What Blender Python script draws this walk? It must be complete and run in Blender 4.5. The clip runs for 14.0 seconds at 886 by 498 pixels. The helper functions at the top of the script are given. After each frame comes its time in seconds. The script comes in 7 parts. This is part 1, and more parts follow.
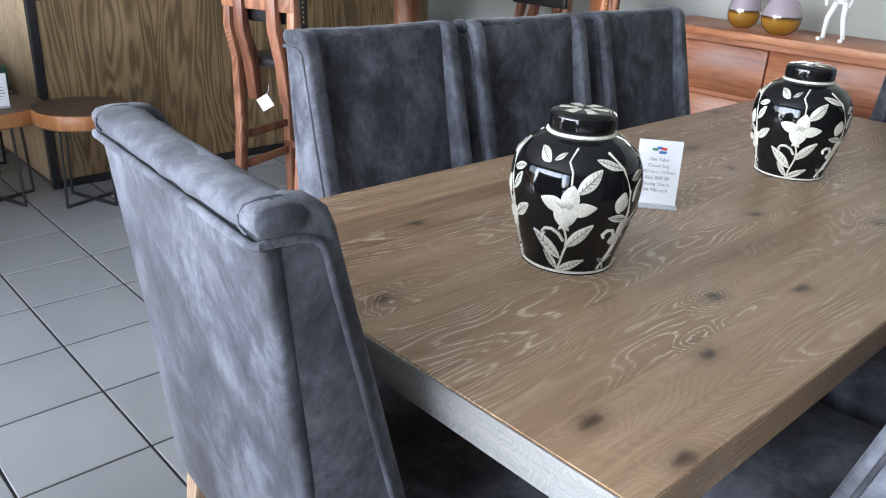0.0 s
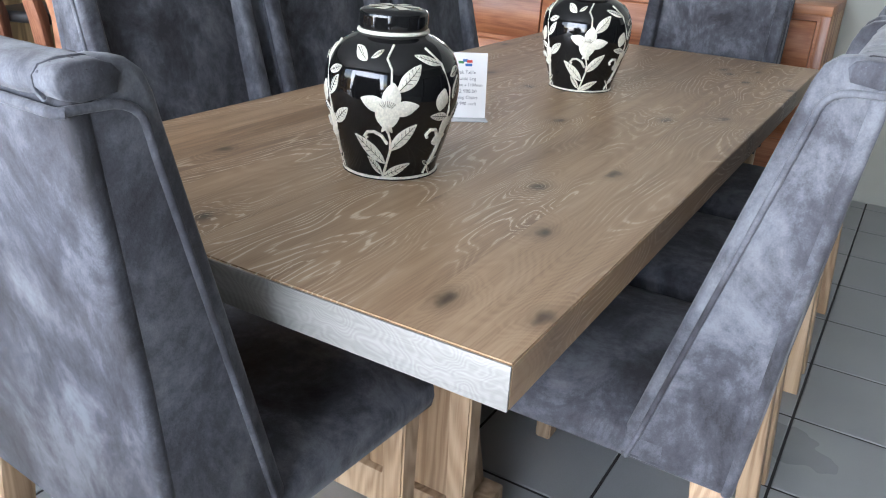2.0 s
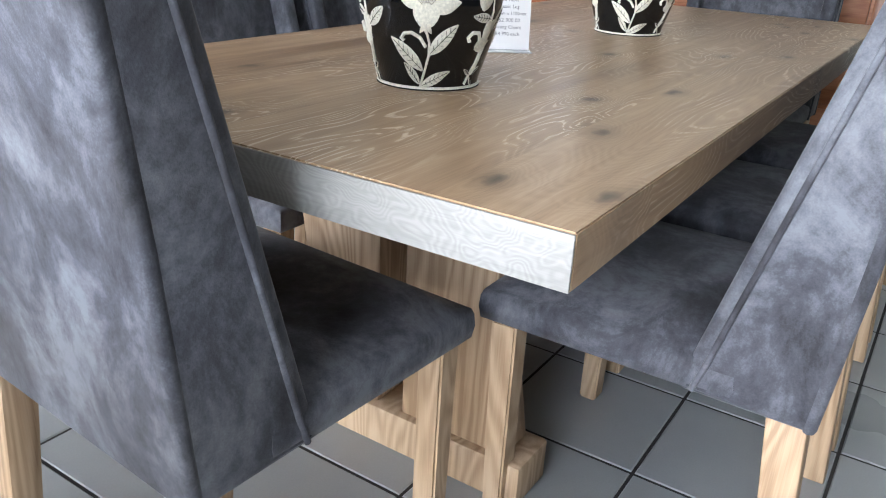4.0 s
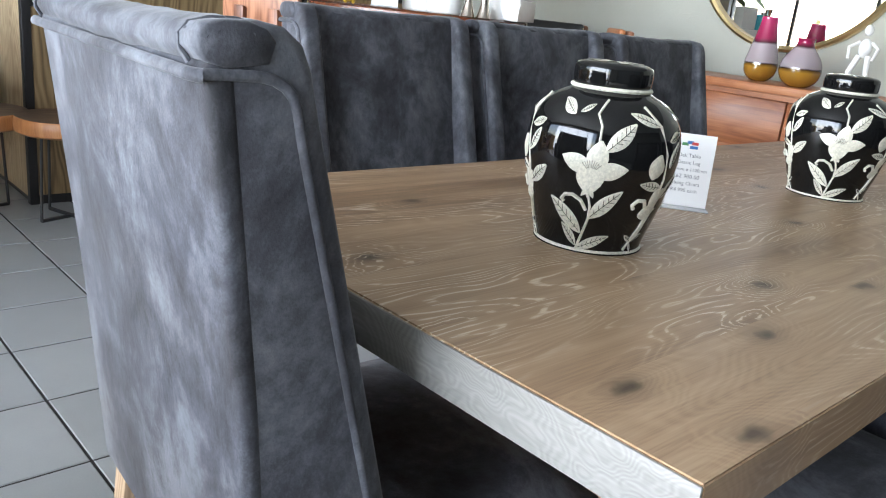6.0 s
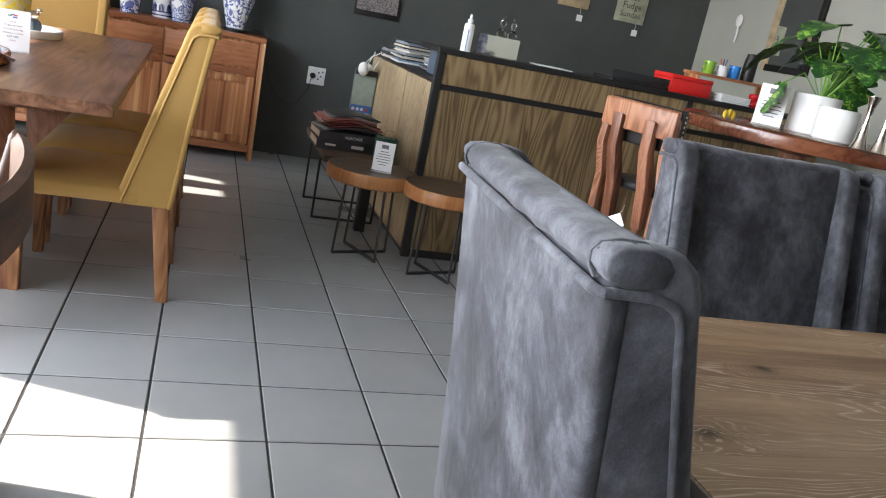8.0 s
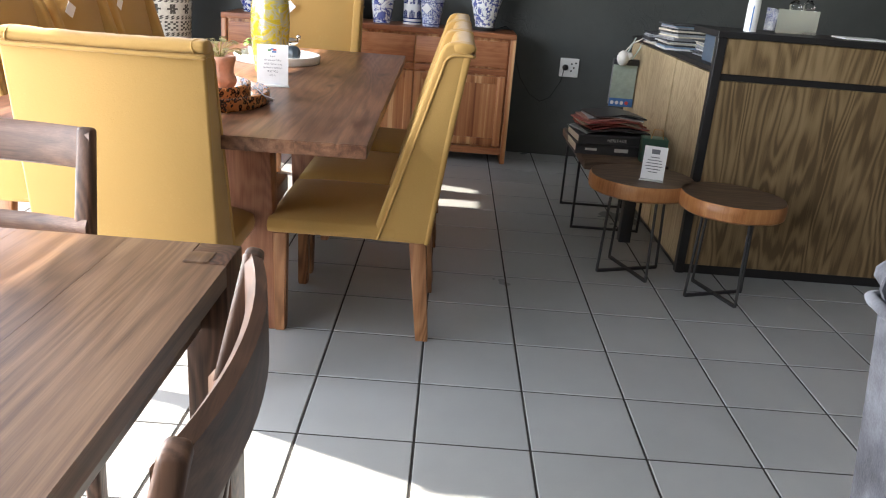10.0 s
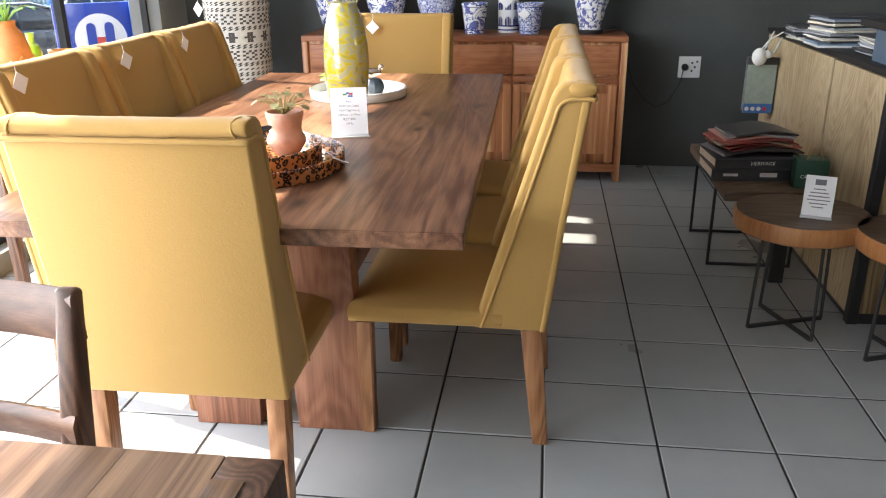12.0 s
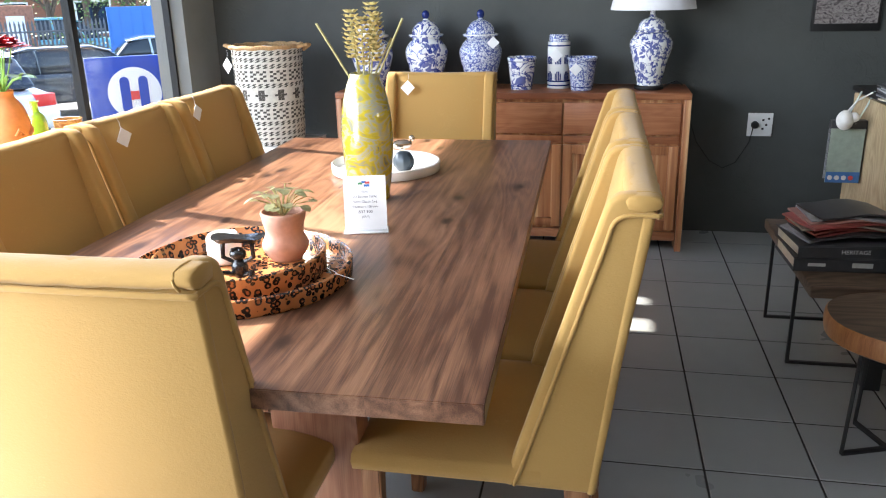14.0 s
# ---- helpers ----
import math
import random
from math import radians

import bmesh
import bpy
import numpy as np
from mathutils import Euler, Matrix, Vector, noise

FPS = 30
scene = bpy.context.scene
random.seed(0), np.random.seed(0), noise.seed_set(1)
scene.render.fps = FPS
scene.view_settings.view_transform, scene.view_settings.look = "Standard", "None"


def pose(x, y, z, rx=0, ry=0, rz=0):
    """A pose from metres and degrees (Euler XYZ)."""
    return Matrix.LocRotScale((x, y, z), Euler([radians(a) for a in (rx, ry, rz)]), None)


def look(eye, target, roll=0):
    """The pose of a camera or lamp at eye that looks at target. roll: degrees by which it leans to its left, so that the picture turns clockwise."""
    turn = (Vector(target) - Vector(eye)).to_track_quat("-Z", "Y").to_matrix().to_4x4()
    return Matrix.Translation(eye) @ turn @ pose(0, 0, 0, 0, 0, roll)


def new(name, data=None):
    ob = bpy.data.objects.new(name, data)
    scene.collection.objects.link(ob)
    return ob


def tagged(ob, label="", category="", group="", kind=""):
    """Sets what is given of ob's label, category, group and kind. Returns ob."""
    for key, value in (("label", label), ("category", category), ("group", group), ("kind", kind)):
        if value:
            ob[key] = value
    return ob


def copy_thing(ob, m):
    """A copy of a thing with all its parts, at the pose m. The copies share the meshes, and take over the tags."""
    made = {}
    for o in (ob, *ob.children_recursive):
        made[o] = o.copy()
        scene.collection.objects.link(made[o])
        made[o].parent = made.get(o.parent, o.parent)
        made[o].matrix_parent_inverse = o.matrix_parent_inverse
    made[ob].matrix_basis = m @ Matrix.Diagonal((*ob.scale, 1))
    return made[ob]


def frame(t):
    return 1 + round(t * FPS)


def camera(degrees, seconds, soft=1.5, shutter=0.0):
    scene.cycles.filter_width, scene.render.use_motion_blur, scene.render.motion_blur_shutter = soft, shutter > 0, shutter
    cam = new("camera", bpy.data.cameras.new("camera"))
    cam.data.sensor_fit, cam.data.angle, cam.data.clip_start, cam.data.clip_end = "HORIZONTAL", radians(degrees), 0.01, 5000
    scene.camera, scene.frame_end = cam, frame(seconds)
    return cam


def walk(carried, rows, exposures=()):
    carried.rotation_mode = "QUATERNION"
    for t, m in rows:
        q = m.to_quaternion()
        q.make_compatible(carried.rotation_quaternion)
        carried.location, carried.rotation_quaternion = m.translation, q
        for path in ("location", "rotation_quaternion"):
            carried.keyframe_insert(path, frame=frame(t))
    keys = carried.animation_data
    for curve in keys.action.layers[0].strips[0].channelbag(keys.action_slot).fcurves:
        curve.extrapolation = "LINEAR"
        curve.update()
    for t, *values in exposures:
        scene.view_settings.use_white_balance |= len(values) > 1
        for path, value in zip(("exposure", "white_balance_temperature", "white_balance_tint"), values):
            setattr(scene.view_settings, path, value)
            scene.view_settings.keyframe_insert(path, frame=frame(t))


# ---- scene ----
cam = camera(58.8, 14.0, 1.1)
PATH = [
    (0, (0.359, -2.787, 1.355), (1.631, -1.455, 0.575), 3.0),
    (0.5, (0.294, -2.738, 1.353), (1.72, -1.57, 0.577), 2.8),
    (1, (0.288, -2.729, 1.318), (1.815, -1.704, 0.531), 3.3),
    (1.5, (0.317, -2.74, 1.27), (1.889, -1.799, 0.467), 3.6),
    (2, (0.327, -2.744, 1.214), (1.912, -1.825, 0.411), 3.3),
    (2.5, (0.344, -2.73, 1.142), (1.935, -1.816, 0.347), 4.3),
    (3, (0.35, -2.719, 1.073), (1.941, -1.798, 0.284), 4.5),
    (3.2, (0.352, -2.717, 1.049), (1.942, -1.79, 0.266), 4.0),
    (5.3, (0.428, -2.68, 1.008), (1.871, -1.482, 0.313), 4.4),
    (5.5, (0.439, -2.678, 1.032), (1.854, -1.429, 0.372), 5.0),
    (6, (0.462, -2.687, 1.098), (1.782, -1.304, 0.511), 6.3),
    (6.5, (0.459, -2.712, 1.179), (1.646, -1.191, 0.653), 8.2),
    (7, (0.443, -2.737, 1.211), (1.445, -1.081, 0.706), 9.7),
    (7.5, (0.415, -2.735, 1.216), (1.23, -0.982, 0.705), 11.0),
    (8, (0.393, -2.681, 1.219), (1.013, -0.857, 0.682), 11.6),
    (8.5, (0.378, -2.583, 1.232), (0.827, -0.719, 0.666), 11.2),
    (9, (0.369, -2.507, 1.258), (0.652, -0.628, 0.635), 9.3),
    (9.2, (0.367, -2.477, 1.268), (0.585, -0.594, 0.629), 8.3),
    (11.3, (0.31, -1.863, 1.336), (0.137, -0.001, 0.628), 0.2),
    (11.5, (0.298, -1.817, 1.351), (0.105, 0.042, 0.64), -0.2),
    (12, (0.305, -1.686, 1.371), (0.062, 0.168, 0.66), -0.6),
    (12.5, (0.35, -1.551, 1.4), (0.062, 0.297, 0.691), -0.6),
    (13, (0.353, -1.431, 1.407), (0.038, 0.421, 0.72), -0.6),
    (13.5, (0.322, -1.301, 1.443), (-0.015, 0.556, 0.782), -1.1),
    (14, (0.308, -1.221, 1.45), (-0.071, 0.639, 0.818), -1.3),
]
walk(cam, [(t, look(eye, target, roll)) for t, eye, target, roll in PATH], [(0, 2.98, 6100, 13), (1, 2.95, 6150, 13), (2, 3.02, 6250, 13), (3, 3.12, 6350, 13), (5.5, 3.24, 6400, 10), (6, 2.98, 6350, 10), (6.5, 2.95, 6500, 11), (7.5, 2.78, 6600, 12), (8.5, 2.52, 6850, 13), (9, 2.45, 6850, 13), (11.5, 2.6, 6900, 13), (12.2, 2.5, 6950, 13), (13, 2.47, 6850, 13), (13.5, 2.58, 6650, 12), (14, 2.65, 6450, 11)])

# ---- world, sun and exposure ----
world = bpy.data.worlds.new("world")
scene.world = world
world.use_nodes = True
wn = world.node_tree
sky = wn.nodes.new("ShaderNodeTexSky")
sky.sky_type, sky.sun_disc = "NISHITA", False
SUN_TO = Vector((-1.15, 0.31, 1.0)).normalized()
sky.sun_elevation = math.asin(SUN_TO.z)
sky.sun_rotation = math.atan2(SUN_TO.x, SUN_TO.y)
wn.links.new(sky.outputs[0], wn.nodes["Background"].inputs[0])
wn.nodes["Background"].inputs[1].default_value = 0.15
sun = new("sun", bpy.data.lights.new("sun", "SUN"))
sun.data.energy, sun.data.angle, sun.data.color = 3.3, radians(0.6), (1.0, 0.93, 0.82)
sun.matrix_world = look((-8, 2, 8), Vector((-8, 2, 8)) - SUN_TO)

bay_light = new("bay_light", bpy.data.lights.new("bay_light", "AREA"))
bay_light.data.shape, bay_light.data.size, bay_light.data.size_y = "RECTANGLE", 4.4, 2.3
bay_light.data.energy, bay_light.data.color = 84.0, (0.82, 0.9, 1.0)
bay_light.matrix_world = look((-2.28, -1.15, 1.28), (0.0, -1.15, 1.28))


# ---- materials ----
def socket(node, name):
    return next(s for s in node.inputs if s.name == name and s.enabled)


class Mat:
    """A node material: small helpers over one Principled shader."""

    def __init__(self, name, rough=0.5, metal=0.0, **more):
        self.m = bpy.data.materials.new(name)
        self.m.use_nodes = True
        self.t = self.m.node_tree
        self.b = self.t.nodes["Principled BSDF"]
        self.b.inputs["Roughness"].default_value = rough
        self.b.inputs["Metallic"].default_value = metal
        for k, v in more.items():
            self.b.inputs[k.replace("_", " ")].default_value = v

    def n(self, kind, **sets):
        node = self.t.nodes.new("ShaderNode" + kind)
        for k, v in sets.items():
            if k in ("operation", "blend_type", "data_type", "feature", "distance", "noise_dimensions", "voronoi_dimensions", "wave_type", "bands_direction"):
                if k == "operation":
                    node.operation = v
                elif k == "blend_type":
                    node.blend_type = v
                elif k == "data_type":
                    node.data_type = v
                elif k == "feature":
                    node.feature = v
                elif k == "noise_dimensions":
                    node.noise_dimensions = v
            else:
                socket(node, k.replace("_", " ")).default_value = v
        return node

    def link(self, a, b):
        self.t.links.new(a, b)

    def coords(self, scale=(1, 1, 1), vary=True, world_space=False):
        """Object coordinates, scaled, shifted at random from object to object."""
        tc = self.n("TexCoord")
        out = tc.outputs["Object"]
        if world_space:
            out = self.n("NewGeometry").outputs["Position"]
        if vary:
            info = self.n("ObjectInfo")
            mul = self.n("Math", operation="MULTIPLY")
            self.link(info.outputs["Random"], mul.inputs[0])
            mul.inputs[1].default_value = 37.0
            add = self.n("VectorMath", operation="ADD")
            self.link(out, add.inputs[0])
            self.link(mul.outputs[0], add.inputs[1])
            out = add.outputs[0]
        mp = self.n("Mapping")
        mp.inputs["Scale"].default_value = scale
        self.link(out, mp.inputs["Vector"])
        return mp.outputs[0]

    def noise(self, vec, scale=5.0, detail=4.0, rough=0.55, distort=0.0):
        nd = self.n("TexNoise", Scale=scale, Detail=detail, Roughness=rough, Distortion=distort)
        self.link(vec, nd.inputs["Vector"])
        return nd.outputs["Fac"]

    def ramp(self, fac, stops):
        r = self.n("ValToRGB")
        el = r.color_ramp.elements
        while len(el) < len(stops):
            el.new(0.5)
        for e, (p, c) in zip(el, stops):
            e.position, e.color = p, (*c, 1) if len(c) == 3 else c
        self.link(fac, r.inputs[0])
        return r.outputs[0]

    def math(self, op, a, b=None):
        nd = self.n("Math", operation=op)
        for i, v in enumerate((a, b)):
            if v is None:
                continue
            if isinstance(v, (int, float)):
                nd.inputs[i].default_value = v
            else:
                self.link(v, nd.inputs[i])
        return nd.outputs[0]

    def mix(self, fac, a, b, blend="MIX"):
        nd = self.n("Mix", data_type="RGBA", blend_type=blend)
        for key, v in ((0, fac), (6, a), (7, b)):
            if isinstance(v, (int, float)):
                nd.inputs[key].default_value = v
            elif isinstance(v, tuple):
                nd.inputs[key].default_value = (*v, 1)
            else:
                self.link(v, nd.inputs[key])
        return nd.outputs[2]

    def colour(self, out):
        if isinstance(out, tuple):
            self.b.inputs["Base Color"].default_value = (*out, 1)
        else:
            self.link(out, self.b.inputs["Base Color"])
        return self

    def bump(self, fac, strength=0.2, distance=0.002):
        bp = self.n("Bump", Strength=strength, Distance=distance)
        self.link(fac, bp.inputs["Height"])
        self.link(bp.outputs[0], self.b.inputs["Normal"])
        return self

    def roughness(self, fac, lo, hi):
        mr = self.n("MapRange")
        mr.inputs[3].default_value, mr.inputs[4].default_value = lo, hi
        self.link(fac, mr.inputs[0])
        self.link(mr.outputs[0], self.b.inputs["Roughness"])
        return self


def plain(name, col, rough=0.5, metal=0.0, grain=0.12, scale=30.0, bump=0.08, **more):
    """A single colour with slight mottling and fine relief."""
    m = Mat(name, rough, metal, **more)
    v = m.coords()
    n1 = m.noise(v, scale, 5)
    lo, hi = tuple(c * (1 - grain) for c in col), tuple(min(1, c * (1 + grain)) for c in col)
    m.colour(m.ramp(n1, [(0.3, lo), (0.7, hi)]))
    if bump:
        m.bump(n1, bump, 0.001)
    return m.m


def wood(name, dark, mid, light, axis=0, rings=60.0, low=4.0, pore=None, pore_amount=0.5, knots=0.0, rough=0.45, stretch=5.0, spec=0.4, jag=0.012, ring_mix=0.18, knot_dark=0.3, knot_cells=(4.0, 2.1), swirl=0.06):
    """Sawn timber: growth rings as contours of a stretched noise, fine pores, knots."""
    m = Mat(name, rough)
    m.b.inputs["Specular IOR Level"].default_value = spec
    def along(across, lengthwise):
        s = [across] * 3
        s[axis] = lengthwise
        return m.coords(tuple(s))
    field = m.noise(along(low, low / stretch), 1.0, 3.0, 0.45, 0.35)
    wiggle = m.noise(along(low * 12, low * 2.0), 1.0, 2.0, 0.5)
    field = m.math("ADD", field, m.math("MULTIPLY", wiggle, jag))
    bulls = None
    if knots:
        base = along(*knot_cells)
        nn = m.n("TexNoise", Scale=6.0, Detail=3.0)
        m.link(base, nn.inputs["Vector"])
        sc = m.n("VectorMath", operation="SCALE")
        sc.inputs[3].default_value = 0.14
        m.link(nn.outputs["Color"], sc.inputs[0])
        wob = m.n("VectorMath", operation="ADD")
        m.link(base, wob.inputs[0])
        m.link(sc.outputs[0], wob.inputs[1])
        vo = m.n("TexVoronoi", Scale=1.0)
        vo.voronoi_dimensions = "2D" if axis < 2 else "3D"
        m.link(wob.outputs[0], vo.inputs["Vector"])
        sep = m.n("SeparateColor")
        m.link(vo.outputs["Color"], sep.inputs[0])
        pick = m.math("GREATER_THAN", sep.outputs[0], 1 - knots)
        near = m.ramp(vo.outputs["Distance"], [(0.0, (1, 1, 1)), (0.30, (0, 0, 0))])
        bulls = m.math("MULTIPLY", near, pick)
        field = m.math("ADD", field, m.math("MULTIPLY", bulls, swirl))
    ring = m.math("MULTIPLY_ADD", m.math("SINE", m.math("MULTIPLY", field, rings * 6.28)), 0.5)
    ring.node.inputs[2].default_value = 0.5
    fine = m.noise(along(420.0, 9.0), 1.0, 2, 0.6)
    streak = m.noise(along(45.0, 1.2), 1.0, 3, 0.6)
    broad = m.noise(along(4.0, 1.3), 1.0, 3)
    info = m.n("ObjectInfo").outputs["Random"]
    tone = m.math("ADD", m.math("ADD", m.math("MULTIPLY", ring, ring_mix), m.math("MULTIPLY", info, 0.14)), m.math("ADD", m.math("MULTIPLY", fine, 0.22), m.math("ADD", m.math("MULTIPLY", streak, 0.36), m.math("MULTIPLY", broad, 0.50))))
    col = m.ramp(tone, [(ring_mix * 0.5 + 0.61 - 0.15, dark), (ring_mix * 0.5 + 0.61, mid), (ring_mix * 0.5 + 0.61 + 0.16, light)])
    if knots:
        spot = m.ramp(vo.outputs["Distance"], [(0.015, (1, 1, 1)), (0.05, (0.75, 0.75, 0.75)), (0.085, (0.3, 0.3, 0.3)), (0.19, (0, 0, 0))])
        col = m.mix(m.math("MULTIPLY", spot, pick), col, tuple(c * knot_dark for c in dark))
    if pore:
        line = m.ramp(ring, [(0.80, (0, 0, 0)), (0.97, (1, 1, 1))])
        patch = m.ramp(m.noise(along(5.0, 1.6), 1.0, 3), [(0.42, (0.0, 0.0, 0.0)), (0.56, (1, 1, 1))])
        breaks = m.ramp(m.noise(along(200.0, 14.0), 1.0, 2), [(0.38, (0, 0, 0)), (0.56, (1, 1, 1))])
        fac = m.math("MULTIPLY", m.math("MULTIPLY", line, patch), m.math("MULTIPLY", breaks, pore_amount))
        col = m.mix(fac, col, pore)
    m.colour(col)
    m.bump(m.math("ADD", m.math("MULTIPLY", ring, 0.3), fine), 0.10, 0.0006)
    m.roughness(broad, rough - 0.06, rough + 0.12)
    return m.m


def suede(name, dark, mid, light, weave=False):
    """Upholstery cloth with brushed, cloudy nap."""
    m = Mat(name, 0.85)
    m.b.inputs["Sheen Weight"].default_value = 0.14
    m.b.inputs["Sheen Roughness"].default_value = 0.4
    m.b.inputs["Specular IOR Level"].default_value = 0.25
    v = m.coords((1, 1, 1))
    cloud = m.noise(m.coords((1, 1, 0.75)), 7.0, 6, 0.68, 0.4)
    fine = m.noise(v, 420.0 if not weave else 260.0, 2)
    streak = m.noise(m.coords((120, 120, 260)) if weave else m.coords((60, 60, 40)), 1.0, 3)
    tone = m.math("ADD", m.math("MULTIPLY", cloud, 0.85 if not weave else 0.3), m.math("MULTIPLY", m.math("ADD", m.math("MULTIPLY", fine, 0.4), m.math("MULTIPLY", streak, 0.6)), 0.25 if not weave else 0.42))
    m.colour(m.ramp(tone, [(0.41, dark), (0.535, mid), (0.68, light)]))
    m.bump(m.math("ADD", m.math("MULTIPLY", fine, 0.5), m.math("ADD", streak, m.math("MULTIPLY", cloud, 1.5))), 0.35, 0.0015)
    return m.m


def tile_mat():
    m = Mat("floor_tile", 0.22)
    info = m.n("ObjectInfo")
    v = m.coords((1, 1, 1), world_space=True, vary=False)
    cloud = m.noise(v, 3.5, 5, 0.6)
    speck = m.noise(v, 260.0, 2)
    tone = m.math("ADD", m.math("MULTIPLY", cloud, 0.5), m.math("ADD", m.math("MULTIPLY", speck, 0.25), m.math("MULTIPLY", info.outputs["Random"], 0.16)))
    m.colour(m.ramp(tone, [(0.25, (0.258, 0.272, 0.274)), (0.75, (0.345, 0.358, 0.358))]))
    m.roughness(m.noise(v, 1.7, 4), 0.2, 0.42)
    m.bump(m.noise(v, 60.0, 3), 0.03, 0.001)
    return m.m


def plaster(name, lo, hi, scale=1.6, strength=0.35, rough=0.75):
    m = Mat(name, rough)
    v = m.coords((1, 1, 1), world_space=True, vary=False)
    cloud = m.noise(v, scale, 6, 0.6)
    trowel = m.noise(v, 9.0, 3, 0.5, 1.4)
    ridge = m.ramp(trowel, [(0.46, (0, 0, 0)), (0.5, (1, 1, 1)), (0.56, (0, 0, 0))])
    gate = m.ramp(m.noise(v, 2.7, 3), [(0.5, (0, 0, 0)), (0.62, (1, 1, 1))])
    m.colour(m.ramp(cloud, [(0.3, lo), (0.7, hi)]))
    m.bump(m.math("ADD", m.math("MULTIPLY", m.math("MULTIPLY", ridge, gate), 0.7), m.math("MULTIPLY", m.noise(v, 90.0, 3), 0.2)), strength, 0.006)
    return m.m


def china(name, ground, paint, scale, cut=0.5, band=0.06):
    """Glazed pottery with a painted pattern of blotches and curls."""
    m = Mat(name, 0.08)
    m.b.inputs["Coat Weight"].default_value = 0.4
    v = m.coords((1, 1, 1))
    f1 = m.noise(v, scale, 2.5, 0.5, 2.2)
    f2 = m.noise(v, scale * 3.2, 2, 0.5, 0.5)
    shape = m.ramp(f1, [(cut, (0, 0, 0)), (cut + 0.02, (1, 1, 1)), (cut + band, (1, 1, 1)), (cut + band + 0.02, (0, 0, 0))])
    fill = m.ramp(f2, [(0.515, (0, 0, 0)), (0.55, (1, 1, 1))])
    fac = m.math("MAXIMUM", shape, m.math("MULTIPLY", fill, 0.85))
    shade = m.mix(f2, paint, tuple(min(1, c * 1.6) for c in paint))
    m.colour(m.mix(fac, ground, shade))
    return m.m


def glass_pane():
    m = Mat("window_glass", 0.0)
    tr = m.n("BsdfTransparent")
    gl = m.n("BsdfGlossy", Roughness=0.0)
    mx = m.n("MixShader")
    mx.inputs[0].default_value = 0.06
    m.link(tr.outputs[0], mx.inputs[1])
    m.link(gl.outputs[0], mx.inputs[2])
    m.link(mx.outputs[0], m.t.nodes["Material Output"].inputs[0])
    return m.m


def staves():
    """Cabinet panel glued up of straight upright staves, pale sapwood and red heartwood."""
    m = Mat("striped_hardwood_panel", 0.38)
    stripe = m.noise(m.coords((26, 26, 0.35)), 1.0, 2, 0.5)
    fine = m.noise(m.coords((300, 300, 5)), 1.0, 2)
    curl = m.noise(m.coords((9, 9, 2.2)), 1.0, 3)
    tone = m.math("ADD", m.math("MULTIPLY", stripe, 0.8), m.math("ADD", m.math("MULTIPLY", fine, 0.14), m.math("MULTIPLY", curl, 0.14)))
    m.colour(m.ramp(tone, [(0.38, (0.20, 0.062, 0.025)), (0.50, (0.38, 0.15, 0.06)), (0.60, (0.48, 0.22, 0.095)), (0.66, (0.64, 0.38, 0.19))]))
    m.bump(fine, 0.08, 0.0006)
    return m.m


def leopard():
    m = Mat("leopard_print", 0.25)
    v = m.coords((1, 1, 1))
    vo = m.n("TexVoronoi", Scale=62.0)
    m.link(v, vo.inputs["Vector"])
    d = m.math("ADD", vo.outputs["Distance"], m.math("MULTIPLY", m.noise(v, 85.0, 2), 0.35))
    m.colour(m.ramp(d, [(0.40, (0.30, 0.10, 0.035)), (0.44, (0.012, 0.008, 0.007)), (0.66, (0.012, 0.008, 0.007)), (0.70, (0.44, 0.18, 0.065))]))
    return m.m


def art_glass(name, cols, scale, rough=0.06):
    m = Mat(name, rough)
    m.b.inputs["Coat Weight"].default_value = 0.6
    f = m.noise(m.coords((1, 1, 1.6)), scale, 3, 0.5, 2.5)
    n = len(cols)
    m.colour(m.ramp(f, [(0.3 + 0.4 * i / (n - 1), c) for i, c in enumerate(cols)]))
    return m.m


OAK = wood("limed_oak", (0.175, 0.105, 0.058), (0.29, 0.188, 0.108), (0.385, 0.268, 0.165), axis=0, rings=58, pore=(0.64, 0.55, 0.43), pore_amount=0.8, knots=0.6, rough=0.33, ring_mix=0.05, jag=0.014, stretch=5.0, knot_cells=(5.5, 3.4), swirl=0.11)
OAK_END = wood("limed_oak_end_grain", (0.18, 0.172, 0.158), (0.235, 0.225, 0.21), (0.30, 0.29, 0.27), axis=1, rings=70, low=6.0, stretch=1.4, rough=0.6, ring_mix=0.09, spec=0.25)
OAK_LEG = wood("pale_oak", (0.28, 0.18, 0.105), (0.40, 0.275, 0.17), (0.50, 0.36, 0.235), axis=2, rings=30, knots=0.15, rough=0.5)
WALNUT = wood("walnut", (0.072, 0.030, 0.017), (0.195, 0.094, 0.052), (0.33, 0.178, 0.102), axis=1, rings=15, knots=0.55, rough=0.30, ring_mix=0.075, jag=0.03, stretch=8.0, low=5.0)
WALNUT_LEG = wood("walnut_leg", (0.10, 0.036, 0.018), (0.21, 0.082, 0.044), (0.32, 0.145, 0.08), axis=2, rings=24, rough=0.42, ring_mix=0.08)
WALNUT_X = wood("walnut_cross", (0.07, 0.034, 0.02), (0.15, 0.074, 0.044), (0.26, 0.15, 0.09), axis=0, rings=26, rough=0.36, ring_mix=0.07)
WALNUT_DARK = wood("dark_walnut", (0.075, 0.041, 0.024), (0.165, 0.096, 0.057), (0.27, 0.168, 0.10), axis=1, rings=20, rough=0.3, ring_mix=0.09, stretch=7.0)
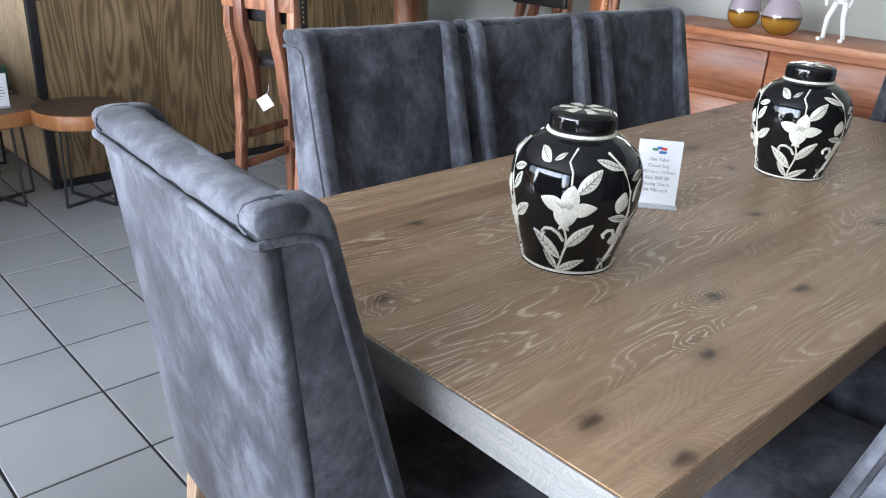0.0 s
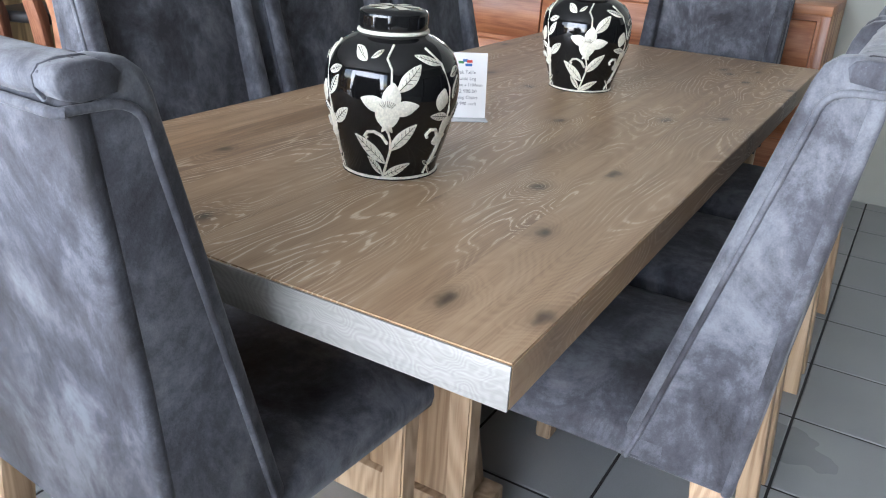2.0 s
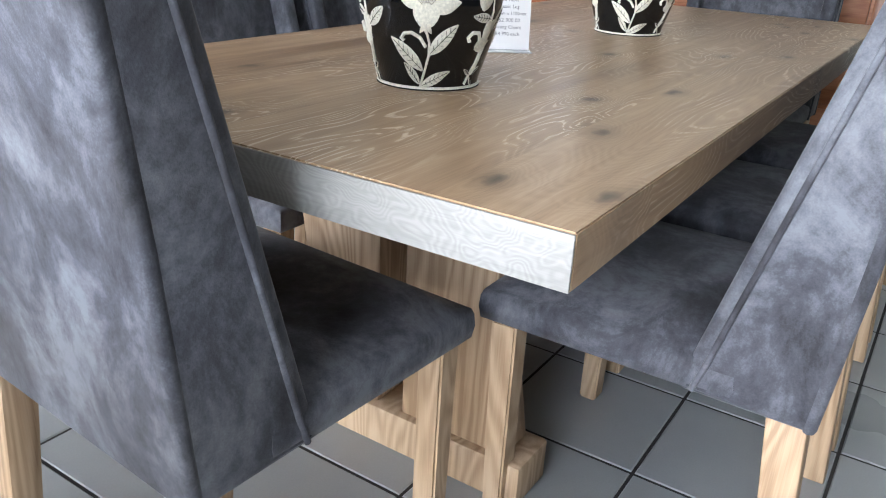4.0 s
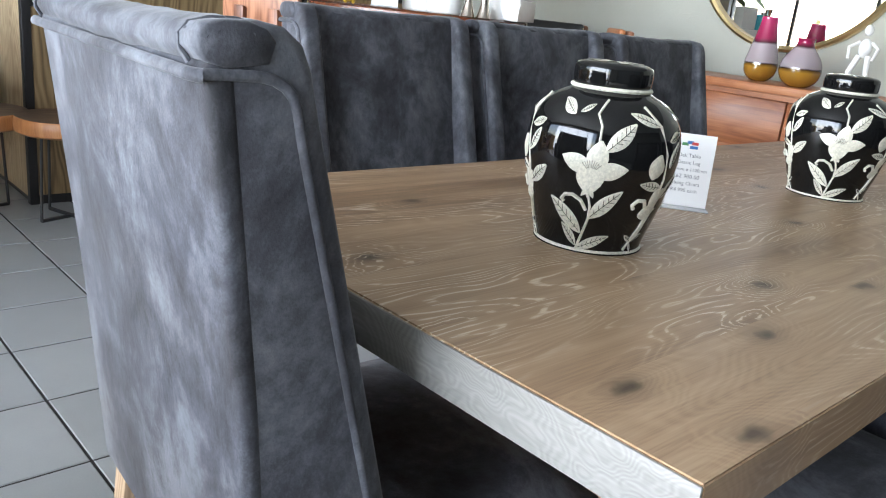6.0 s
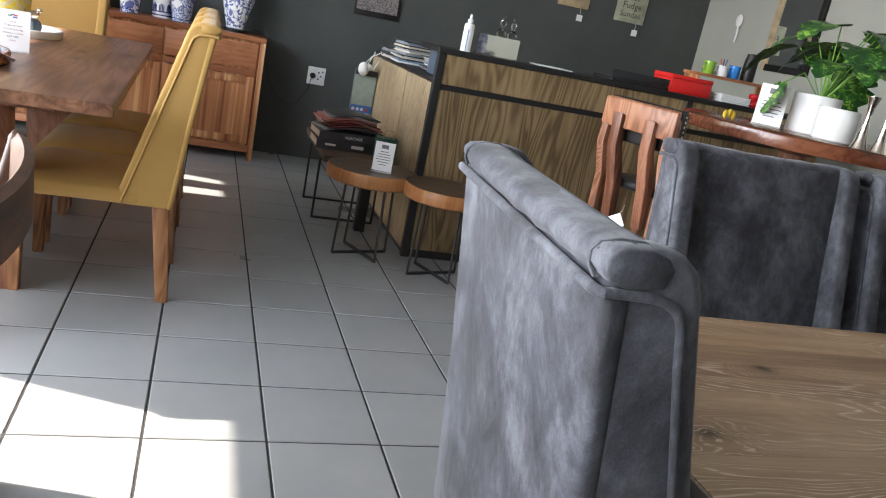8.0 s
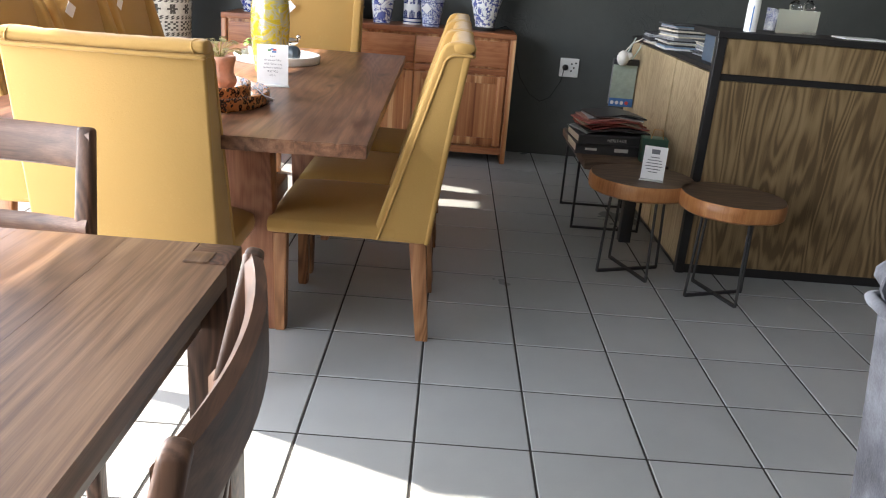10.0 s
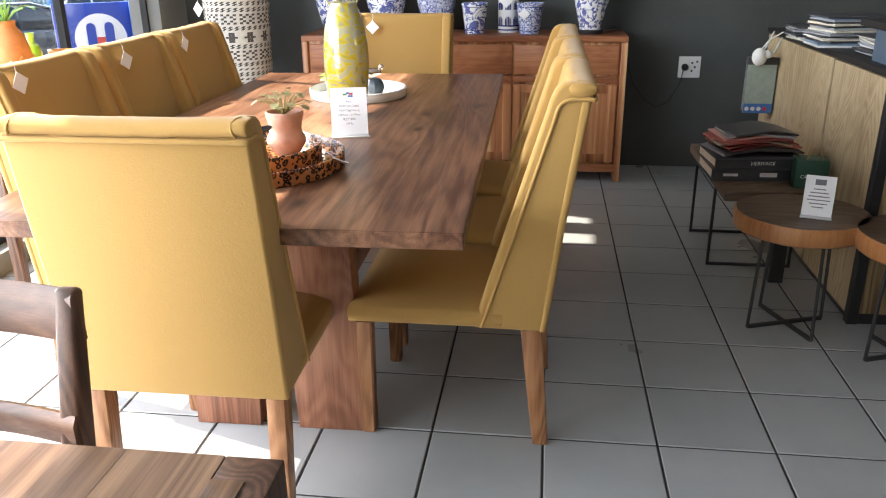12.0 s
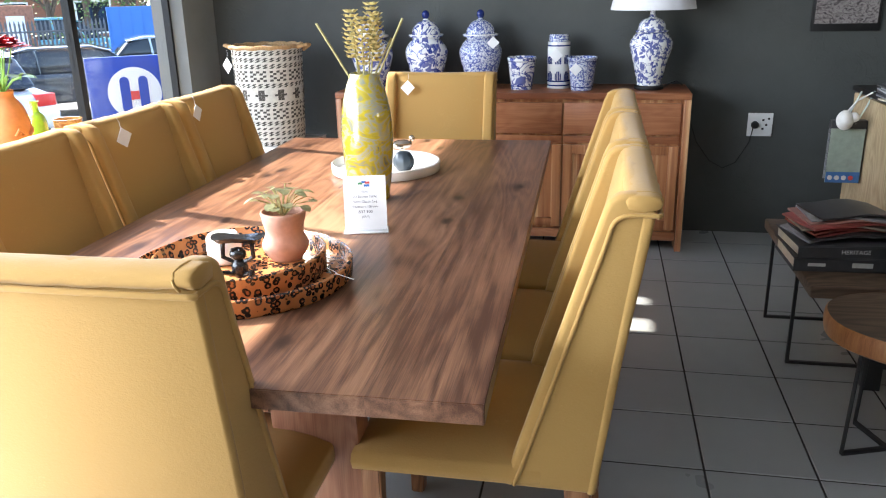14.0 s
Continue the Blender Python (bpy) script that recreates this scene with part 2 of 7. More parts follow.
WALNUT_DARK_LEG = wood("dark_walnut_post", (0.045, 0.022, 0.013), (0.095, 0.047, 0.028), (0.16, 0.082, 0.05), axis=2, rings=34, rough=0.4)
CHAIR_LEG = wood("chair_leg_wood", (0.16, 0.066, 0.026), (0.27, 0.12, 0.05), (0.37, 0.18, 0.085), axis=2, rings=26, rough=0.4)
KIAAT = wood("red_brown_hardwood", (0.19, 0.062, 0.027), (0.34, 0.127, 0.055), (0.47, 0.205, 0.098), axis=0, rings=22, rough=0.36, ring_mix=0.06)
KIAAT_V = staves()
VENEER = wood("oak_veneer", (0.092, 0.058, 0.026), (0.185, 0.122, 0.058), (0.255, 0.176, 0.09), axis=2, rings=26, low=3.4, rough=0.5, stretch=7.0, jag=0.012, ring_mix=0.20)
# Oak veneer for the counter's side panels, paler than its front.
VENEER_SIDE = wood("side_oak_veneer", (0.27, 0.19, 0.105), (0.37, 0.275, 0.16), (0.45, 0.345, 0.21), axis=2, rings=34, rough=0.5)
STOOL_WOOD = wood("stool_hardwood", (0.15, 0.058, 0.028), (0.26, 0.108, 0.056), (0.36, 0.165, 0.09), axis=2, rings=26, rough=0.4)
STOOL_TOP = wood("stool_slab", (0.045, 0.028, 0.018), (0.085, 0.053, 0.034), (0.13, 0.085, 0.055), axis=0, rings=26, rough=0.4)
STOOL_EDGE = wood("stool_edge", (0.21, 0.075, 0.024), (0.35, 0.145, 0.05), (0.46, 0.22, 0.085), axis=2, rings=8, rough=0.38, ring_mix=0.04)
GREY_SUEDE = suede("grey_suede", (0.024, 0.0235, 0.027), (0.054, 0.055, 0.065), (0.126, 0.131, 0.147))
MUSTARD = suede("mustard_linen", (0.39, 0.231, 0.072), (0.465, 0.293, 0.10), (0.545, 0.364, 0.142), weave=True)
TILE = tile_mat()
GROUT = plain("grout", (0.028, 0.026, 0.025), 0.9, scale=60)
DARK_WALL = plaster("dark_grey_plaster", (0.052, 0.056, 0.053), (0.075, 0.08, 0.075), strength=0.3)
PALE_WALL = plaster("pale_sage_paint", (0.35, 0.355, 0.315), (0.40, 0.405, 0.36), strength=0.12)
REVEAL = plaster("grey_reveal_paint", (0.20, 0.20, 0.185), (0.26, 0.26, 0.24), strength=0.3)
# Out-of-view ceiling, toned down to mid grey to weaken bounced light.
CEILING_PAINT = plaster("greyed_ceiling_paint", (0.37, 0.37, 0.36), (0.43, 0.43, 0.42), strength=0.1)
BLACK_METAL = plain("black_powder_coat", (0.018, 0.018, 0.019), 0.45, 0.0, bump=0.15, scale=200)
BLACK_TOP = plain("black_laminate", (0.011, 0.010, 0.010), 0.5, scale=80)
BLACK_LEATHER = plain("black_leather", (0.016, 0.015, 0.015), 0.38, scale=160, bump=0.35)
TAN_LEATHER = plain("tan_leather", (0.32, 0.115, 0.04), 0.42, scale=120, bump=0.3)
DARK_GREEN_SEAT = plain("dark_seat_fabric", (0.02, 0.028, 0.027), 0.85, scale=260, bump=0.4)
BLACK_GLAZE = plain("black_glaze", (0.006, 0.006, 0.006), 0.05, grain=0.05, bump=0.0, Specular_IOR_Level=0.4)
CREAM_RELIEF = plain("cream_relief_glaze", (0.60, 0.57, 0.47), 0.35, scale=240, grain=0.22, bump=0.4)
WHITE_CHINA = plain("white_ceramic", (0.75, 0.75, 0.74), 0.18, grain=0.03, bump=0.02)
PAPER = plain("white_card", (0.80, 0.80, 0.80), 0.6, grain=0.02, bump=0.02)
INK = plain("printed_ink", (0.16, 0.16, 0.18), 0.6, bump=0.0)
INK_RED = plain("red_print", (0.6, 0.07, 0.06), 0.6, bump=0.0)
INK_BLUE = plain("blue_print", (0.05, 0.16, 0.42), 0.6, bump=0.0)
INK_GREEN = plain("green_print", (0.08, 0.25, 0.10), 0.6, bump=0.0)
CHROME = Mat("chrome", 0.08, 1.0).colour((0.80, 0.79, 0.77)).m
PEWTER = plain("warm_silver", (0.62, 0.55, 0.48), 0.18, 1.0, grain=0.06)
GOLD = plain("brushed_gold", (0.66, 0.51, 0.26), 0.28, 1.0, grain=0.08, scale=60)
MIRROR = Mat("mirror_silver", 0.01, 1.0).colour((0.88, 0.89, 0.88)).m
PANE = glass_pane()
ALU = plain("dark_window_frame", (0.009, 0.009, 0.010), 0.5, 0.0)
ACRYLIC = Mat("clear_acrylic", 0.08, Transmission_Weight=0.5, IOR=1.3).colour((0.86, 0.88, 0.90)).m
LEOPARD = leopard()
YELLOW_GLASS = art_glass("yellow_marbled_glass", [(0.20, 0.21, 0.17), (0.36, 0.29, 0.03), (0.46, 0.36, 0.02), (0.30, 0.31, 0.25), (0.42, 0.32, 0.02), (0.17, 0.18, 0.13)], 7.5, 0.14)


# ---- mesh helpers ----
def thing(name, label, category, m=None, group="", kind=""):
    ob = new(name)
    ob.empty_display_size = 0.05
    if m is not None:
        ob.matrix_world = m
    return tagged(ob, label, category, group, kind)


def finish(name, bm, material, smooth=True, angle=40):
    me = bpy.data.meshes.new(name)
    bmesh.ops.recalc_face_normals(bm, faces=bm.faces)
    bm.to_mesh(me)
    bm.free()
    for mat in material if isinstance(material, (list, tuple)) else (material,):
        me.materials.append(mat)
    if smooth:
        me.shade_smooth()
        me.set_sharp_from_angle(angle=radians(angle))
    return me


def part(name, bm, material, parent=None, label="", smooth=True, angle=40):
    """Links a bmesh as one mesh object under a thing or part."""
    ob = new(name, finish(name, bm, material, smooth, angle))
    if parent is not None:
        ob.parent = parent
    if label:
        ob["label"] = label
    return ob


def solo(name, bm, material, label, category, m=None, group="", kind="", smooth=True):
    ob = part(name, bm, material, None, "", smooth)
    if m is not None:
        ob.matrix_world = m
    return tagged(ob, label, category, group, kind)


def box(bm, x0, x1, y0, y1, z0, z1, bevel=0.0, seg=2, m=None):
    vs = [bm.verts.new((x, y, z)) for z in (z0, z1) for y in (y0, y1) for x in (x0, x1)]
    fs = [bm.faces.new([vs[i] for i in q]) for q in ((0, 2, 3, 1), (4, 5, 7, 6), (0, 1, 5, 4), (2, 6, 7, 3), (0, 4, 6, 2), (1, 3, 7, 5))]
    if bevel:
        edges = {e for f in fs for e in f.edges}
        got = bmesh.ops.bevel(bm, geom=list(edges), offset=bevel, segments=seg, profile=0.5, affect="EDGES", clamp_overlap=True)
        vs = list({v for f in got["faces"] for v in f.verts} | {v for v in vs if v.is_valid})
    if m is not None:
        bmesh.ops.transform(bm, matrix=m, verts=[v for v in vs if v.is_valid])
    return bm


def boxes(*rows, bevel=0.0):
    bm = bmesh.new()
    for r in rows:
        box(bm, *r, bevel=bevel)
    return bm


def lathe(bm, profile, seg=40, c=(0, 0), cap=True, squash=1.0):
    rings = []
    for r, z in profile:
        rings.append([bm.verts.new((c[0] + r * math.cos(2 * math.pi * k / seg), c[1] + squash * r * math.sin(2 * math.pi * k / seg), z)) for k in range(seg)])
    for a, b in zip(rings, rings[1:]):
        for k in range(seg):
            bm.faces.new((a[k], a[(k + 1) % seg], b[(k + 1) % seg], b[k]))
    if cap:
        for ring in (rings[0], rings[-1]):
            if (ring[0].co - ring[1].co).length > 1e-5:
                bm.faces.new(ring)
    return bm


def tube(bm, pts, r, seg=8, taper=None, closed=False):
    pts = [Vector(p) for p in pts]
    rings, n = [], len(pts)
    side = None
    for i, p in enumerate(pts):
        d = (pts[(i + 1) % n] - pts[i - 1]) if closed else (pts[min(i + 1, n - 1)] - pts[max(i - 1, 0)])
        d.normalize()
        if side is None or abs(side.dot(d)) > 0.95:
            side = d.orthogonal().normalized()
        side = (side - d * side.dot(d)).normalized()
        up = d.cross(side)
        rr = r if taper is None else r * (1 + (taper - 1) * i / (n - 1))
        rings.append([bm.verts.new(p + rr * (math.cos(2 * math.pi * k / seg) * side + math.sin(2 * math.pi * k / seg) * up)) for k in range(seg)])
    pairs = list(zip(rings, rings[1:])) + ([(rings[-1], rings[0])] if closed else [])
    for a, b in pairs:
        for k in range(seg):
            bm.faces.new((a[k], a[(k + 1) % seg], b[(k + 1) % seg], b[k]))
    if not closed:
        bm.faces.new(rings[0]), bm.faces.new(rings[-1])
    return bm


def slab(bm, outline, lo, hi, axis=0, bevel=0.0, seg=3):
    """An outline in the two other axes, drawn out along one axis from lo to hi."""
    def at(p, q, w):
        return {0: (w, p, q), 1: (p, w, q), 2: (p, q, w)}[axis]
    a = [bm.verts.new(at(p, q, lo)) for p, q in outline]
    b = [bm.verts.new(at(p, q, hi)) for p, q in outline]
    n = len(outline)
    fs = [bm.faces.new(a), bm.faces.new(b)] + [bm.faces.new((a[k], a[(k + 1) % n], b[(k + 1) % n], b[k])) for k in range(n)]
    if bevel:
        bmesh.ops.recalc_face_normals(bm, faces=fs)
        edges = {e for f in fs for e in f.edges if e.calc_face_angle(0) > 0.6}
        bmesh.ops.bevel(bm, geom=list(edges), offset=bevel, segments=seg, profile=0.5, affect="EDGES", clamp_overlap=True)
    return bm


def arc(cx, cy, r, a0, a1, n=6):
    return [(cx + r * math.cos(radians(a0 + (a1 - a0) * k / n)), cy + r * math.sin(radians(a0 + (a1 - a0) * k / n))) for k in range(n + 1)]


def text_mesh(name, words, size, material, parent, m):
    """Lettering in the built-in font, as a mesh under its thing."""
    cu = bpy.data.curves.new(name, "FONT")
    cu.body, cu.size, cu.align_x, cu.align_y, cu.resolution_u = words, size, "CENTER", "CENTER", 2
    tmp = bpy.data.objects.new(name, cu)
    scene.collection.objects.link(tmp)
    me = bpy.data.meshes.new_from_object(tmp.evaluated_get(bpy.context.evaluated_depsgraph_get()))
    bpy.data.objects.remove(tmp)
    me.materials.clear()
    me.materials.append(material)
    ob = new(name, me)
    ob.parent = parent
    ob.matrix_local = m
    return ob


# ---- the room ----
X0, X1, Y0, Y1, TOP = -2.12, 4.47, -5.6, 3.60, 2.85
S = 0.336


def room():
    tagged(part("wall_north", boxes((X0 - 0.25, X1 + 0.25, Y1, Y1 + 0.22, -1.2, TOP)), DARK_WALL), "dark green-grey textured plaster wall", "wall", kind="structure")
    tagged(part("wall_east", boxes((X1, X1 + 0.22, Y0, Y1, -1.2, TOP)), PALE_WALL), "pale sage green painted wall", "wall", kind="structure")
    # South wall is unseen; its dark plaster is there to swallow bounced light.
    tagged(part("wall_south", boxes((X0 - 0.25, X1 + 0.25, Y0 - 0.22, Y0, -1.2, TOP)), DARK_WALL), "unseen wall of dark grey plaster that cuts bounced light", "wall", kind="structure")
    tagged(part("ceiling", boxes((X0 - 0.25, X1 + 0.25, Y0 - 0.22, Y1 + 0.22, TOP, TOP + 0.15)), CEILING_PAINT), "painted ceiling out of view, greyed to cut bounced light", "ceiling", kind="structure")
    west = boxes((X0 - 0.2, X0, 3.21, Y1, -1.2, TOP), (X0 - 0.2, X0, Y0, 3.21, 2.51, TOP), (X0 - 0.2, X0, Y0, -3.76, -1.2, 2.51), (X0 - 0.2, X0, -3.76, 3.21, -1.2, 0.10))
    tagged(part("wall_west", west, REVEAL), "grey painted pier and lintel round the shopfront", "wall", kind="structure")


def shopfront():
    """Black framed shop window in bays along the west side."""
    xs = (X0 - 0.12, X0 - 0.08)
    # Southernmost bay is unseen, added to let in more light on south faces.
    bays = [3.21, 2.30] + [2.30 - 1.01 * k for k in range(1, 7)]
    for k, (b, a) in enumerate(zip(bays, bays[1:])):
        w = thing(f"window_{k + 1}", "tall shop window bay with black metal frame", "window", kind="structure")
        bm = bmesh.new()
        box(bm, *xs, a, a + 0.02, 0.10, 2.51)
        box(bm, *xs, b - 0.02, b, 0.10, 2.51)
        box(bm, *xs, a + 0.02, b - 0.02, 0.10, 0.15)
        box(bm, *xs, a + 0.02, b - 0.02, 2.46, 2.51)
        part("window_frame", bm, ALU, w, smooth=False)
        p = part("pane", boxes((X0 - 0.102, X0 - 0.098, a + 0.02, b - 0.02, 0.15, 2.46)), PANE, w, "clear glass pane", smooth=False)
        p.visible_shadow = False


room()
shopfront()


# ---- upholstered dining chairs ----
def wing_chair(name, label, cloth, legwood, top, m, group, half=0.262, deep=1.0, tall=1.0, upright=0.0):
    """A high-backed chair with shallow wings and a rolled top; it faces +y, centred on the floor."""
    ch = thing(name, label, "chair", m, group)
    W, F = half, 0.32

    def yz(u, z):
        return (F - deep * u, z)

    # seat cushion, gently domed
    bm = bmesh.new()
    nx, ny = 10, 10
    grid = []
    for i in range(nx + 1):
        row = []
        for j in range(ny + 1):
            a, b = -1 + 2 * i / nx, j / ny
            dome = (1 - a**4) * (1 - (2 * b - 1) ** 6)
            x, u = (W - 0.004) * a, 0.43 * deep * b
            row.append(bm.verts.new((x, F - u, 0.435 + 0.032 * dome)))
        grid.append(row)
    for i in range(nx):
        for j in range(ny):
            bm.faces.new((grid[i][j], grid[i + 1][j], grid[i + 1][j + 1], grid[i][j + 1]))
    rim = [grid[i][0] for i in range(nx + 1)] + [grid[nx][j] for j in range(1, ny + 1)] + [grid[i][ny] for i in range(nx - 1, -1, -1)] + [grid[0][j] for j in range(ny - 1, 0, -1)]
    cy = F - 0.215
    rings = [rim]
    for z, out in ((0.425, 0.004), (0.405, 0.006), (0.385, 0.003), (0.378, -0.012)):
        rings.append([bm.verts.new((v.co.x + out * (1 if v.co.x > 0 else -1), v.co.y + out * (1 if v.co.y > cy else -1), z)) for v in rim])
    for a, b in zip(rings, rings[1:]):
        for k in range(len(a)):
            bm.faces.new((a[k], b[k], b[(k + 1) % len(a)], a[(k + 1) % len(a)]))
    bm.faces.new(rings[-1])
    part("seat", bm, cloth, ch, angle=70)

    # padded back between the wings
    bm = bmesh.new()
    slab(bm, [yz(0.42, 0.40), yz(0.44, 0.46), yz(0.53, 0.80), yz(0.572, top - 0.04), yz(0.582, top + 0.0), yz(0.598, top + 0.019), yz(0.63, top + 0.016), yz(0.63, top - 0.02), yz(0.585, 0.60), yz(0.548, 0.385)], -W + 0.03, W - 0.03, 0, 0.010, 2)
    part("backrest", bm, cloth, ch, angle=60)
    # outer back
    bm = bmesh.new()
    slab(bm, [yz(0.536, 0.374), yz(0.556, 0.374), yz(0.598, 0.70), yz(0.649, top - 0.010), yz(0.622, top - 0.010), yz(0.575, 0.70)], -W - 0.002, W + 0.002, 0, 0.008, 2)
    part("back_panel", bm, cloth, ch, angle=60)
    # wings
    for s in (-1, 1):
        bm = bmesh.new()
        a, b = sorted((s * (W - 0.048), s * W))
        zr = top - 0.04
        front = [yz(0.352, 0.378), yz(0.366, 0.43)] + [yz(0.366 + 0.174 * f, 0.43 + (zr - 0.43) * f) for f in (0.25, 0.5, 0.75, 1.0)]
        front += [yz(0.547, top - 0.016), yz(0.558, top + 0.006), yz(0.575, top + 0.018), yz(0.60, top + 0.022), yz(0.635, top + 0.018)]
        slab(bm, front + [yz(0.640, top - 0.02), yz(0.592, 0.70), yz(0.550, 0.376)], a, b, 0, 0.012, 3)
        wing = part("wing", bm, cloth, ch, angle=60)
        bm = bmesh.new()
        x = s * (W + 0.0015)
        inset = [yz(0.376, 0.385), yz(0.392, 0.43)] + [yz(0.392 + 0.170 * f, 0.43 + (zr - 0.015 - 0.43) * f) for f in (0.25, 0.5, 0.75, 0.96)] + [yz(0.5635, top - 0.046), yz(0.568, top - 0.036), yz(0.576, top - 0.028), yz(0.587, top - 0.0225), yz(0.600, top - 0.0200), yz(0.625, top - 0.0195), yz(0.651, top - 0.0195)]
        tube(bm, [(x, y, z) for y, z in inset], 0.0048, 10)
        part("piping", bm, cloth, wing)
    # top band, softly padded, its ends gathered flush with the wings
    bm = bmesh.new()
    prof = [(0.590, -0.012), (0.586, 0.006), (0.594, 0.0155), (0.612, 0.0200), (0.634, 0.0195), (0.651, 0.0150), (0.6590, 0.007), (0.6590, -0.003), (0.652, -0.0125), (0.630, -0.017)]
    pu = sum(p[0] for p in prof) / len(prof)
    rings = []
    half_steps = (0.0, 0.15, 0.3, 0.45, 0.6, 0.75, 0.87, 0.93, 0.955, 0.97, 0.982, 0.992, 1.0)
    for a in [-q for q in half_steps[::-1]] + list(half_steps[1:]):
        e = min(1.0, (1 - abs(a)) / 0.06)
        k = 0.84 + 0.16 * math.sqrt(max(0.0, 1 - (1 - e) ** 2))
        near_end = max(0.0, 1 - (1 - abs(a)) / 0.14)
        row = []
        for i, (p, q) in enumerate(prof):
            kk = k * (1 + 0.10 * near_end * (1 if i % 2 else -1) * min(1.0, e) * 0.6)
            u = pu + (p - pu) * kk + 0.0012 * math.sin(a * 23 + i)
            y, z = yz(u, top + q * kk + 0.0012 * math.sin(a * 17 + 0.7 * i) - 0.002 * math.cos(a * 3.1))
            row.append(bm.verts.new((a * (W + 0.003), y, z)))
        rings.append(row)
    for a, b in zip(rings, rings[1:]):
        for k in range(len(a)):
            bm.faces.new((a[k], a[(k + 1) % len(a)], b[(k + 1) % len(a)], b[k]))
    bm.faces.new(rings[0]), bm.faces.new(rings[-1])
    roll = part("top_roll", bm, cloth, ch, angle=60)
    bm = bmesh.new()
    y, z = yz(0.6555, top - 0.0205)
    tube(bm, [(-W - 0.0015, y + 0.006, z), (-W + 0.001, y + 0.001, z), (-W + 0.010, y - 0.001, z), (W - 0.010, y - 0.001, z), (W - 0.001, y + 0.001, z), (W + 0.0015, y + 0.006, z)], 0.0056, 10)
    part("piping", bm, cloth, roll)
    # stitched seams near both ends, and the gathers between seam and end
    for s in (-1, 1):
        bm = bmesh.new()
        tube(bm, [(s * (W - 0.030 + 0.010 * abs(k - 4) / 4), *yz(pu + (p - pu) * 1.015, top + q * 1.03)) for k, (p, q) in enumerate(prof[1:9])], 0.0026, 6)
        part("seam", bm, cloth, roll)
        for k in (2, 3, 4, 5):
            (p, q), (p2, q2) = prof[k], prof[k + 1]
            f = 0.5
            u, zq = pu + (p + (p2 - p) * f - pu) * 1.0, q + (q2 - q) * f
            bm = bmesh.new()
            tube(bm, [(s * (W - 0.024), *yz(u, top + zq)), (s * (W - 0.008), *yz(pu + (u - pu) * 0.93, top + zq * 0.92)), (s * (W + 0.0022), *yz(pu + (u - pu) * 0.72, top + zq * 0.62))], 0.0024, 6)
            part("gather", bm, cloth, roll)
    # legs
    for s in (-1, 1):
        bm = bmesh.new()
        slab(bm, [(s * (W - 0.012), F - 0.012), (s * (W - 0.06), F - 0.012), (s * (W - 0.06), F - 0.06), (s * (W - 0.012), F - 0.06)], 0.0, 0.38, 2)
        for v in bm.verts:
            if v.co.z < 0.1:
                v.co.x -= s * 0.006
                v.co.y -= 0.006 if v.co.y > F - 0.03 else -0.004
        bmesh.ops.bevel(bm, geom=list(bm.edges), offset=0.004, segments=2, affect="EDGES")
        part("leg", bm, legwood, ch)
        bm = bmesh.new()
        slab(bm, [(F - deep * 0.485, 0.38), (F - deep * 0.545, 0.38), (F - deep * 0.575, 0.0), (F - deep * 0.53, 0.0)], min(s * (W - 0.012), s * (W - 0.058)), max(s * (W - 0.012), s * (W - 0.058)), 0, 0.004, 2)
        part("leg", bm, legwood, ch)
    if tall != 1.0 or upright:
        for o in ch.children_recursive:
            for v in o.data.vertices:
                v.co.y += upright * max(0.0, v.co.z - 0.38) / 0.65
                v.co.z *= tall
    return ch


def price_tag(m, size=0.05):
    bm = boxes((-size / 2, size / 2, -0.0008, 0.0008, -size / 2, size / 2))
    bmesh.ops.transform(bm, matrix=pose(0, 0, 0, 0, 45, 0), verts=bm.verts)
    t = solo("price_tag", bm, PAPER, "small white square paper price tag on a string", "price tag", m, group="price tags", smooth=False)
    bm = bmesh.new()
    tube(bm, [(0, 0.002, size * 0.66), (0.004, 0.004, size * 1.0), (0.0, 0.006, size * 1.35)], 0.0008, 5)
    part("string", bm, PAPER, t)
    return t


# ---- grey suede chairs round the oak table ----
GREY_LABEL = "grey suede high-backed dining chair with pale oak legs"
grey = wing_chair("dining_chair", GREY_LABEL, GREY_SUEDE, OAK_LEG, 1.024, pose(1.034, -1.868, 0, 0, 0, -93.8), "chairs round the oak table", 0.264, 0.955, 1.025, 0.022)
for x, y in ((1.727, -1.285), (2.31, -1.295), (2.92, -1.30)):
    copy_thing(grey, pose(x, y, 0, 0, 0, 180))
for x in (1.672, 2.262, 2.852):
    copy_thing(grey, pose(x, -2.45, 0, 0, 0, 0))
copy_thing(grey, pose(3.43, -2.01, 0, 0, 0, 90))

# ---- mustard chairs round the walnut table ----
MUST_LABEL = "mustard yellow linen high-backed dining chair with brown wooden legs"
must = wing_chair("dining_chair", MUST_LABEL, MUSTARD, CHAIR_LEG, 1.042, pose(-0.538, 0.10, 0, 0, 0, 0.6), "chairs round the walnut table")
for y in (0.55, 1.11, 1.68):
    copy_thing(must, pose(0.095, y, 0, 0, 0, 90))
for y in (0.67, 1.23, 1.79):
    copy_thing(must, pose(-1.015, y, 0, 0, 0, -90))
copy_thing(must, pose(-0.45, 2.27, 0, 0, 0, 180))


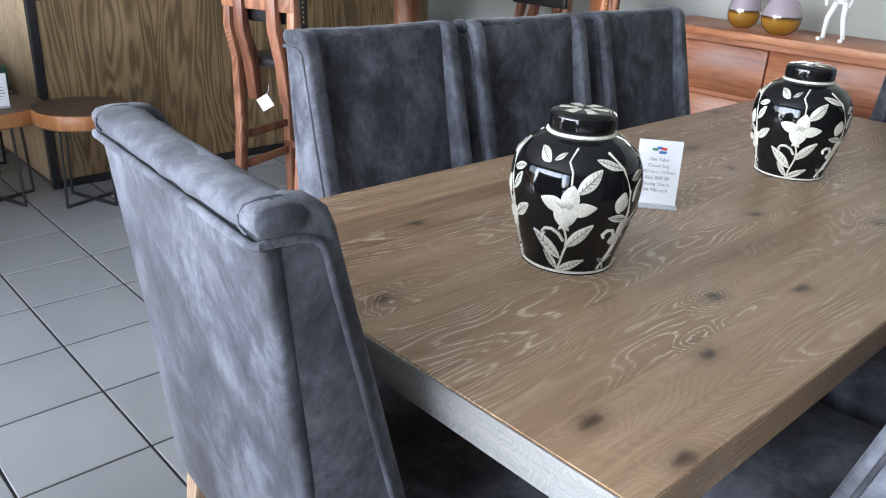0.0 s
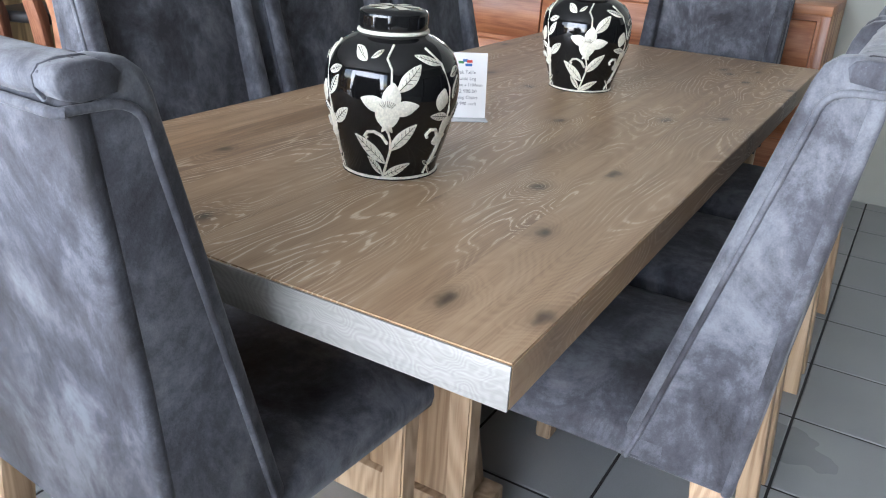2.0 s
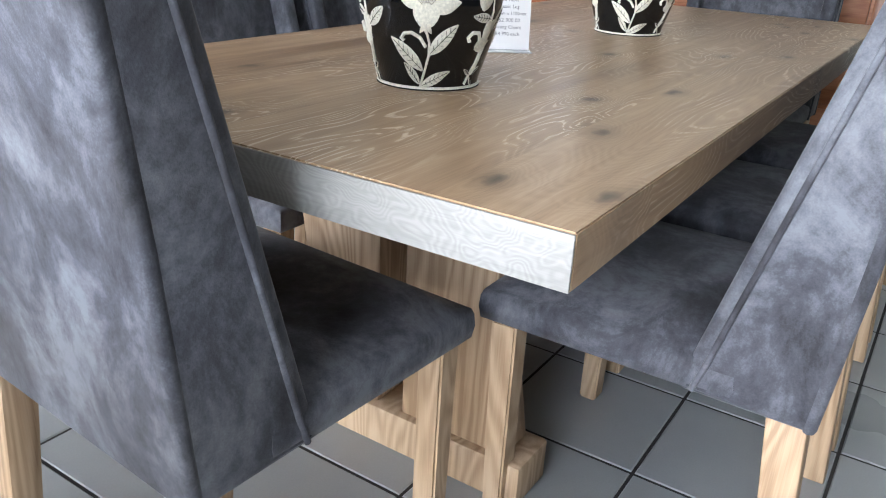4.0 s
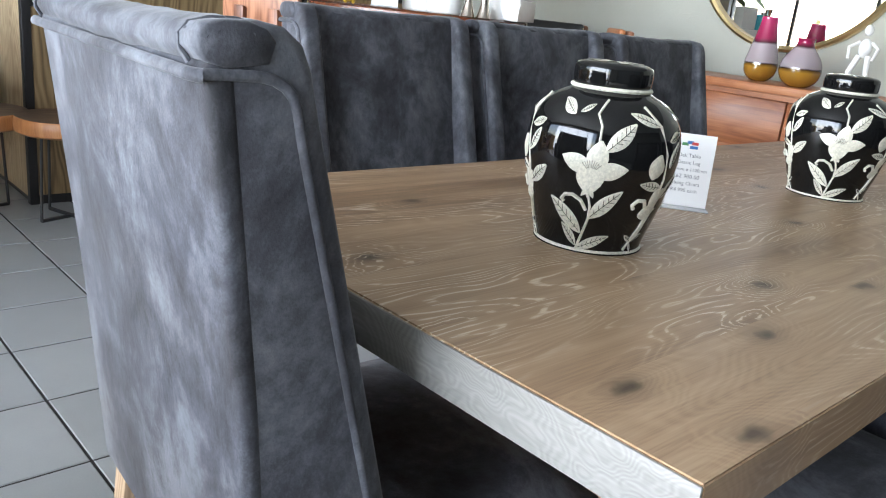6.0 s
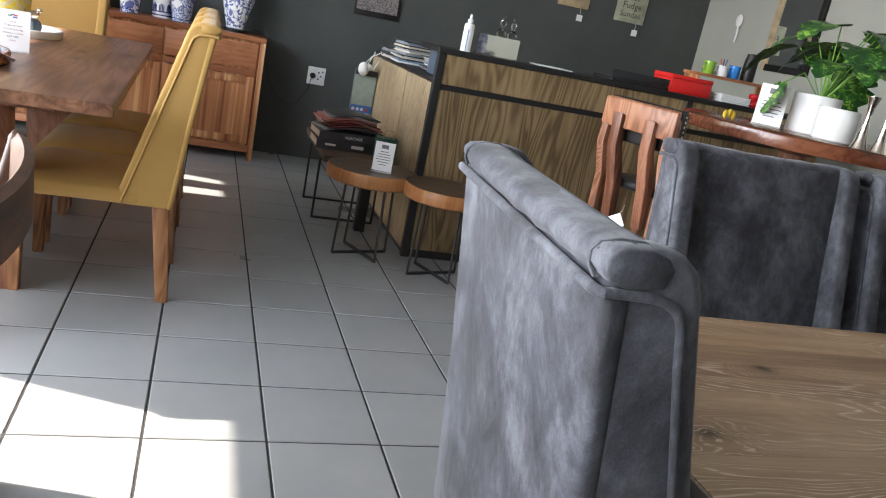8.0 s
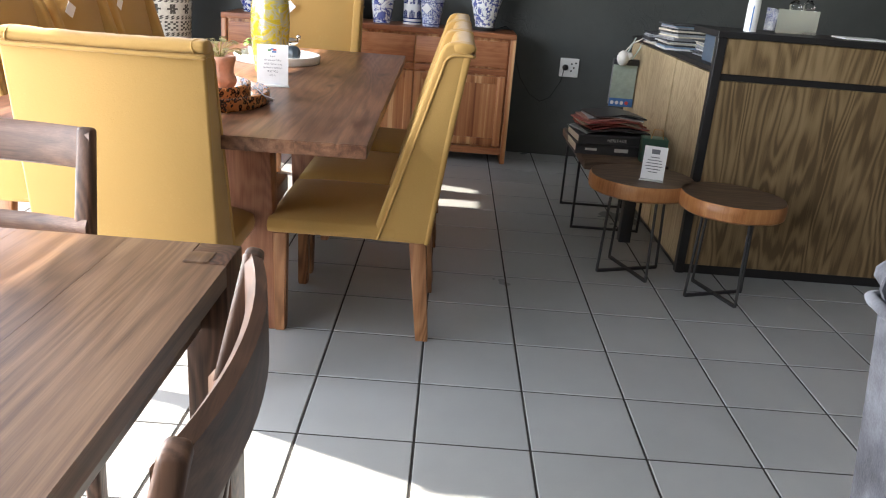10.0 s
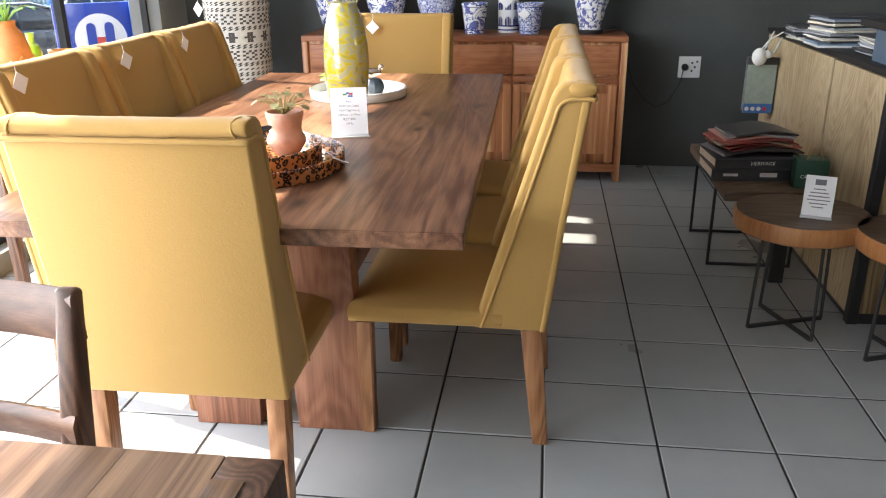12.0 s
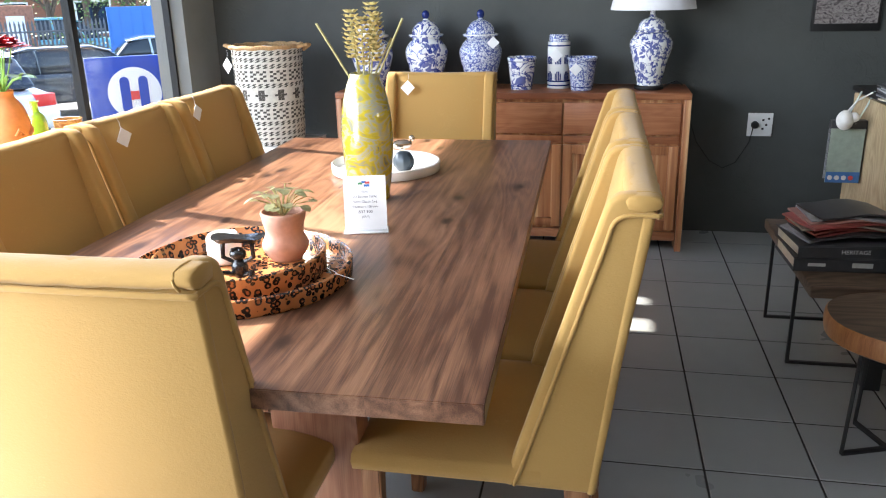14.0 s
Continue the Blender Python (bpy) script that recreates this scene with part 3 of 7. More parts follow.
# ---- tables ----
def plank_top(parent, material, length, width, z0, z1, n, along, seed):
    """Boards glued side by side, each a part of the tabletop."""
    rnd = random.Random(seed)
    cuts = [0.0]
    for k in range(n):
        cuts.append(cuts[-1] + 0.8 + 0.4 * rnd.random())
    cuts = [width * (c / cuts[-1] - 0.5) for c in cuts]
    for k, (a, b) in enumerate(zip(cuts, cuts[1:])):
        bm = bmesh.new()
        lo, hi = a, b
        if along == "x":
            box(bm, -length / 2, length / 2, lo, hi, z0, z1)
        else:
            box(bm, lo, hi, -length / 2, length / 2, z0, z1)
        outer = [e for e in bm.edges if (k == 0 and all(abs((v.co.y if along == "x" else v.co.x) - lo) < 1e-5 for v in e.verts)) or (k == n - 1 and all(abs((v.co.y if along == "x" else v.co.x) - hi) < 1e-5 for v in e.verts))]
        ends = [e for e in bm.edges if all(abs(abs(v.co.x if along == "x" else v.co.y) - length / 2) < 1e-5 for v in e.verts) and e not in outer]
        ends = [e for e in ends if abs(e.verts[0].co.z - e.verts[1].co.z) < 1e-5 and (e.verts[0].co - e.verts[1].co).length < 0.6]
        bmesh.ops.bevel(bm, geom=list(set(outer + ends)), offset=0.002, segments=2, affect="EDGES", clamp_overlap=True)
        part("plank", bm, material, parent)


def pedestal(parent, material, x, y, h, along, wide=0.27, straight=False):
    """A table leg of two broad uprights between a foot and a top block."""
    rows = {"foot": (-0.06, 0.06, -wide - 0.04, wide + 0.04, 0.0, 0.09), "top_block": (-0.055, 0.055, -0.38, 0.38, h - 0.08, h)}
    if straight:
        rows.pop("foot")
    for nm, r in rows.items():
        bm = bmesh.new()
        box(bm, *r, bevel=0.008)
        bmesh.ops.transform(bm, matrix=pose(x, y, 0, 0, 0, 0 if along == "x" else 90), verts=bm.verts)
        part(nm, bm, material, parent)
    for s in (-1, 1):
        bm = bmesh.new()
        if straight:
            slab(bm, [(s * 0.06, 0.0), (s * wide, 0.0), (s * (wide - 0.02), h - 0.08), (s * 0.03, h - 0.08)], -0.045, 0.045, 0, 0.006, 2)
        else:
            slab(bm, [(s * 0.03, 0.09), (s * wide, 0.09), (s * (wide - 0.05), 0.40), (s * (wide - 0.02), h - 0.08), (s * 0.03, h - 0.08)], -0.045, 0.045, 0, 0.006, 2)
        bmesh.ops.transform(bm, matrix=pose(x, y, 0, 0, 0, 0 if along == "x" else 90), verts=bm.verts)
        part("upright", bm, material, parent)


oak = thing("dining_table", "limed oak plank dining table with thick top and pale legs", "table", pose(2.224, -1.902, 0))
plank_top(oak, OAK, 2.406, 1.076, 0.684, 0.748, 6, "x", 3)
for s in (-1, 1):
    bm = bmesh.new()
    box(bm, s * 1.205 - 0.002, s * 1.205 + 0.002, -0.538, 0.538, 0.685, 0.7465, bevel=0.0015)
    part("end_grain", bm, OAK_END, oak, "pale end grain")
for x in (-0.72, 0.72):
    pedestal(oak, OAK_LEG, x, 0, 0.684, "x")
bm = bmesh.new()
box(bm, -0.66, 0.66, -0.035, 0.035, 0.10, 0.19, bevel=0.006)
part("stretcher", bm, OAK_LEG, oak)

walnut = thing("dining_table", "polished brown walnut plank dining table", "table", pose(-0.482, 1.09, 0, 0, 0, 1.05))
plank_top(walnut, WALNUT, 2.36, 1.20, 0.752, 0.792, 5, "y", 8)
for y in (-0.74, 0.74):
    pedestal(walnut, WALNUT_LEG, 0.0, y, 0.752, "y", 0.265, True)
bm = bmesh.new()
box(bm, -0.035, 0.035, -0.68, 0.68, 0.10, 0.19, bevel=0.006)
part("stretcher", bm, WALNUT_LEG, walnut)


def square_table():
    """Dark walnut table with mitred corner legs flush with the top."""
    t = thing("dining_table", "dark walnut dining table with legs jointed through its corners", "table", pose(-0.535, -1.77, 0))
    L, Wd, z = 0.90, 0.525, 0.76
    cuts = [-Wd, -0.33, -0.12, 0.10, 0.31, Wd]
    for a, b in zip(cuts, cuts[1:]):
        edge = max(abs(a), abs(b)) > Wd - 0.01
        bm = bmesh.new()
        e = L - 0.105 if edge else L
        box(bm, a + 0.0004, b - 0.0004, -e, e, z - 0.04, z)
        if edge:
            i0, i1 = (a + 0.08, b - 0.0004) if a == -Wd else (a + 0.0004, b - 0.08)
            box(bm, i0, i1, e, L, z - 0.04, z)
            box(bm, i0, i1, -L, -e, z - 0.04, z)
        part("plank", bm, WALNUT_DARK, t, smooth=False)
    for sx in (-1, 1):
        for sy in (-1, 1):
            bm = bmesh.new()
            box(bm, min(sx * (Wd - 0.078), sx * Wd), max(sx * (Wd - 0.078), sx * Wd), min(sy * (L - 0.103), sy * L), max(sy * (L - 0.103), sy * L), 0, z + 0.001, bevel=0.003)
            leg = part("leg", bm, WALNUT_DARK_LEG, t)
            bm = bmesh.new()
            box(bm, min(sx * (Wd - 0.078), sx * (Wd - 0.034)), max(sx * (Wd - 0.078), sx * (Wd - 0.034)), min(sy * (L - 0.103), sy * (L - 0.052)), max(sy * (L - 0.103), sy * (L - 0.052)), z - 0.01, z + 0.0035, bevel=0.001)
            part("tenon", bm, WALNUT_DARK, leg, "paler tenon let into the leg")
        bm = bmesh.new()
        box(bm, sx * (Wd - 0.06) - 0.011, sx * (Wd - 0.06) + 0.011, -L + 0.105, L - 0.105, z - 0.13, z - 0.042, bevel=0.002)
        part("apron", bm, WALNUT_DARK, t)


square_table()


def slat_chair(m, first=None):
    """Dark wooden chair with a curved rail back and upholstered seat; it faces +y."""
    if first:
        return copy_thing(first, m)
    ch = thing("dining_chair", "dark walnut dining chair with curved rail back and dark seat", "chair", m, "chairs round the dark walnut table")
    W = 0.225
    for s in (-1, 1):
        bm = bmesh.new()
        slab(bm, [(-0.20, 0.0), (-0.165, 0.0), (-0.165, 0.44), (-0.205, 0.70), (-0.262, 0.945), (-0.285, 0.94), (-0.245, 0.68), (-0.215, 0.40)], min(s * W, s * (W - 0.034)), max(s * W, s * (W - 0.034)), 0, 0.008, 3)
        part("rear_leg", bm, WALNUT_DARK_LEG, ch)
        bm = bmesh.new()
        box(bm, min(s * W, s * (W - 0.036)), max(s * W, s * (W - 0.036)), 0.195, 0.235, 0, 0.43, bevel=0.007)
        part("leg", bm, WALNUT_DARK_LEG, ch)
        bm = bmesh.new()
        box(bm, s * (W - 0.018) - 0.011, s * (W - 0.018) + 0.011, -0.17, 0.196, 0.375, 0.425, bevel=0.003)
        part("seat_rail", bm, WALNUT_DARK, ch)
    for nm, z, h, y0 in (("top_rail", 0.90, 0.085, -0.268), ("back_rail", 0.745, 0.05, -0.222)):
        bm = bmesh.new()
        n = 12
        ring = []
        for k in range(n + 1):
            a = -1 + 2 * k / n
            x, y = a * (W - 0.006), y0 - 0.03 * (1 - a * a)
            d = 0.012
            ring.append([bm.verts.new((x, y + p, z + q)) for p, q in ((d, -h / 2 + 0.006), (d, h / 2 - 0.012), (0.003, h / 2), (-d + 0.002, h / 2 - 0.006), (-d, -h / 2 + 0.004), (0, -h / 2))])
        for a, b in zip(ring, ring[1:]):
            for k in range(6):
                bm.faces.new((a[k], a[(k + 1) % 6], b[(k + 1) % 6], b[k]))
        bm.faces.new(ring[0]), bm.faces.new(ring[-1])
        part(nm, bm, WALNUT_X, ch, angle=50)
    bm = bmesh.new()
    box(bm, -W + 0.012, W - 0.012, -0.165, 0.232, 0.427, 0.465, bevel=0.014, seg=3)
    part("seat", bm, DARK_GREEN_SEAT, ch, "dark upholstered seat pad")
    return ch


sc = slat_chair(pose(-0.113, -1.60, 0, 0, 0, 96))
slat_chair(pose(-0.15, -2.09, 0, 0, 0, 94), sc)
slat_chair(pose(-0.545, -1.04, 0, 0, 0, 180), sc)


# ---- sideboards ----
def sideboard(m, length, depth, h, wood_top, wood_front, label, doors):
    """A long cabinet with drawers above doors, framed by a mitred case; its front looks along -y."""
    sb = thing("sideboard", label, "sideboard", m)
    L = length / 2
    bm = bmesh.new()
    box(bm, -L, L, 0, depth, h - 0.035, h, bevel=0.003)
    part("top", bm, wood_top, sb)
    for s in (-1, 1):
        bm = bmesh.new()
        box(bm, min(s * L, s * (L - 0.035)), max(s * L, s * (L - 0.035)), 0.002, depth, 0, h - 0.036, bevel=0.003)
        part("side", bm, wood_front, sb)
    bm = bmesh.new()
    box(bm, -L + 0.036, L - 0.036, 0.03, depth, 0.07, h - 0.037)
    part("body", bm, wood_front, sb)
    bm = bmesh.new()
    box(bm, -L + 0.036, L - 0.036, 0.012, 0.029, 0.06, 0.11, bevel=0.002)
    part("plinth", bm, wood_top, sb)
    n = doors
    w = (2 * L - 0.09) / n
    for k in range(n):
        a, b = -L + 0.045 + k * w + 0.005, -L + 0.045 + (k + 1) * w - 0.005
        z1 = h - 0.055
        z0 = z1 - 0.17
        bm = bmesh.new()
        box(bm, a, b, 0.010, 0.029, z0, z1, bevel=0.003)
        part("drawer", bm, wood_top, sb)
        bm = bmesh.new()
        box(bm, a, b, 0.016, 0.029, z0 - 0.05, z0 - 0.012, bevel=0.002)
        part("rail", bm, wood_top, sb)
        d = thing("door", "", "", None)
        del_keys = [q for q in d.keys()]
        for q in del_keys:
            del d[q]
        d.parent = sb
        dz0, dz1 = 0.125, z0 - 0.062
        for r in ((a, a + 0.05, dz0, dz1), (b - 0.05, b, dz0, dz1), (a + 0.05, b - 0.05, dz0, dz0 + 0.05), (a + 0.05, b - 0.05, dz1 - 0.05, dz1)):
            bm = bmesh.new()
            box(bm, r[0], r[1], 0.008, 0.029, r[2], r[3], bevel=0.0015)
            part("stile", bm, wood_front, d)
        bm = bmesh.new()
        box(bm, a + 0.05, b - 0.05, 0.018, 0.029, dz0 + 0.05, dz1 - 0.05)
        part("door_panel", bm, KIAAT_V, d)
    return sb


sideboard(pose(-0.21, 3.165, 0), 1.985, 0.43, 0.887, KIAAT, KIAAT_V, "red-brown hardwood sideboard with drawers and panelled doors by the dark wall", 3)


def drawer_sideboard():
    sb = thing("sideboard", "pinkish hardwood sideboard with long drawers against the pale wall", "sideboard", pose(4.0, -1.40, 0, 0, 0, -90))
    L, D, h = 0.985, 0.455, 0.915
    bm = bmesh.new()
    box(bm, -L, L, -0.004, D, h - 0.04, h, bevel=0.004)
    part("top", bm, KIAAT, sb)
    for s in (-1, 1):
        bm = bmesh.new()
        box(bm, min(s * L, s * (L - 0.04)), max(s * L, s * (L - 0.04)), 0, D, 0, h - 0.041, bevel=0.003)
        part("side", bm, KIAAT_V, sb)
    bm = bmesh.new()
    box(bm, -L + 0.041, L - 0.041, 0.03, D, 0.06, h - 0.042)
    part("body", bm, KIAAT, sb)
    w = (2 * L - 0.10) / 3
    for k in range(3):
        for r in range(3):
            a, b = -L + 0.05 + k * w + 0.004, -L + 0.05 + (k + 1) * w - 0.004
            z1 = h - 0.065 - r * 0.255
            bm = bmesh.new()
            slab(bm, [(0.004, z1 - 0.20), (0.004, z1 - 0.004), (0.018, z1), (0.03, z1), (0.03, z1 - 0.235), (0.022, z1 - 0.235)], a, b, 0, 0.002, 1)
            part("drawer", bm, KIAAT, sb)


drawer_sideboard()


# ---- reception counter ----
def counter():
    c = thing("reception_counter", "oak veneer reception counter with black edges and dark top", "counter")
    parts = [
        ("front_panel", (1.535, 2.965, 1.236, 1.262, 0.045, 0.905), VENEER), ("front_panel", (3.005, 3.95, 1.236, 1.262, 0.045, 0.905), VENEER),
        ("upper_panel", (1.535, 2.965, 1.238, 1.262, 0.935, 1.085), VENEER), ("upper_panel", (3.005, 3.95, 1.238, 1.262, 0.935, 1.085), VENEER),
        ("black_rail", (1.535, 3.95, 1.244, 1.262, 0.906, 0.934), BLACK_TOP), ("black_base", (1.50, 3.95, 1.24, 1.262, 0, 0.044), BLACK_TOP),
        ("black_post", (1.495, 1.534, 1.232, 1.272, 0, 1.086), BLACK_TOP), ("black_post", (2.966, 3.004, 1.232, 1.272, 0, 1.086), BLACK_TOP),
        ("countertop", (1.49, 3.95, 1.226, 1.60, 1.087, 1.114), BLACK_TOP),
        ("side_panel", (1.50, 1.525, 1.274, 1.832, 0.03, 0.93), VENEER_SIDE), ("joint_strip", (1.506, 1.522, 1.834, 1.852, 0.03, 0.93), BLACK_TOP), ("side_panel", (1.50, 1.525, 1.854, 2.90, 0.03, 0.93), VENEER_SIDE),
        ("side_upright", (1.503, 1.53, 1.274, 1.30, 0.965, 1.086), VENEER_SIDE),
        ("side_top", (1.495, 2.0, 1.274, 2.92, 0.938, 0.962), BLACK_TOP), ("inner_wall", (1.56, 3.95, 1.58, 1.60, 0.0, 1.086), BLACK_TOP), ("side_base", (1.51, 1.53, 1.274, 2.9, 0, 0.028), BLACK_TOP),
    ]
    for nm, r, mat in parts:
        bm = bmesh.new()
        box(bm, *r, bevel=0.002, seg=1)
        part(nm, bm, mat, c, smooth=False)


counter()


# ---- slab stools ----
def slab_stool(m, r, first=None, seed=1):
    if first:
        return copy_thing(first, m)
    st = thing("side_table", "round dark wood slab table with orange rim and black legs", "side table", m, "round slab side tables")
    rnd = random.Random(seed)
    ph = [rnd.random() * 6.28 for _ in range(4)]
    bm = bmesh.new()
    seg = 48
    def rad(t):
        return r * (1 + 0.03 * math.sin(2 * t + ph[0]) + 0.015 * math.sin(3 * t + ph[1]) + 0.008 * math.sin(7 * t + ph[2]))
    prof = [(0.94, 0.390), (0.985, 0.398), (1.0, 0.425), (0.99, 0.452), (0.965, 0.460)]
    rings = [[bm.verts.new((k * rad(2 * math.pi * i / seg) * math.cos(2 * math.pi * i / seg), k * rad(2 * math.pi * i / seg) * math.sin(2 * math.pi * i / seg), z)) for i in range(seg)] for k, z in prof]
    for a, b in zip(rings, rings[1:]):
        for i in range(seg):
            bm.faces.new((a[i], a[(i + 1) % seg], b[(i + 1) % seg], b[i]))
    bm.faces.new(rings[0])
    part("rim", bm, STOOL_EDGE, st, "orange-brown live edge")
    bm = bmesh.new()
    a = [bm.verts.new((0.964 * rad(2 * math.pi * i / seg) * math.cos(2 * math.pi * i / seg), 0.964 * rad(2 * math.pi * i / seg) * math.sin(2 * math.pi * i / seg), 0.4605)) for i in range(seg)]
    b = [bm.verts.new((v.co.x, v.co.y, 0.452)) for v in a]
    bm.faces.new(a), bm.faces.new(b)
    for i in range(seg):
        bm.faces.new((a[i], a[(i + 1) % seg], b[(i + 1) % seg], b[i]))
    part("top", bm, STOOL_TOP, st)
    k = r * 0.62
    for ang in (20, 110, 200, 290):
        c, s = math.cos(radians(ang)), math.sin(radians(ang))
        bm = bmesh.new()
        tube(bm, [(k * c, k * s, 0.39), (k * 1.12 * c, k * 1.12 * s, 0.006)], 0.0065, 8)
        part("leg", bm, BLACK_METAL, st)
    for ang in (20, 110):
        c, s = math.cos(radians(ang)), math.sin(radians(ang))
        bm = bmesh.new()
        box(bm, -k * 1.12, k * 1.12, -0.0065, 0.0065, 0.0, 0.013, m=pose(0, 0, 0.0 if ang == 20 else 0.001, 0, 0, ang))
        part("foot_bar", bm, BLACK_METAL, st)
    return st


slab_stool(pose(1.26, 1.215, 0), 0.232, seed=4)
slab_stool(pose(1.60, 0.985, 0), 0.218, seed=9)


def bench_table():
    t = thing("side_table", "low dark wood slab side table on black metal frames", "side table")
    bm = bmesh.new()
    box(bm, 1.045, 1.46, 1.50, 2.35, 0.400, 0.445, bevel=0.008)
    part("top", bm, STOOL_TOP, t)
    for y in (1.815, 2.275):
        bm = bmesh.new()
        for r in ((1.07, 1.44, 0.0, 0.012), (1.07, 1.44, 0.388, 0.4), (1.07, 1.082, 0.012, 0.388), (1.428, 1.44, 0.012, 0.388)):
            box(bm, r[0], r[1], y - 0.006, y + 0.006, r[2], r[3])
        part("leg_frame", bm, BLACK_METAL, t, smooth=False)
    bm = bmesh.new()
    box(bm, 1.30, 1.36, 1.62, 1.68, 0, 0.40, bevel=0.003)
    part("leg", bm, BLACK_METAL, t)


bench_table()


# ---- high round table and bar stools ----
BAR_TOP = wood("polished_red_hardwood", (0.055, 0.016, 0.009), (0.115, 0.035, 0.018), (0.19, 0.066, 0.032), axis=0, rings=20, rough=0.18, ring_mix=0.10, spec=0.5)


def bar_table():
    t = thing("bar_table", "round polished reddish wood bar-height table", "table", pose(3.14, 0.50, 0))
    bm = bmesh.new()
    lathe(bm, [(0.53, 1.0), (0.556, 1.004), (0.562, 1.03), (0.558, 1.056), (0.545, 1.064)], 64)
    part("tabletop", bm, BAR_TOP, t, "polished round top")
    bm = bmesh.new()
    lathe(bm, [(0.28, 0.0), (0.28, 0.03), (0.07, 0.07), (0.055, 0.5), (0.07, 0.96), (0.2, 0.999)], 32)
    part("pedestal", bm, WALNUT_LEG, t)


bar_table()


def bar_stool(m, leather, label, first=None):
    """Wooden bar stool with curved posts and a studded leather back; it faces +y."""
    st = thing("bar_stool", label, "bar stool", m, "bar stools")
    W = 0.19
    for s in (-1, 1):
        bm = bmesh.new()
        slab(bm, [(-0.24, 0.0), (-0.195, 0.0), (-0.15, 0.42), (-0.145, 0.70), (-0.185, 0.86), (-0.20, 1.045), (-0.235, 1.055), (-0.245, 0.88), (-0.205, 0.74), (-0.20, 0.45)], min(s * W, s * (W - 0.04)), max(s * W, s * (W - 0.04)), 0, 0.008, 2)
        part("rear_post", bm, STOOL_WOOD, st)
        bm = bmesh.new()
        slab(bm, [(0.20, 0.0), (0.16, 0.0), (0.13, 0.70), (0.17, 0.70)], min(s * W, s * (W - 0.04)), max(s * W, s * (W - 0.04)), 0, 0.006, 2)
        part("leg", bm, WALNUT_LEG, st)
        bm = bmesh.new()
        slab(bm, [(-0.19, 0.56), (-0.15, 0.56), (-0.16, 0.74), (-0.215, 0.88), (-0.235, 1.01), (-0.268, 1.02), (-0.262, 0.88), (-0.215, 0.72)], min(s * 0.112, s * 0.062), max(s * 0.112, s * 0.062), 0, 0.006, 2)
        part("back_slat", bm, WALNUT_LEG, st)
        for z in (0.22, 0.36):
            bm = bmesh.new()
            box(bm, s * (W - 0.02) - 0.012, s * (W - 0.02) + 0.012, -0.17, 0.15, z, z + 0.035, bevel=0.003)
            part("stretcher", bm, WALNUT_LEG, st)
    bm = bmesh.new()
    box(bm, -W + 0.004, W - 0.004, 0.145, 0.175, 0.25, 0.285, bevel=0.003)
    part("foot_rail", bm, WALNUT_LEG, st)
    bm = bmesh.new()
    slab(bm, [(-0.218, 0.955), (-0.244, 0.955), (-0.246, 1.075), (-0.215, 1.08)], -W - 0.004, W + 0.004, 0, 0.01, 2)
    part("top_rail", bm, STOOL_WOOD, st)
    bm = bmesh.new()
    slab(bm, [(-0.155, 0.90), (-0.196, 0.90), (-0.205, 1.08), (-0.172, 1.085)], -W - 0.006, W + 0.006, 0, 0.012, 3)
    pad = part("back_pad", bm, leather, st, "studded leather back pad")
    for s in (-1, 1):
        for k in range(8):
            bm = bmesh.new()
            lathe(bm, [(0.0045, 0), (0.0035, 0.002), (0.0012, 0.003)], 8)
            bmesh.ops.transform(bm, matrix=pose(s * (W + 0.006), -0.185 - 0.0007 * k, 0.92 + 0.02 * k, 0, 90 * s, 0), verts=bm.verts)
            part("stud", bm, GOLD, pad)
    bm = bmesh.new()
    box(bm, -W + 0.001, W - 0.001, -0.15, 0.18, 0.70, 0.745, bevel=0.016, seg=3)
    part("seat", bm, BLACK_LEATHER if leather is not TAN_LEATHER else TAN_LEATHER, st)
    return st


bar_stool(pose(2.33, 0.32, 0, 0, 0, -70), BLACK_LEATHER, "reddish wooden bar stool with studded leather back by the counter")
bar_stool(pose(3.84, 0.33, 0, 0, 0, 92), BLACK_LEATHER, "bar stool with black leather back at the high table")
bar_stool(pose(3.64, -0.14, 0, 0, 0, 45), TAN_LEATHER, "bar stool with tan leather back at the high table")


# ---- black vases with cream flowers ----
VASE = [(0.0, 0.0), (0.084, 0.0), (0.087, 0.006), (0.090, 0.02), (0.103, 0.06), (0.116, 0.11), (0.123, 0.15), (0.122, 0.185), (0.112, 0.214), (0.089, 0.238), (0.066, 0.250), (0.060, 0.256)]


def vase_radius(z):
    pts = VASE[1:]
    for (r0, z0), (r1, z1) in zip(pts, pts[1:]):
        if z0 <= z <= z1 and z1 > z0:
            return r0 + (r1 - r0) * (z - z0) / (z1 - z0)
    return pts[-1][0]


def smooth_profile(pts, n=4):
    out = []
    for i in range(len(pts) - 1):
        p0, p1, p2, p3 = pts[max(i - 1, 0)], pts[i], pts[i + 1], pts[min(i + 2, len(pts) - 1)]
        for k in range(n):
            t = k / n
            out.append(tuple(0.5 * (2 * b + (c - a) * t + (2 * a - 5 * b + 4 * c - d) * t * t + (3 * b - a - 3 * c + d) * t**3) for a, b, c, d in zip(p0, p1, p2, p3)))
    return out + [pts[-1]]


def on_vase(s, z, theta, lift):
    r = vase_radius(max(0.004, min(z, 0.25))) + lift + (0.0022 if z > 0.195 else 0.0007)
    a = theta + s / 0.118
    return (r * math.cos(a), r * math.sin(a), z)


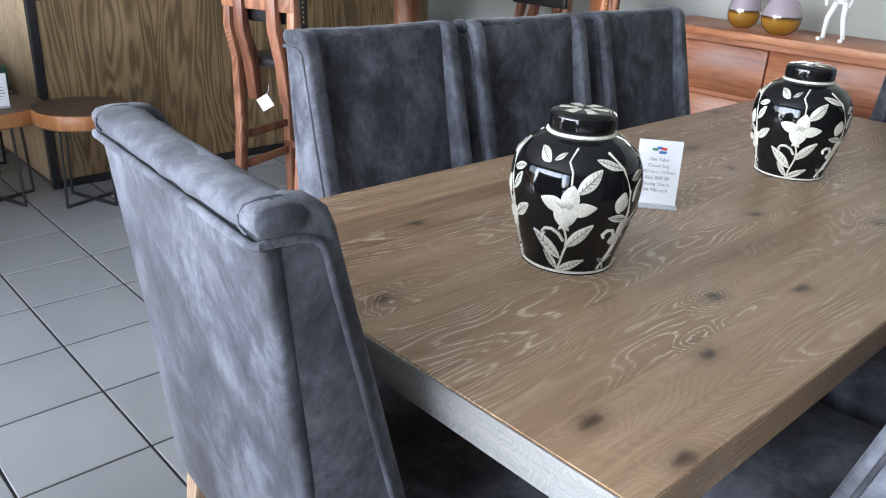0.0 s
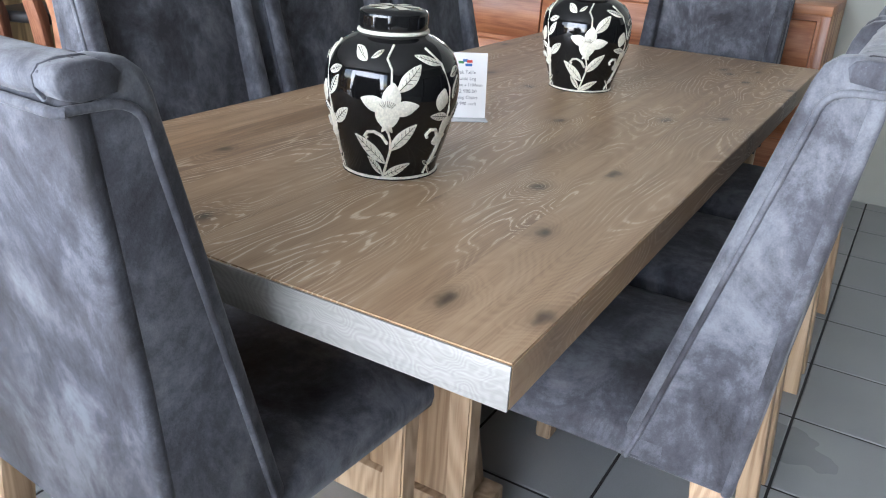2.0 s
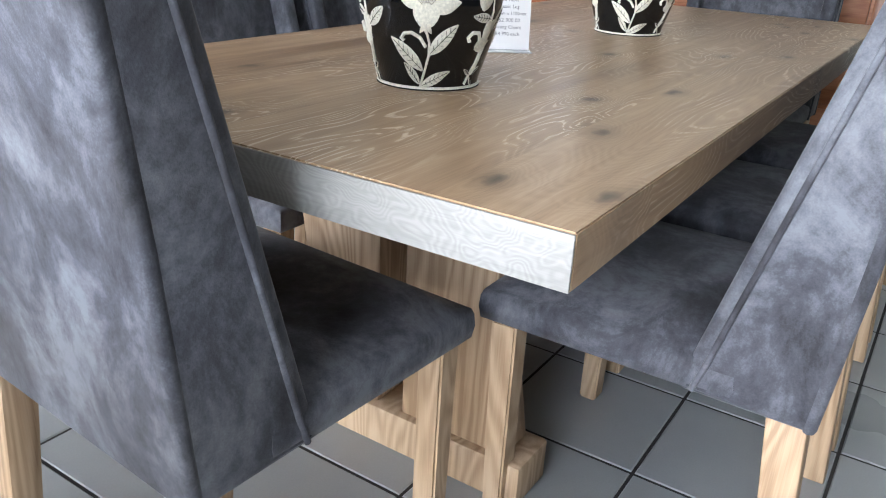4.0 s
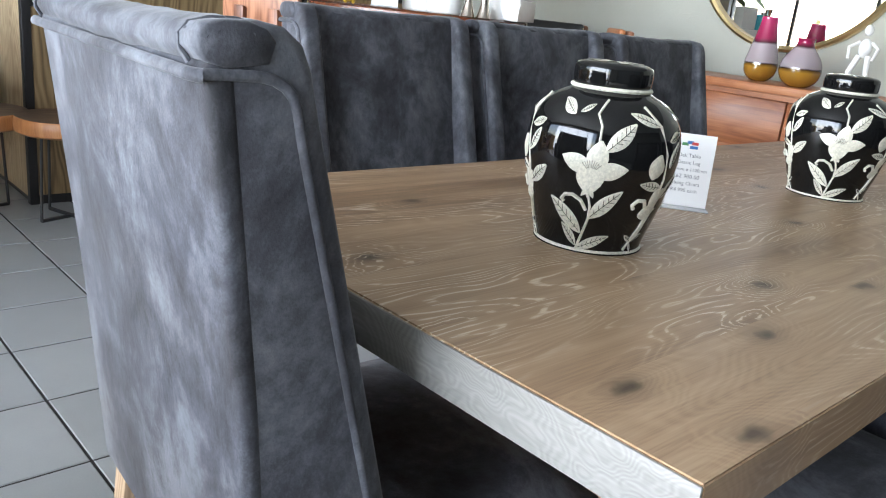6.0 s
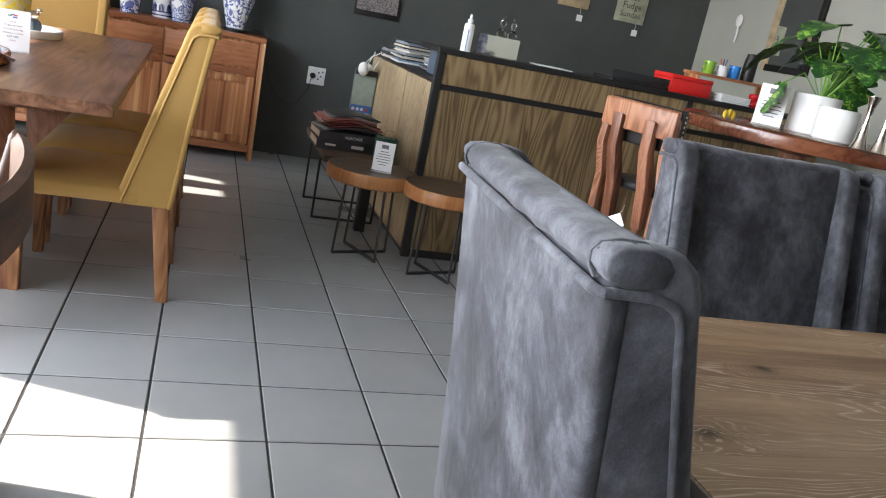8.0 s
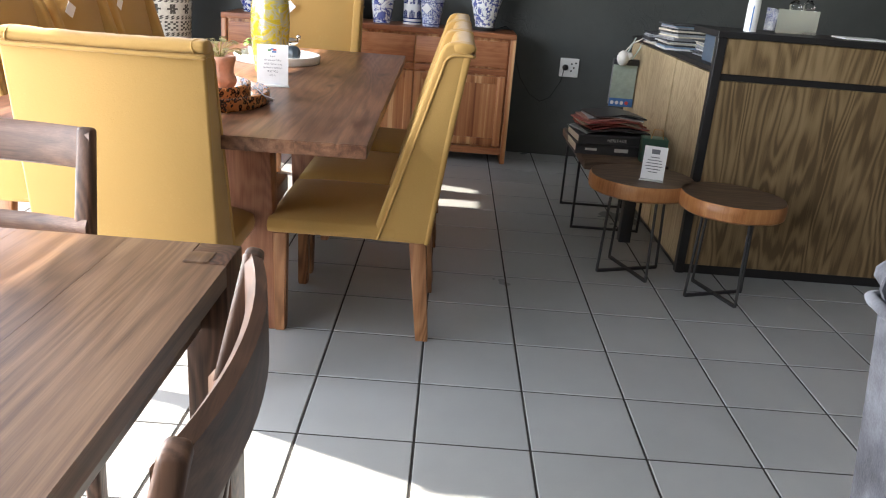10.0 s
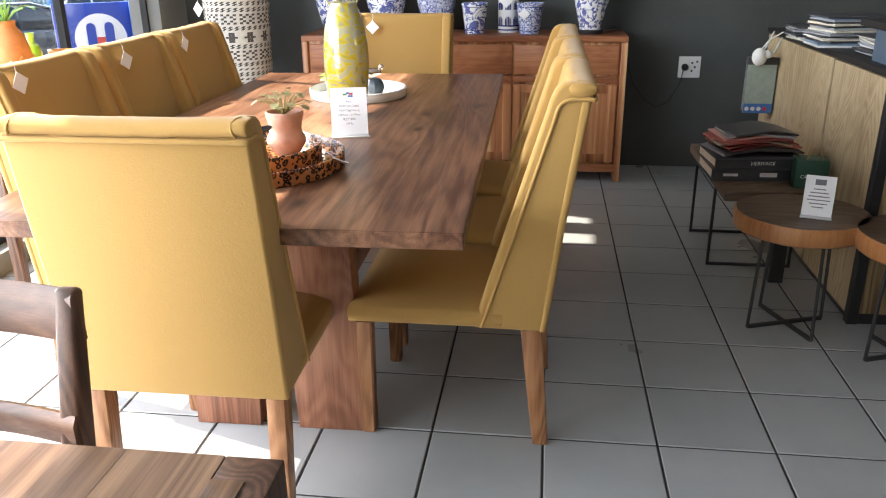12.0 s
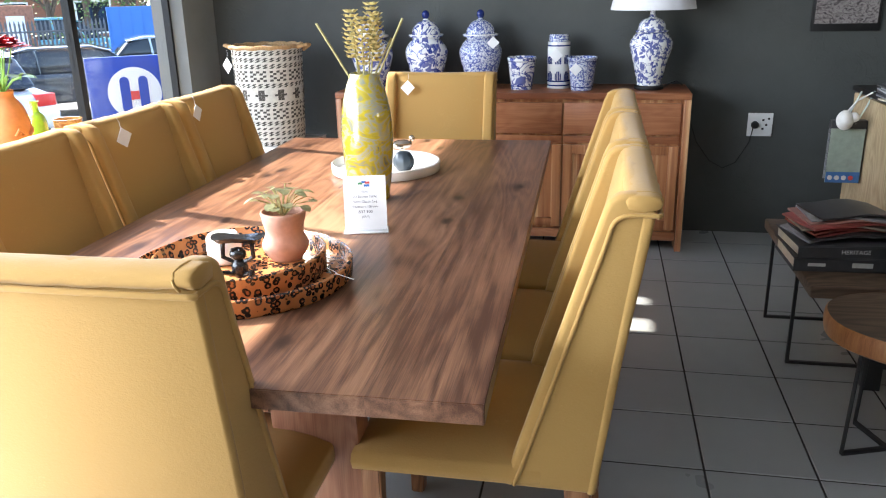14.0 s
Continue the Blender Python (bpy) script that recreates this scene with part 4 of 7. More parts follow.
def relief_leaf(bm, s, z, length, width, angle, theta, notch=0.0):
    """A leaf lying on the vase wall: a thin raised blade with a midrib."""
    n = 8
    ca, sa = math.cos(radians(angle)), math.sin(radians(angle))
    rows = []
    for i in range(n + 1):
        t = i / n
        w = width * math.sin(math.pi * min(1.0, t * 0.96 + 0.02)) ** 0.8 * (1 - 0.25 * t) * (1 + notch * math.sin(t * 25))
        row = []
        for side, lift in ((-1, 0.0), (-0.5, 0.0016), (0, 0.0009), (0.5, 0.0016), (1, 0.0)):
            p, q = t * length, side * w / 2
            row.append(bm.verts.new(on_vase(s + p * ca - q * sa, z + p * sa + q * ca, theta, lift + 0.0003)))
        rows.append(row)
    for a, b in zip(rows, rows[1:]):
        for k in range(4):
            bm.faces.new((a[k], a[k + 1], b[k + 1], b[k]))


def relief_stem(bm, pts, theta, w=0.0022):
    tube(bm, [on_vase(s, z, theta, 0.0002) for s, z in pts], w, 6)


def flower_vase(m, facing):
    v = thing("ginger_jar", "glossy black lidded jar with cream flowers, standing on the oak table", "vase", m, "black flower jars on the oak table")
    bm = bmesh.new()
    lathe(bm, smooth_profile(VASE), 56, cap=False)
    part("body", bm, BLACK_GLAZE, v, angle=80)
    for r, z in ((0.0865, 0.004), (0.062, 0.2555)):
        bm = bmesh.new()
        tube(bm, [(r * math.cos(t), r * math.sin(t), z) for t in [2 * math.pi * k / 48 for k in range(48)]], 0.0035, 6, closed=True)
        part("cream_ring", bm, CREAM_RELIEF, v)
    bm = bmesh.new()
    lathe(bm, smooth_profile([(0.058, 0.257), (0.0615, 0.262), (0.062, 0.282), (0.058, 0.291), (0.040, 0.295), (0.0, 0.296)], 3), 48, cap=False)
    lid = part("lid", bm, BLACK_GLAZE, v, angle=70)
    bm = bmesh.new()
    for a in range(0, 360, 60):
        c, s = math.cos(radians(a)), math.sin(radians(a))
        vs = [bm.verts.new((0.012 * c - 0.006 * s * k, 0.012 * s + 0.006 * c * k, 0.2968)) for k in (-1, 1)]
        vs += [bm.verts.new((0.045 * c - 0.011 * s * k, 0.045 * s + 0.011 * c * k, 0.2955)) for k in (1, -1)]
        bm.faces.new(vs)
    part("lid_flower", bm, CREAM_RELIEF, lid)
    for k in range(3):
        th = facing + k * 2 * math.pi / 3
        bm, ink = bmesh.new(), bmesh.new()
        # main stem, its leaves and a curled tendril
        relief_stem(bm, [(-0.024, 0.004), (-0.013, 0.036), (-0.006, 0.061), (-0.006, 0.082), (-0.012, 0.104)], th)
        leaves = [(-0.022, 0.008, 0.066, 0.021, 24), (-0.024, 0.012, 0.046, 0.019, 131), (-0.017, 0.035, 0.078, 0.029, 138), (-0.006, 0.062, 0.068, 0.028, 47)]
        relief_stem(bm, [(-0.012, 0.075), (-0.022, 0.090), (-0.036, 0.097), (-0.049, 0.095), (-0.055, 0.087), (-0.050, 0.083)], th, 0.0032)
        # open flower: bell, three petals, sepals
        for row in ((-0.012, 0.102, 0.060, 0.048, 90), (-0.008, 0.136, 0.050, 0.036, 84), (-0.012, 0.140, 0.048, 0.032, 160), (-0.008, 0.136, 0.050, 0.032, 12), (-0.012, 0.112, 0.018, 0.009, -125), (-0.012, 0.112, 0.018, 0.009, -60), (-0.012, 0.112, 0.016, 0.008, -92)):
            relief_leaf(bm, *row, th, 0.06)
        for a in range(50, 131, 10):
            c, q = math.cos(radians(a)), math.sin(radians(a))
            tube(ink, [on_vase(-0.012 + 0.010 * c, 0.134 + 0.010 * q, th, 0.0020), on_vase(-0.012 + 0.021 * c, 0.134 + 0.021 * q, th, 0.0020)], 0.0004, 5)
        leaves.append((0.005, 0.170, 0.060, 0.029, 47))
        relief_stem(bm, [(-0.006, 0.184), (-0.006, 0.206), (-0.015, 0.222), (-0.010, 0.232), (-0.003, 0.242)], th)
        leaves += [(-0.052, 0.218, 0.042, 0.019, 152), (-0.046, 0.222, 0.026, 0.010, 30), (0.090, 0.212, 0.054, 0.016, 163)]
        # branch with bud and nodding flower between two main flowers
        relief_stem(bm, [(0.070, 0.238), (0.092, 0.212), (0.108, 0.170), (0.114, 0.130), (0.112, 0.100)], th)
        leaves += [(0.112, 0.118, 0.046, 0.018, 172), (0.118, 0.150, 0.044, 0.020, 60), (0.112, 0.190, 0.036, 0.017, 20), (0.122, 0.100, 0.052, 0.024, 40)]
        relief_leaf(bm, 0.086, 0.132, 0.040, 0.036, 78, th, 0.05)
        relief_stem(bm, [(0.092, 0.086), (0.086, 0.097), (0.072, 0.098), (0.064, 0.090), (0.068, 0.084)], th, 0.0034)
        for row in ((0.082, 0.072, 0.040, 0.028, 15), (0.100, 0.074, 0.048, 0.024, 62), (0.108, 0.076, 0.044, 0.022, 95)):
            relief_leaf(bm, *row, th, 0.06)
        relief_stem(bm, [(0.104, 0.074), (0.100, 0.050), (0.090, 0.028), (0.082, 0.010)], th)
        relief_stem(bm, [(0.112, 0.074), (0.106, 0.048), (0.096, 0.026)], th, 0.0018)
        leaves += [(0.090, 0.026, 0.022, 0.009, 150), (0.094, 0.026, 0.024, 0.009, 30), (0.092, 0.022, 0.022, 0.008, -50)]
        for q, z, length, width, angle in leaves:
            relief_leaf(bm, q, z, length, width, angle, th)
            c, n = math.cos(radians(angle)), math.sin(radians(angle))
            tube(ink, [on_vase(q + c * length * f, z + n * length * f, th, 0.0016) for f in (0.06, 0.35, 0.65, 0.92)], 0.0005, 5)
            for f in (0.18, 0.32, 0.46, 0.6, 0.74):
                for side in (-1, 1):
                    w = width * 0.30 * math.sin(math.pi * f)
                    p0, z0 = q + c * length * f, z + n * length * f
                    g = w * 0.9
                    tube(ink, [on_vase(p0, z0, th, 0.0016), on_vase(p0 + c * g - side * n * w, z0 + n * g + side * c * w, th, 0.0022)], 0.0004, 4)
        relief = part("flower_relief", bm, CREAM_RELIEF, v, angle=60)
        tagged(part("vein_ink", ink, BLACK_GLAZE, relief), "fine dark drawn veins", kind="stuff")
    return v


flower_vase(pose(1.522, -1.923, 0.748), radians(-143))
flower_vase(pose(2.50, -1.912, 0.748), radians(-150))


# ---- price cards ----
def sign_card(m, lines, label, w=0.10, h=0.145):
    """A printed card in a clear stand; it faces -y and leans back a little."""
    c = thing("sign_holder", label, "sign", m, "price cards in clear stands")
    tilt = pose(0, 0, 0.004, -8, 0, 0)
    bm = bmesh.new()
    box(bm, -w / 2, w / 2, -0.0008, 0.0008, 0, h)
    bmesh.ops.transform(bm, matrix=tilt, verts=bm.verts)
    part("card", bm, PAPER, c, "white printed card", smooth=False)
    bm = bmesh.new()
    box(bm, -w / 2 - 0.003, w / 2 + 0.003, -0.028, 0.034, 0, 0.0035, bevel=0.001)
    part("base", bm, ACRYLIC, c, "clear plastic foot")
    z = h - 0.045
    face = tilt @ pose(0, -0.0012, 0, 90, 0, 0)
    for words, size in lines:
        text_mesh("lettering", words, size, INK, c, face @ pose(0, z, 0))
        z -= 0.0145
    for k, (dx, dz, sx, mat) in enumerate(((-0.012, 0.0, 0.013, INK_GREEN), (-0.002, 0.004, 0.012, INK_BLUE), (0.008, 0.002, 0.013, INK_RED), (0.006, -0.006, 0.016, INK_BLUE))):
        bm = bmesh.new()
        box(bm, dx - sx / 2, dx + sx / 2, -0.0016 - 0.0001 * k, -0.0010, h - 0.022 + dz - 0.003, h - 0.022 + dz + 0.003)
        bmesh.ops.transform(bm, matrix=tilt, verts=bm.verts)
        part("emblem", bm, mat, c, smooth=False)
    return c


sign_card(pose(1.932, -1.85, 0.7485, 0, 0, -52), [("Oak Table", 0.011), ("Classic Leg", 0.011), ("2400mm x 1100mm", 0.010), ("R62 900.00", 0.012), ("Dining Chairs", 0.011), ("R4 990 each", 0.011)], "white price card in a clear stand on the oak table", 0.10, 0.15)
sign_card(pose(-0.335, 0.845, 0.7925, 0, 0, 14), [("Kiaat", 0.009), ("All Brown Table", 0.010), ("With Classic Leg", 0.010), ("2400mm x 1200mm", 0.009), ("R37 900", 0.012), ("(XR 8)", 0.008)], "white price card in a clear stand on the walnut table", 0.12, 0.155)


def bar_card(m, label, k=1.0):
    """A card whose small print cannot be read: plain lines of its size."""
    c = thing("sign_holder", label, "sign", m @ Matrix.Scale(k, 4), "price cards in clear stands")
    tilt = pose(0, 0, 0.004, -8, 0, 0)
    for nm, r, mat in (("card", (-0.05, 0.05, -0.0008, 0.0008, 0, 0.145), PAPER), ("emblem", (-0.018, 0.018, -0.0015, -0.0009, 0.112, 0.132), INK)):
        bm = boxes(r)
        bmesh.ops.transform(bm, matrix=tilt, verts=bm.verts)
        part(nm, bm, mat, c, smooth=False)
    for k, w in enumerate((0.02, 0.03, 0.034, 0.038, 0.03, 0.02)):
        bm = boxes((-w, w, -0.0014, -0.0009, 0.095 - 0.013 * k, 0.0985 - 0.013 * k))
        bmesh.ops.transform(bm, matrix=tilt, verts=bm.verts)
        part("printed_line", bm, INK, c, smooth=False)
    bm = bmesh.new()
    box(bm, -0.052, 0.052, -0.028, 0.034, 0, 0.0035, bevel=0.001)
    part("base", bm, ACRYLIC, c, "clear plastic foot")


bar_card(pose(1.285, 1.14, 0.4615, 0, 0, -18), "white price card in a clear stand on a slab table")
bar_card(pose(2.93, 0.50, 1.065, 0, 0, -40), "white price card in a clear stand on the high table", 1.3)

# ---- price tags on the mustard chairs ----
for y, z, turn in ((0.49, 1.015, 84), (1.115, 1.0, 78), (1.62, 1.005, 88)):
    price_tag(pose(-1.238, y, z, 0, -13, turn))
price_tag(pose(-0.60, 2.478, 0.998, -8, 0, 0))
price_tag(pose(2.045, 0.10, 0.60, 0, 12, -50), 0.055)


# ---- things on the walnut table ----
def round_tray(m, r, h, material, inside, label, group=""):
    t = thing("tray", label, "tray", m, group)
    bm = bmesh.new()
    lathe(bm, [(r - 0.004, 0.0), (r, 0.004), (r + 0.002, h), (r - 0.003, h + 0.003), (r - 0.008, h), (r - 0.010, 0.008), (r - 0.012, 0.006)], 64, cap=False)
    part("wall", bm, material, t, angle=60)
    bm = bmesh.new()
    lathe(bm, [(r - 0.006, 0.001), (r - 0.006, 0.007)], 64)
    part("floor_plate", bm, inside, t, angle=60)
    return t


TW = 0.7925
round_tray(pose(-0.525, 0.435, TW), 0.265, 0.042, LEOPARD, LEOPARD, "round leopard print tray on the walnut table")
round_tray(pose(-0.535, 0.455, TW + 0.0085), 0.205, 0.052, LEOPARD, LEOPARD, "smaller leopard print tray nested in a larger one")
round_tray(pose(-0.485, 1.62, TW), 0.205, 0.035, WHITE_CHINA, WHITE_CHINA, "round white tray on the walnut table")
price_tag(pose(-0.255, 0.40, TW + 0.03, 60, 0, -30), 0.045)


def tall_vase():
    v = thing("vase", "tall yellow and white marbled glass vase on the walnut table", "vase", pose(-0.425, 1.20, TW))
    bm = bmesh.new()
    lathe(bm, smooth_profile([(0.0, 0.0), (0.058, 0.0), (0.066, 0.03), (0.078, 0.12), (0.083, 0.20), (0.078, 0.29), (0.062, 0.36), (0.050, 0.392), (0.048, 0.405), (0.044, 0.404), (0.044, 0.36), (0.060, 0.28)], 4), 48, cap=False)
    part("body", bm, YELLOW_GLASS, v, angle=80)


tall_vase()
STALK = plain("dried_stalk", (0.34, 0.30, 0.12), 0.7, scale=80)
HUSK = plain("dried_seed_head", (0.52, 0.42, 0.16), 0.75, scale=90, grain=0.35, bump=0.4)


def dried_flowers():
    d = thing("dried_flowers", "dried yellow seed heads and stalks standing in the vase", "dried flowers", pose(-0.425, 1.20, TW + 0.15))
    rnd = random.Random(5)
    for k, (dx, dy, top) in enumerate(((-0.035, 0.0, 0.44), (0.025, 0.02, 0.46), (0.005, -0.02, 0.42), (0.045, -0.01, 0.43))):
        bm = bmesh.new()
        tube(bm, [(0, 0, 0.05), (dx * 0.5, dy * 0.5, 0.24), (dx, dy, top - 0.02)], 0.003, 6)
        stem = part("stem", bm, STALK, d)
        bm = bmesh.new()
        for r in range(11):
            z = top - 0.135 + r * 0.0135
            for q in range(7):
                a = q * 0.9 + r * 0.5
                rad = 0.017 * (1 - 0.35 * abs(r - 5) / 6)
                c = Vector((dx + rad * math.cos(a), dy + rad * math.sin(a), z))
                out = Vector((math.cos(a), math.sin(a), 0.7)) * 0.012
                sd = Vector((-math.sin(a), math.cos(a), 0)) * 0.009
                vs = [bm.verts.new(p) for p in (c - sd, c + sd, c + out + sd * 0.5, c + out * 1.2, c + out - sd * 0.5)]
                bm.faces.new(vs)
        part("seed_head", bm, HUSK, stem)
    for dx, dy, top in ((-0.14, -0.02, 0.41), (0.13, 0.0, 0.42), (0.08, 0.05, 0.36), (-0.05, 0.04, 0.38)):
        bm = bmesh.new()
        tube(bm, [(0, 0, 0.05), (dx * 0.35, dy * 0.4, 0.25), (dx, dy, top)], 0.003, 6, taper=1.4)
        part("stem", bm, STALK, d)


dried_flowers()
PINK_CLAY = plain("pink_clay", (0.50, 0.27, 0.19), 0.7, scale=50)
LEAF_GREEN = plain("small_leaf_green", (0.14, 0.17, 0.05), 0.5, scale=50, grain=0.35)


def leaf_fan(parent, m, rnd, n, spread, height, size, material, stemmat, round_leaf=True):
    """Leaves on thin stalks, each a small bent blade."""
    for k in range(n):
        a = k * 2.399 + rnd.random() * 0.5
        r = spread * math.sqrt((k + 0.5) / n)
        tip = Vector((r * math.cos(a), r * math.sin(a), height * (1 - 0.45 * (r / spread) ** 2) * (0.75 + 0.35 * rnd.random())))
        bm = bmesh.new()
        tube(bm, [m @ Vector((0, 0, 0)), m @ (tip * 0.55 + Vector((0, 0, height * 0.15))), m @ tip], size * 0.06, 5)
        st = part("stalk", bm, stemmat, parent)
        bm = bmesh.new()
        out = Vector((math.cos(a), math.sin(a), -0.35 + 0.7 * rnd.random())).normalized()
        side = out.cross(Vector((0, 0, 1))).normalized()
        up = side.cross(out)
        rows = []
        for i in range(7):
            t = i / 6
            w = size * (math.sin(math.pi * (0.06 + 0.92 * t)) ** (0.55 if round_leaf else 0.9)) * (0.52 if round_leaf else 0.42)
            droop = -0.25 * size * t * t
            rows.append([bm.verts.new(m @ (tip + out * (size * (t - 0.1)) + side * (w * s) + up * (droop + 0.12 * abs(s) * w))) for s in (-1, 0, 1)])
        for p, q in zip(rows, rows[1:]):
            for i in range(2):
                bm.faces.new((p[i], p[i + 1], q[i + 1], q[i]))
        part("leaf", bm, material, st, angle=80)


OLIVE_LEAF = plain("olive_round_leaf", (0.28, 0.26, 0.12), 0.5, grain=0.4, scale=60)


def face_planter():
    """A pinkish clay pot shaped like a torso, with a small round-leaved plant."""
    p = thing("plant_pot", "small pink clay shaped pot with a round-leaved plant", "plant pot", pose(-0.455, 0.545, TW + 0.016, 0, 0, 30))
    bm = bmesh.new()
    prof = smooth_profile([(0.036, 0.0), (0.042, 0.01), (0.050, 0.04), (0.046, 0.07), (0.052, 0.10), (0.056, 0.118), (0.054, 0.125), (0.048, 0.122), (0.046, 0.10)], 3)
    lathe(bm, prof, 40)
    for v in bm.verts:
        a = math.atan2(v.co.y, v.co.x)
        k = 1 + 0.18 * math.exp(-((v.co.z - 0.035) / 0.025) ** 2) * abs(math.cos(a)) + 0.10 * math.exp(-((v.co.z - 0.095) / 0.02) ** 2) * max(0, math.sin(2 * a))
        v.co.x *= k
        v.co.y *= k
    part("pot", bm, PINK_CLAY, p, angle=80)
    leaf_fan(p, pose(0, 0, 0.11), random.Random(3), 24, 0.075, 0.075, 0.026, OLIVE_LEAF, STALK)


face_planter()
BLACK_GLOSS = plain("black_resin", (0.012, 0.012, 0.013), 0.22, bump=0.1)


def frog_figurine():
    """Small dark figurine that holds a shallow dish over its head."""
    bm = bmesh.new()
    def blob(c, r, sx=1, sy=1, sz=1):
        bmesh.ops.create_uvsphere(bm, u_segments=16, v_segments=10, radius=r, matrix=Matrix.Translation(c) @ Matrix.Diagonal((sx, sy, sz, 1)))
    blob((0, 0, 0.030), 0.020, 1, 0.85, 1.3)
    blob((0, -0.004, 0.068), 0.017, 1.15, 1, 0.95)
    for s in (-1, 1):
        tube(bm, [(s * 0.014, 0, 0.048), (s * 0.036, -0.004, 0.060), (s * 0.034, -0.002, 0.092)], 0.0055, 8)
        tube(bm, [(s * 0.012, -0.006, 0.018), (s * 0.036, -0.026, 0.030), (s * 0.030, -0.036, 0.006), (s * 0.042, -0.05, 0.004)], 0.0065, 8)
        blob((s * 0.009, -0.014, 0.080), 0.005)
    n = 20
    rings = []
    for r, z in ((0.2, 0.094), (0.8, 0.098), (1.0, 0.108), (0.94, 0.108), (0.6, 0.101)):
        rings.append([bm.verts.new((0.062 * r * math.cos(2 * math.pi * k / n), 0.03 * r * math.sin(2 * math.pi * k / n), z + 0.004 * math.sin(6 * math.pi * k / n) * r)) for k in range(n)])
    for a, b in zip(rings, rings[1:]):
        for k in range(n):
            bm.faces.new((a[k], a[(k + 1) % n], b[(k + 1) % n], b[k]))
    bm.faces.new(rings[0]), bm.faces.new(rings[-1])
    solo("figurine", bm, BLACK_GLOSS, "glossy black figurine holding a dish over its head", "figurine", pose(-0.50, 0.375, TW + 0.0165, 0, 0, 8))


frog_figurine()
# pale candle jar behind it and small ornaments on the white tray
bm = bmesh.new()
lathe(bm, smooth_profile([(0.0, 0), (0.036, 0), (0.042, 0.02), (0.042, 0.06), (0.034, 0.075), (0.030, 0.07), (0.034, 0.055)], 3), 32, cap=False)
solo("candle_jar", bm, WHITE_CHINA, "white jar standing in the leopard print tray", "jar", pose(-0.60, 0.50, TW + 0.016))
bm = bmesh.new()
lathe(bm, smooth_profile([(0.0, 0), (0.02, 0.0), (0.036, 0.022), (0.038, 0.045), (0.026, 0.068), (0.008, 0.075), (0.0, 0.074)], 4), 28, cap=False)
for v in bm.verts:
    a = math.atan2(v.co.y, v.co.x)
    v.co.x *= 1 + 0.05 * math.cos(9 * a)
    v.co.y *= 1 + 0.05 * math.cos(9 * a)
solo("gourd_ornament", bm, plain("slate_blue_glaze", (0.035, 0.05, 0.065), 0.35), "dark blue ribbed gourd ornament on the white tray", "ornament", pose(-0.405, 1.58, TW + 0.008))


def silver_bird():
    bm = bmesh.new()
    lathe(bm, [(0.022, 0), (0.022, 0.004), (0.006, 0.012), (0.005, 0.06), (0.012, 0.07)], 20)
    bmesh.ops.create_uvsphere(bm, u_segments=16, v_segments=10, radius=0.022, matrix=pose(0, 0, 0.085) @ Matrix.Diagonal((1.9, 0.9, 0.8, 1)))
    bmesh.ops.create_uvsphere(bm, u_segments=12, v_segments=8, radius=0.012, matrix=pose(0.04, 0, 0.105))
    slab(bm, [(-0.035, 0.085), (-0.075, 0.105), (-0.07, 0.09)], -0.008, 0.008, 1)
    solo("ornament", bm, PEWTER, "small silver bird ornament on the white tray", "ornament", pose(-0.43, 1.66, TW + 0.008, 0, 0, 30))


silver_bird()
SUCC = plain("bright_succulent_green", (0.16, 0.34, 0.06), 0.45, grain=0.3)
sp = thing("plant_pot", "small green plant in a white pot on the white tray", "plant pot", pose(-0.60, 1.66, TW + 0.0075))
bm = bmesh.new()
lathe(bm, [(0.0, 0), (0.03, 0), (0.038, 0.05), (0.034, 0.05), (0.03, 0.03)], 28, cap=False)
part("pot", bm, WHITE_CHINA, sp)
leaf_fan(sp, pose(0, 0, 0.035), random.Random(8), 16, 0.055, 0.055, 0.03, SUCC, SUCC)


# ---- on the long sideboard ----
BLUE = (0.012, 0.03, 0.20)
CHINA_A = china("blue_leaf_china", (0.74, 0.76, 0.78), BLUE, 9.0, 0.50, 0.05)
CHINA_B = china("blue_scroll_china", (0.62, 0.66, 0.74), BLUE, 30.0, 0.46, 0.05)
CHINA_C = china("blue_blossom_china", (0.78, 0.79, 0.79), BLUE, 13.0, 0.53, 0.04)
COBALT = plain("cobalt_glaze", (0.012, 0.025, 0.15), 0.08, bump=0.0)
ZS = 0.888


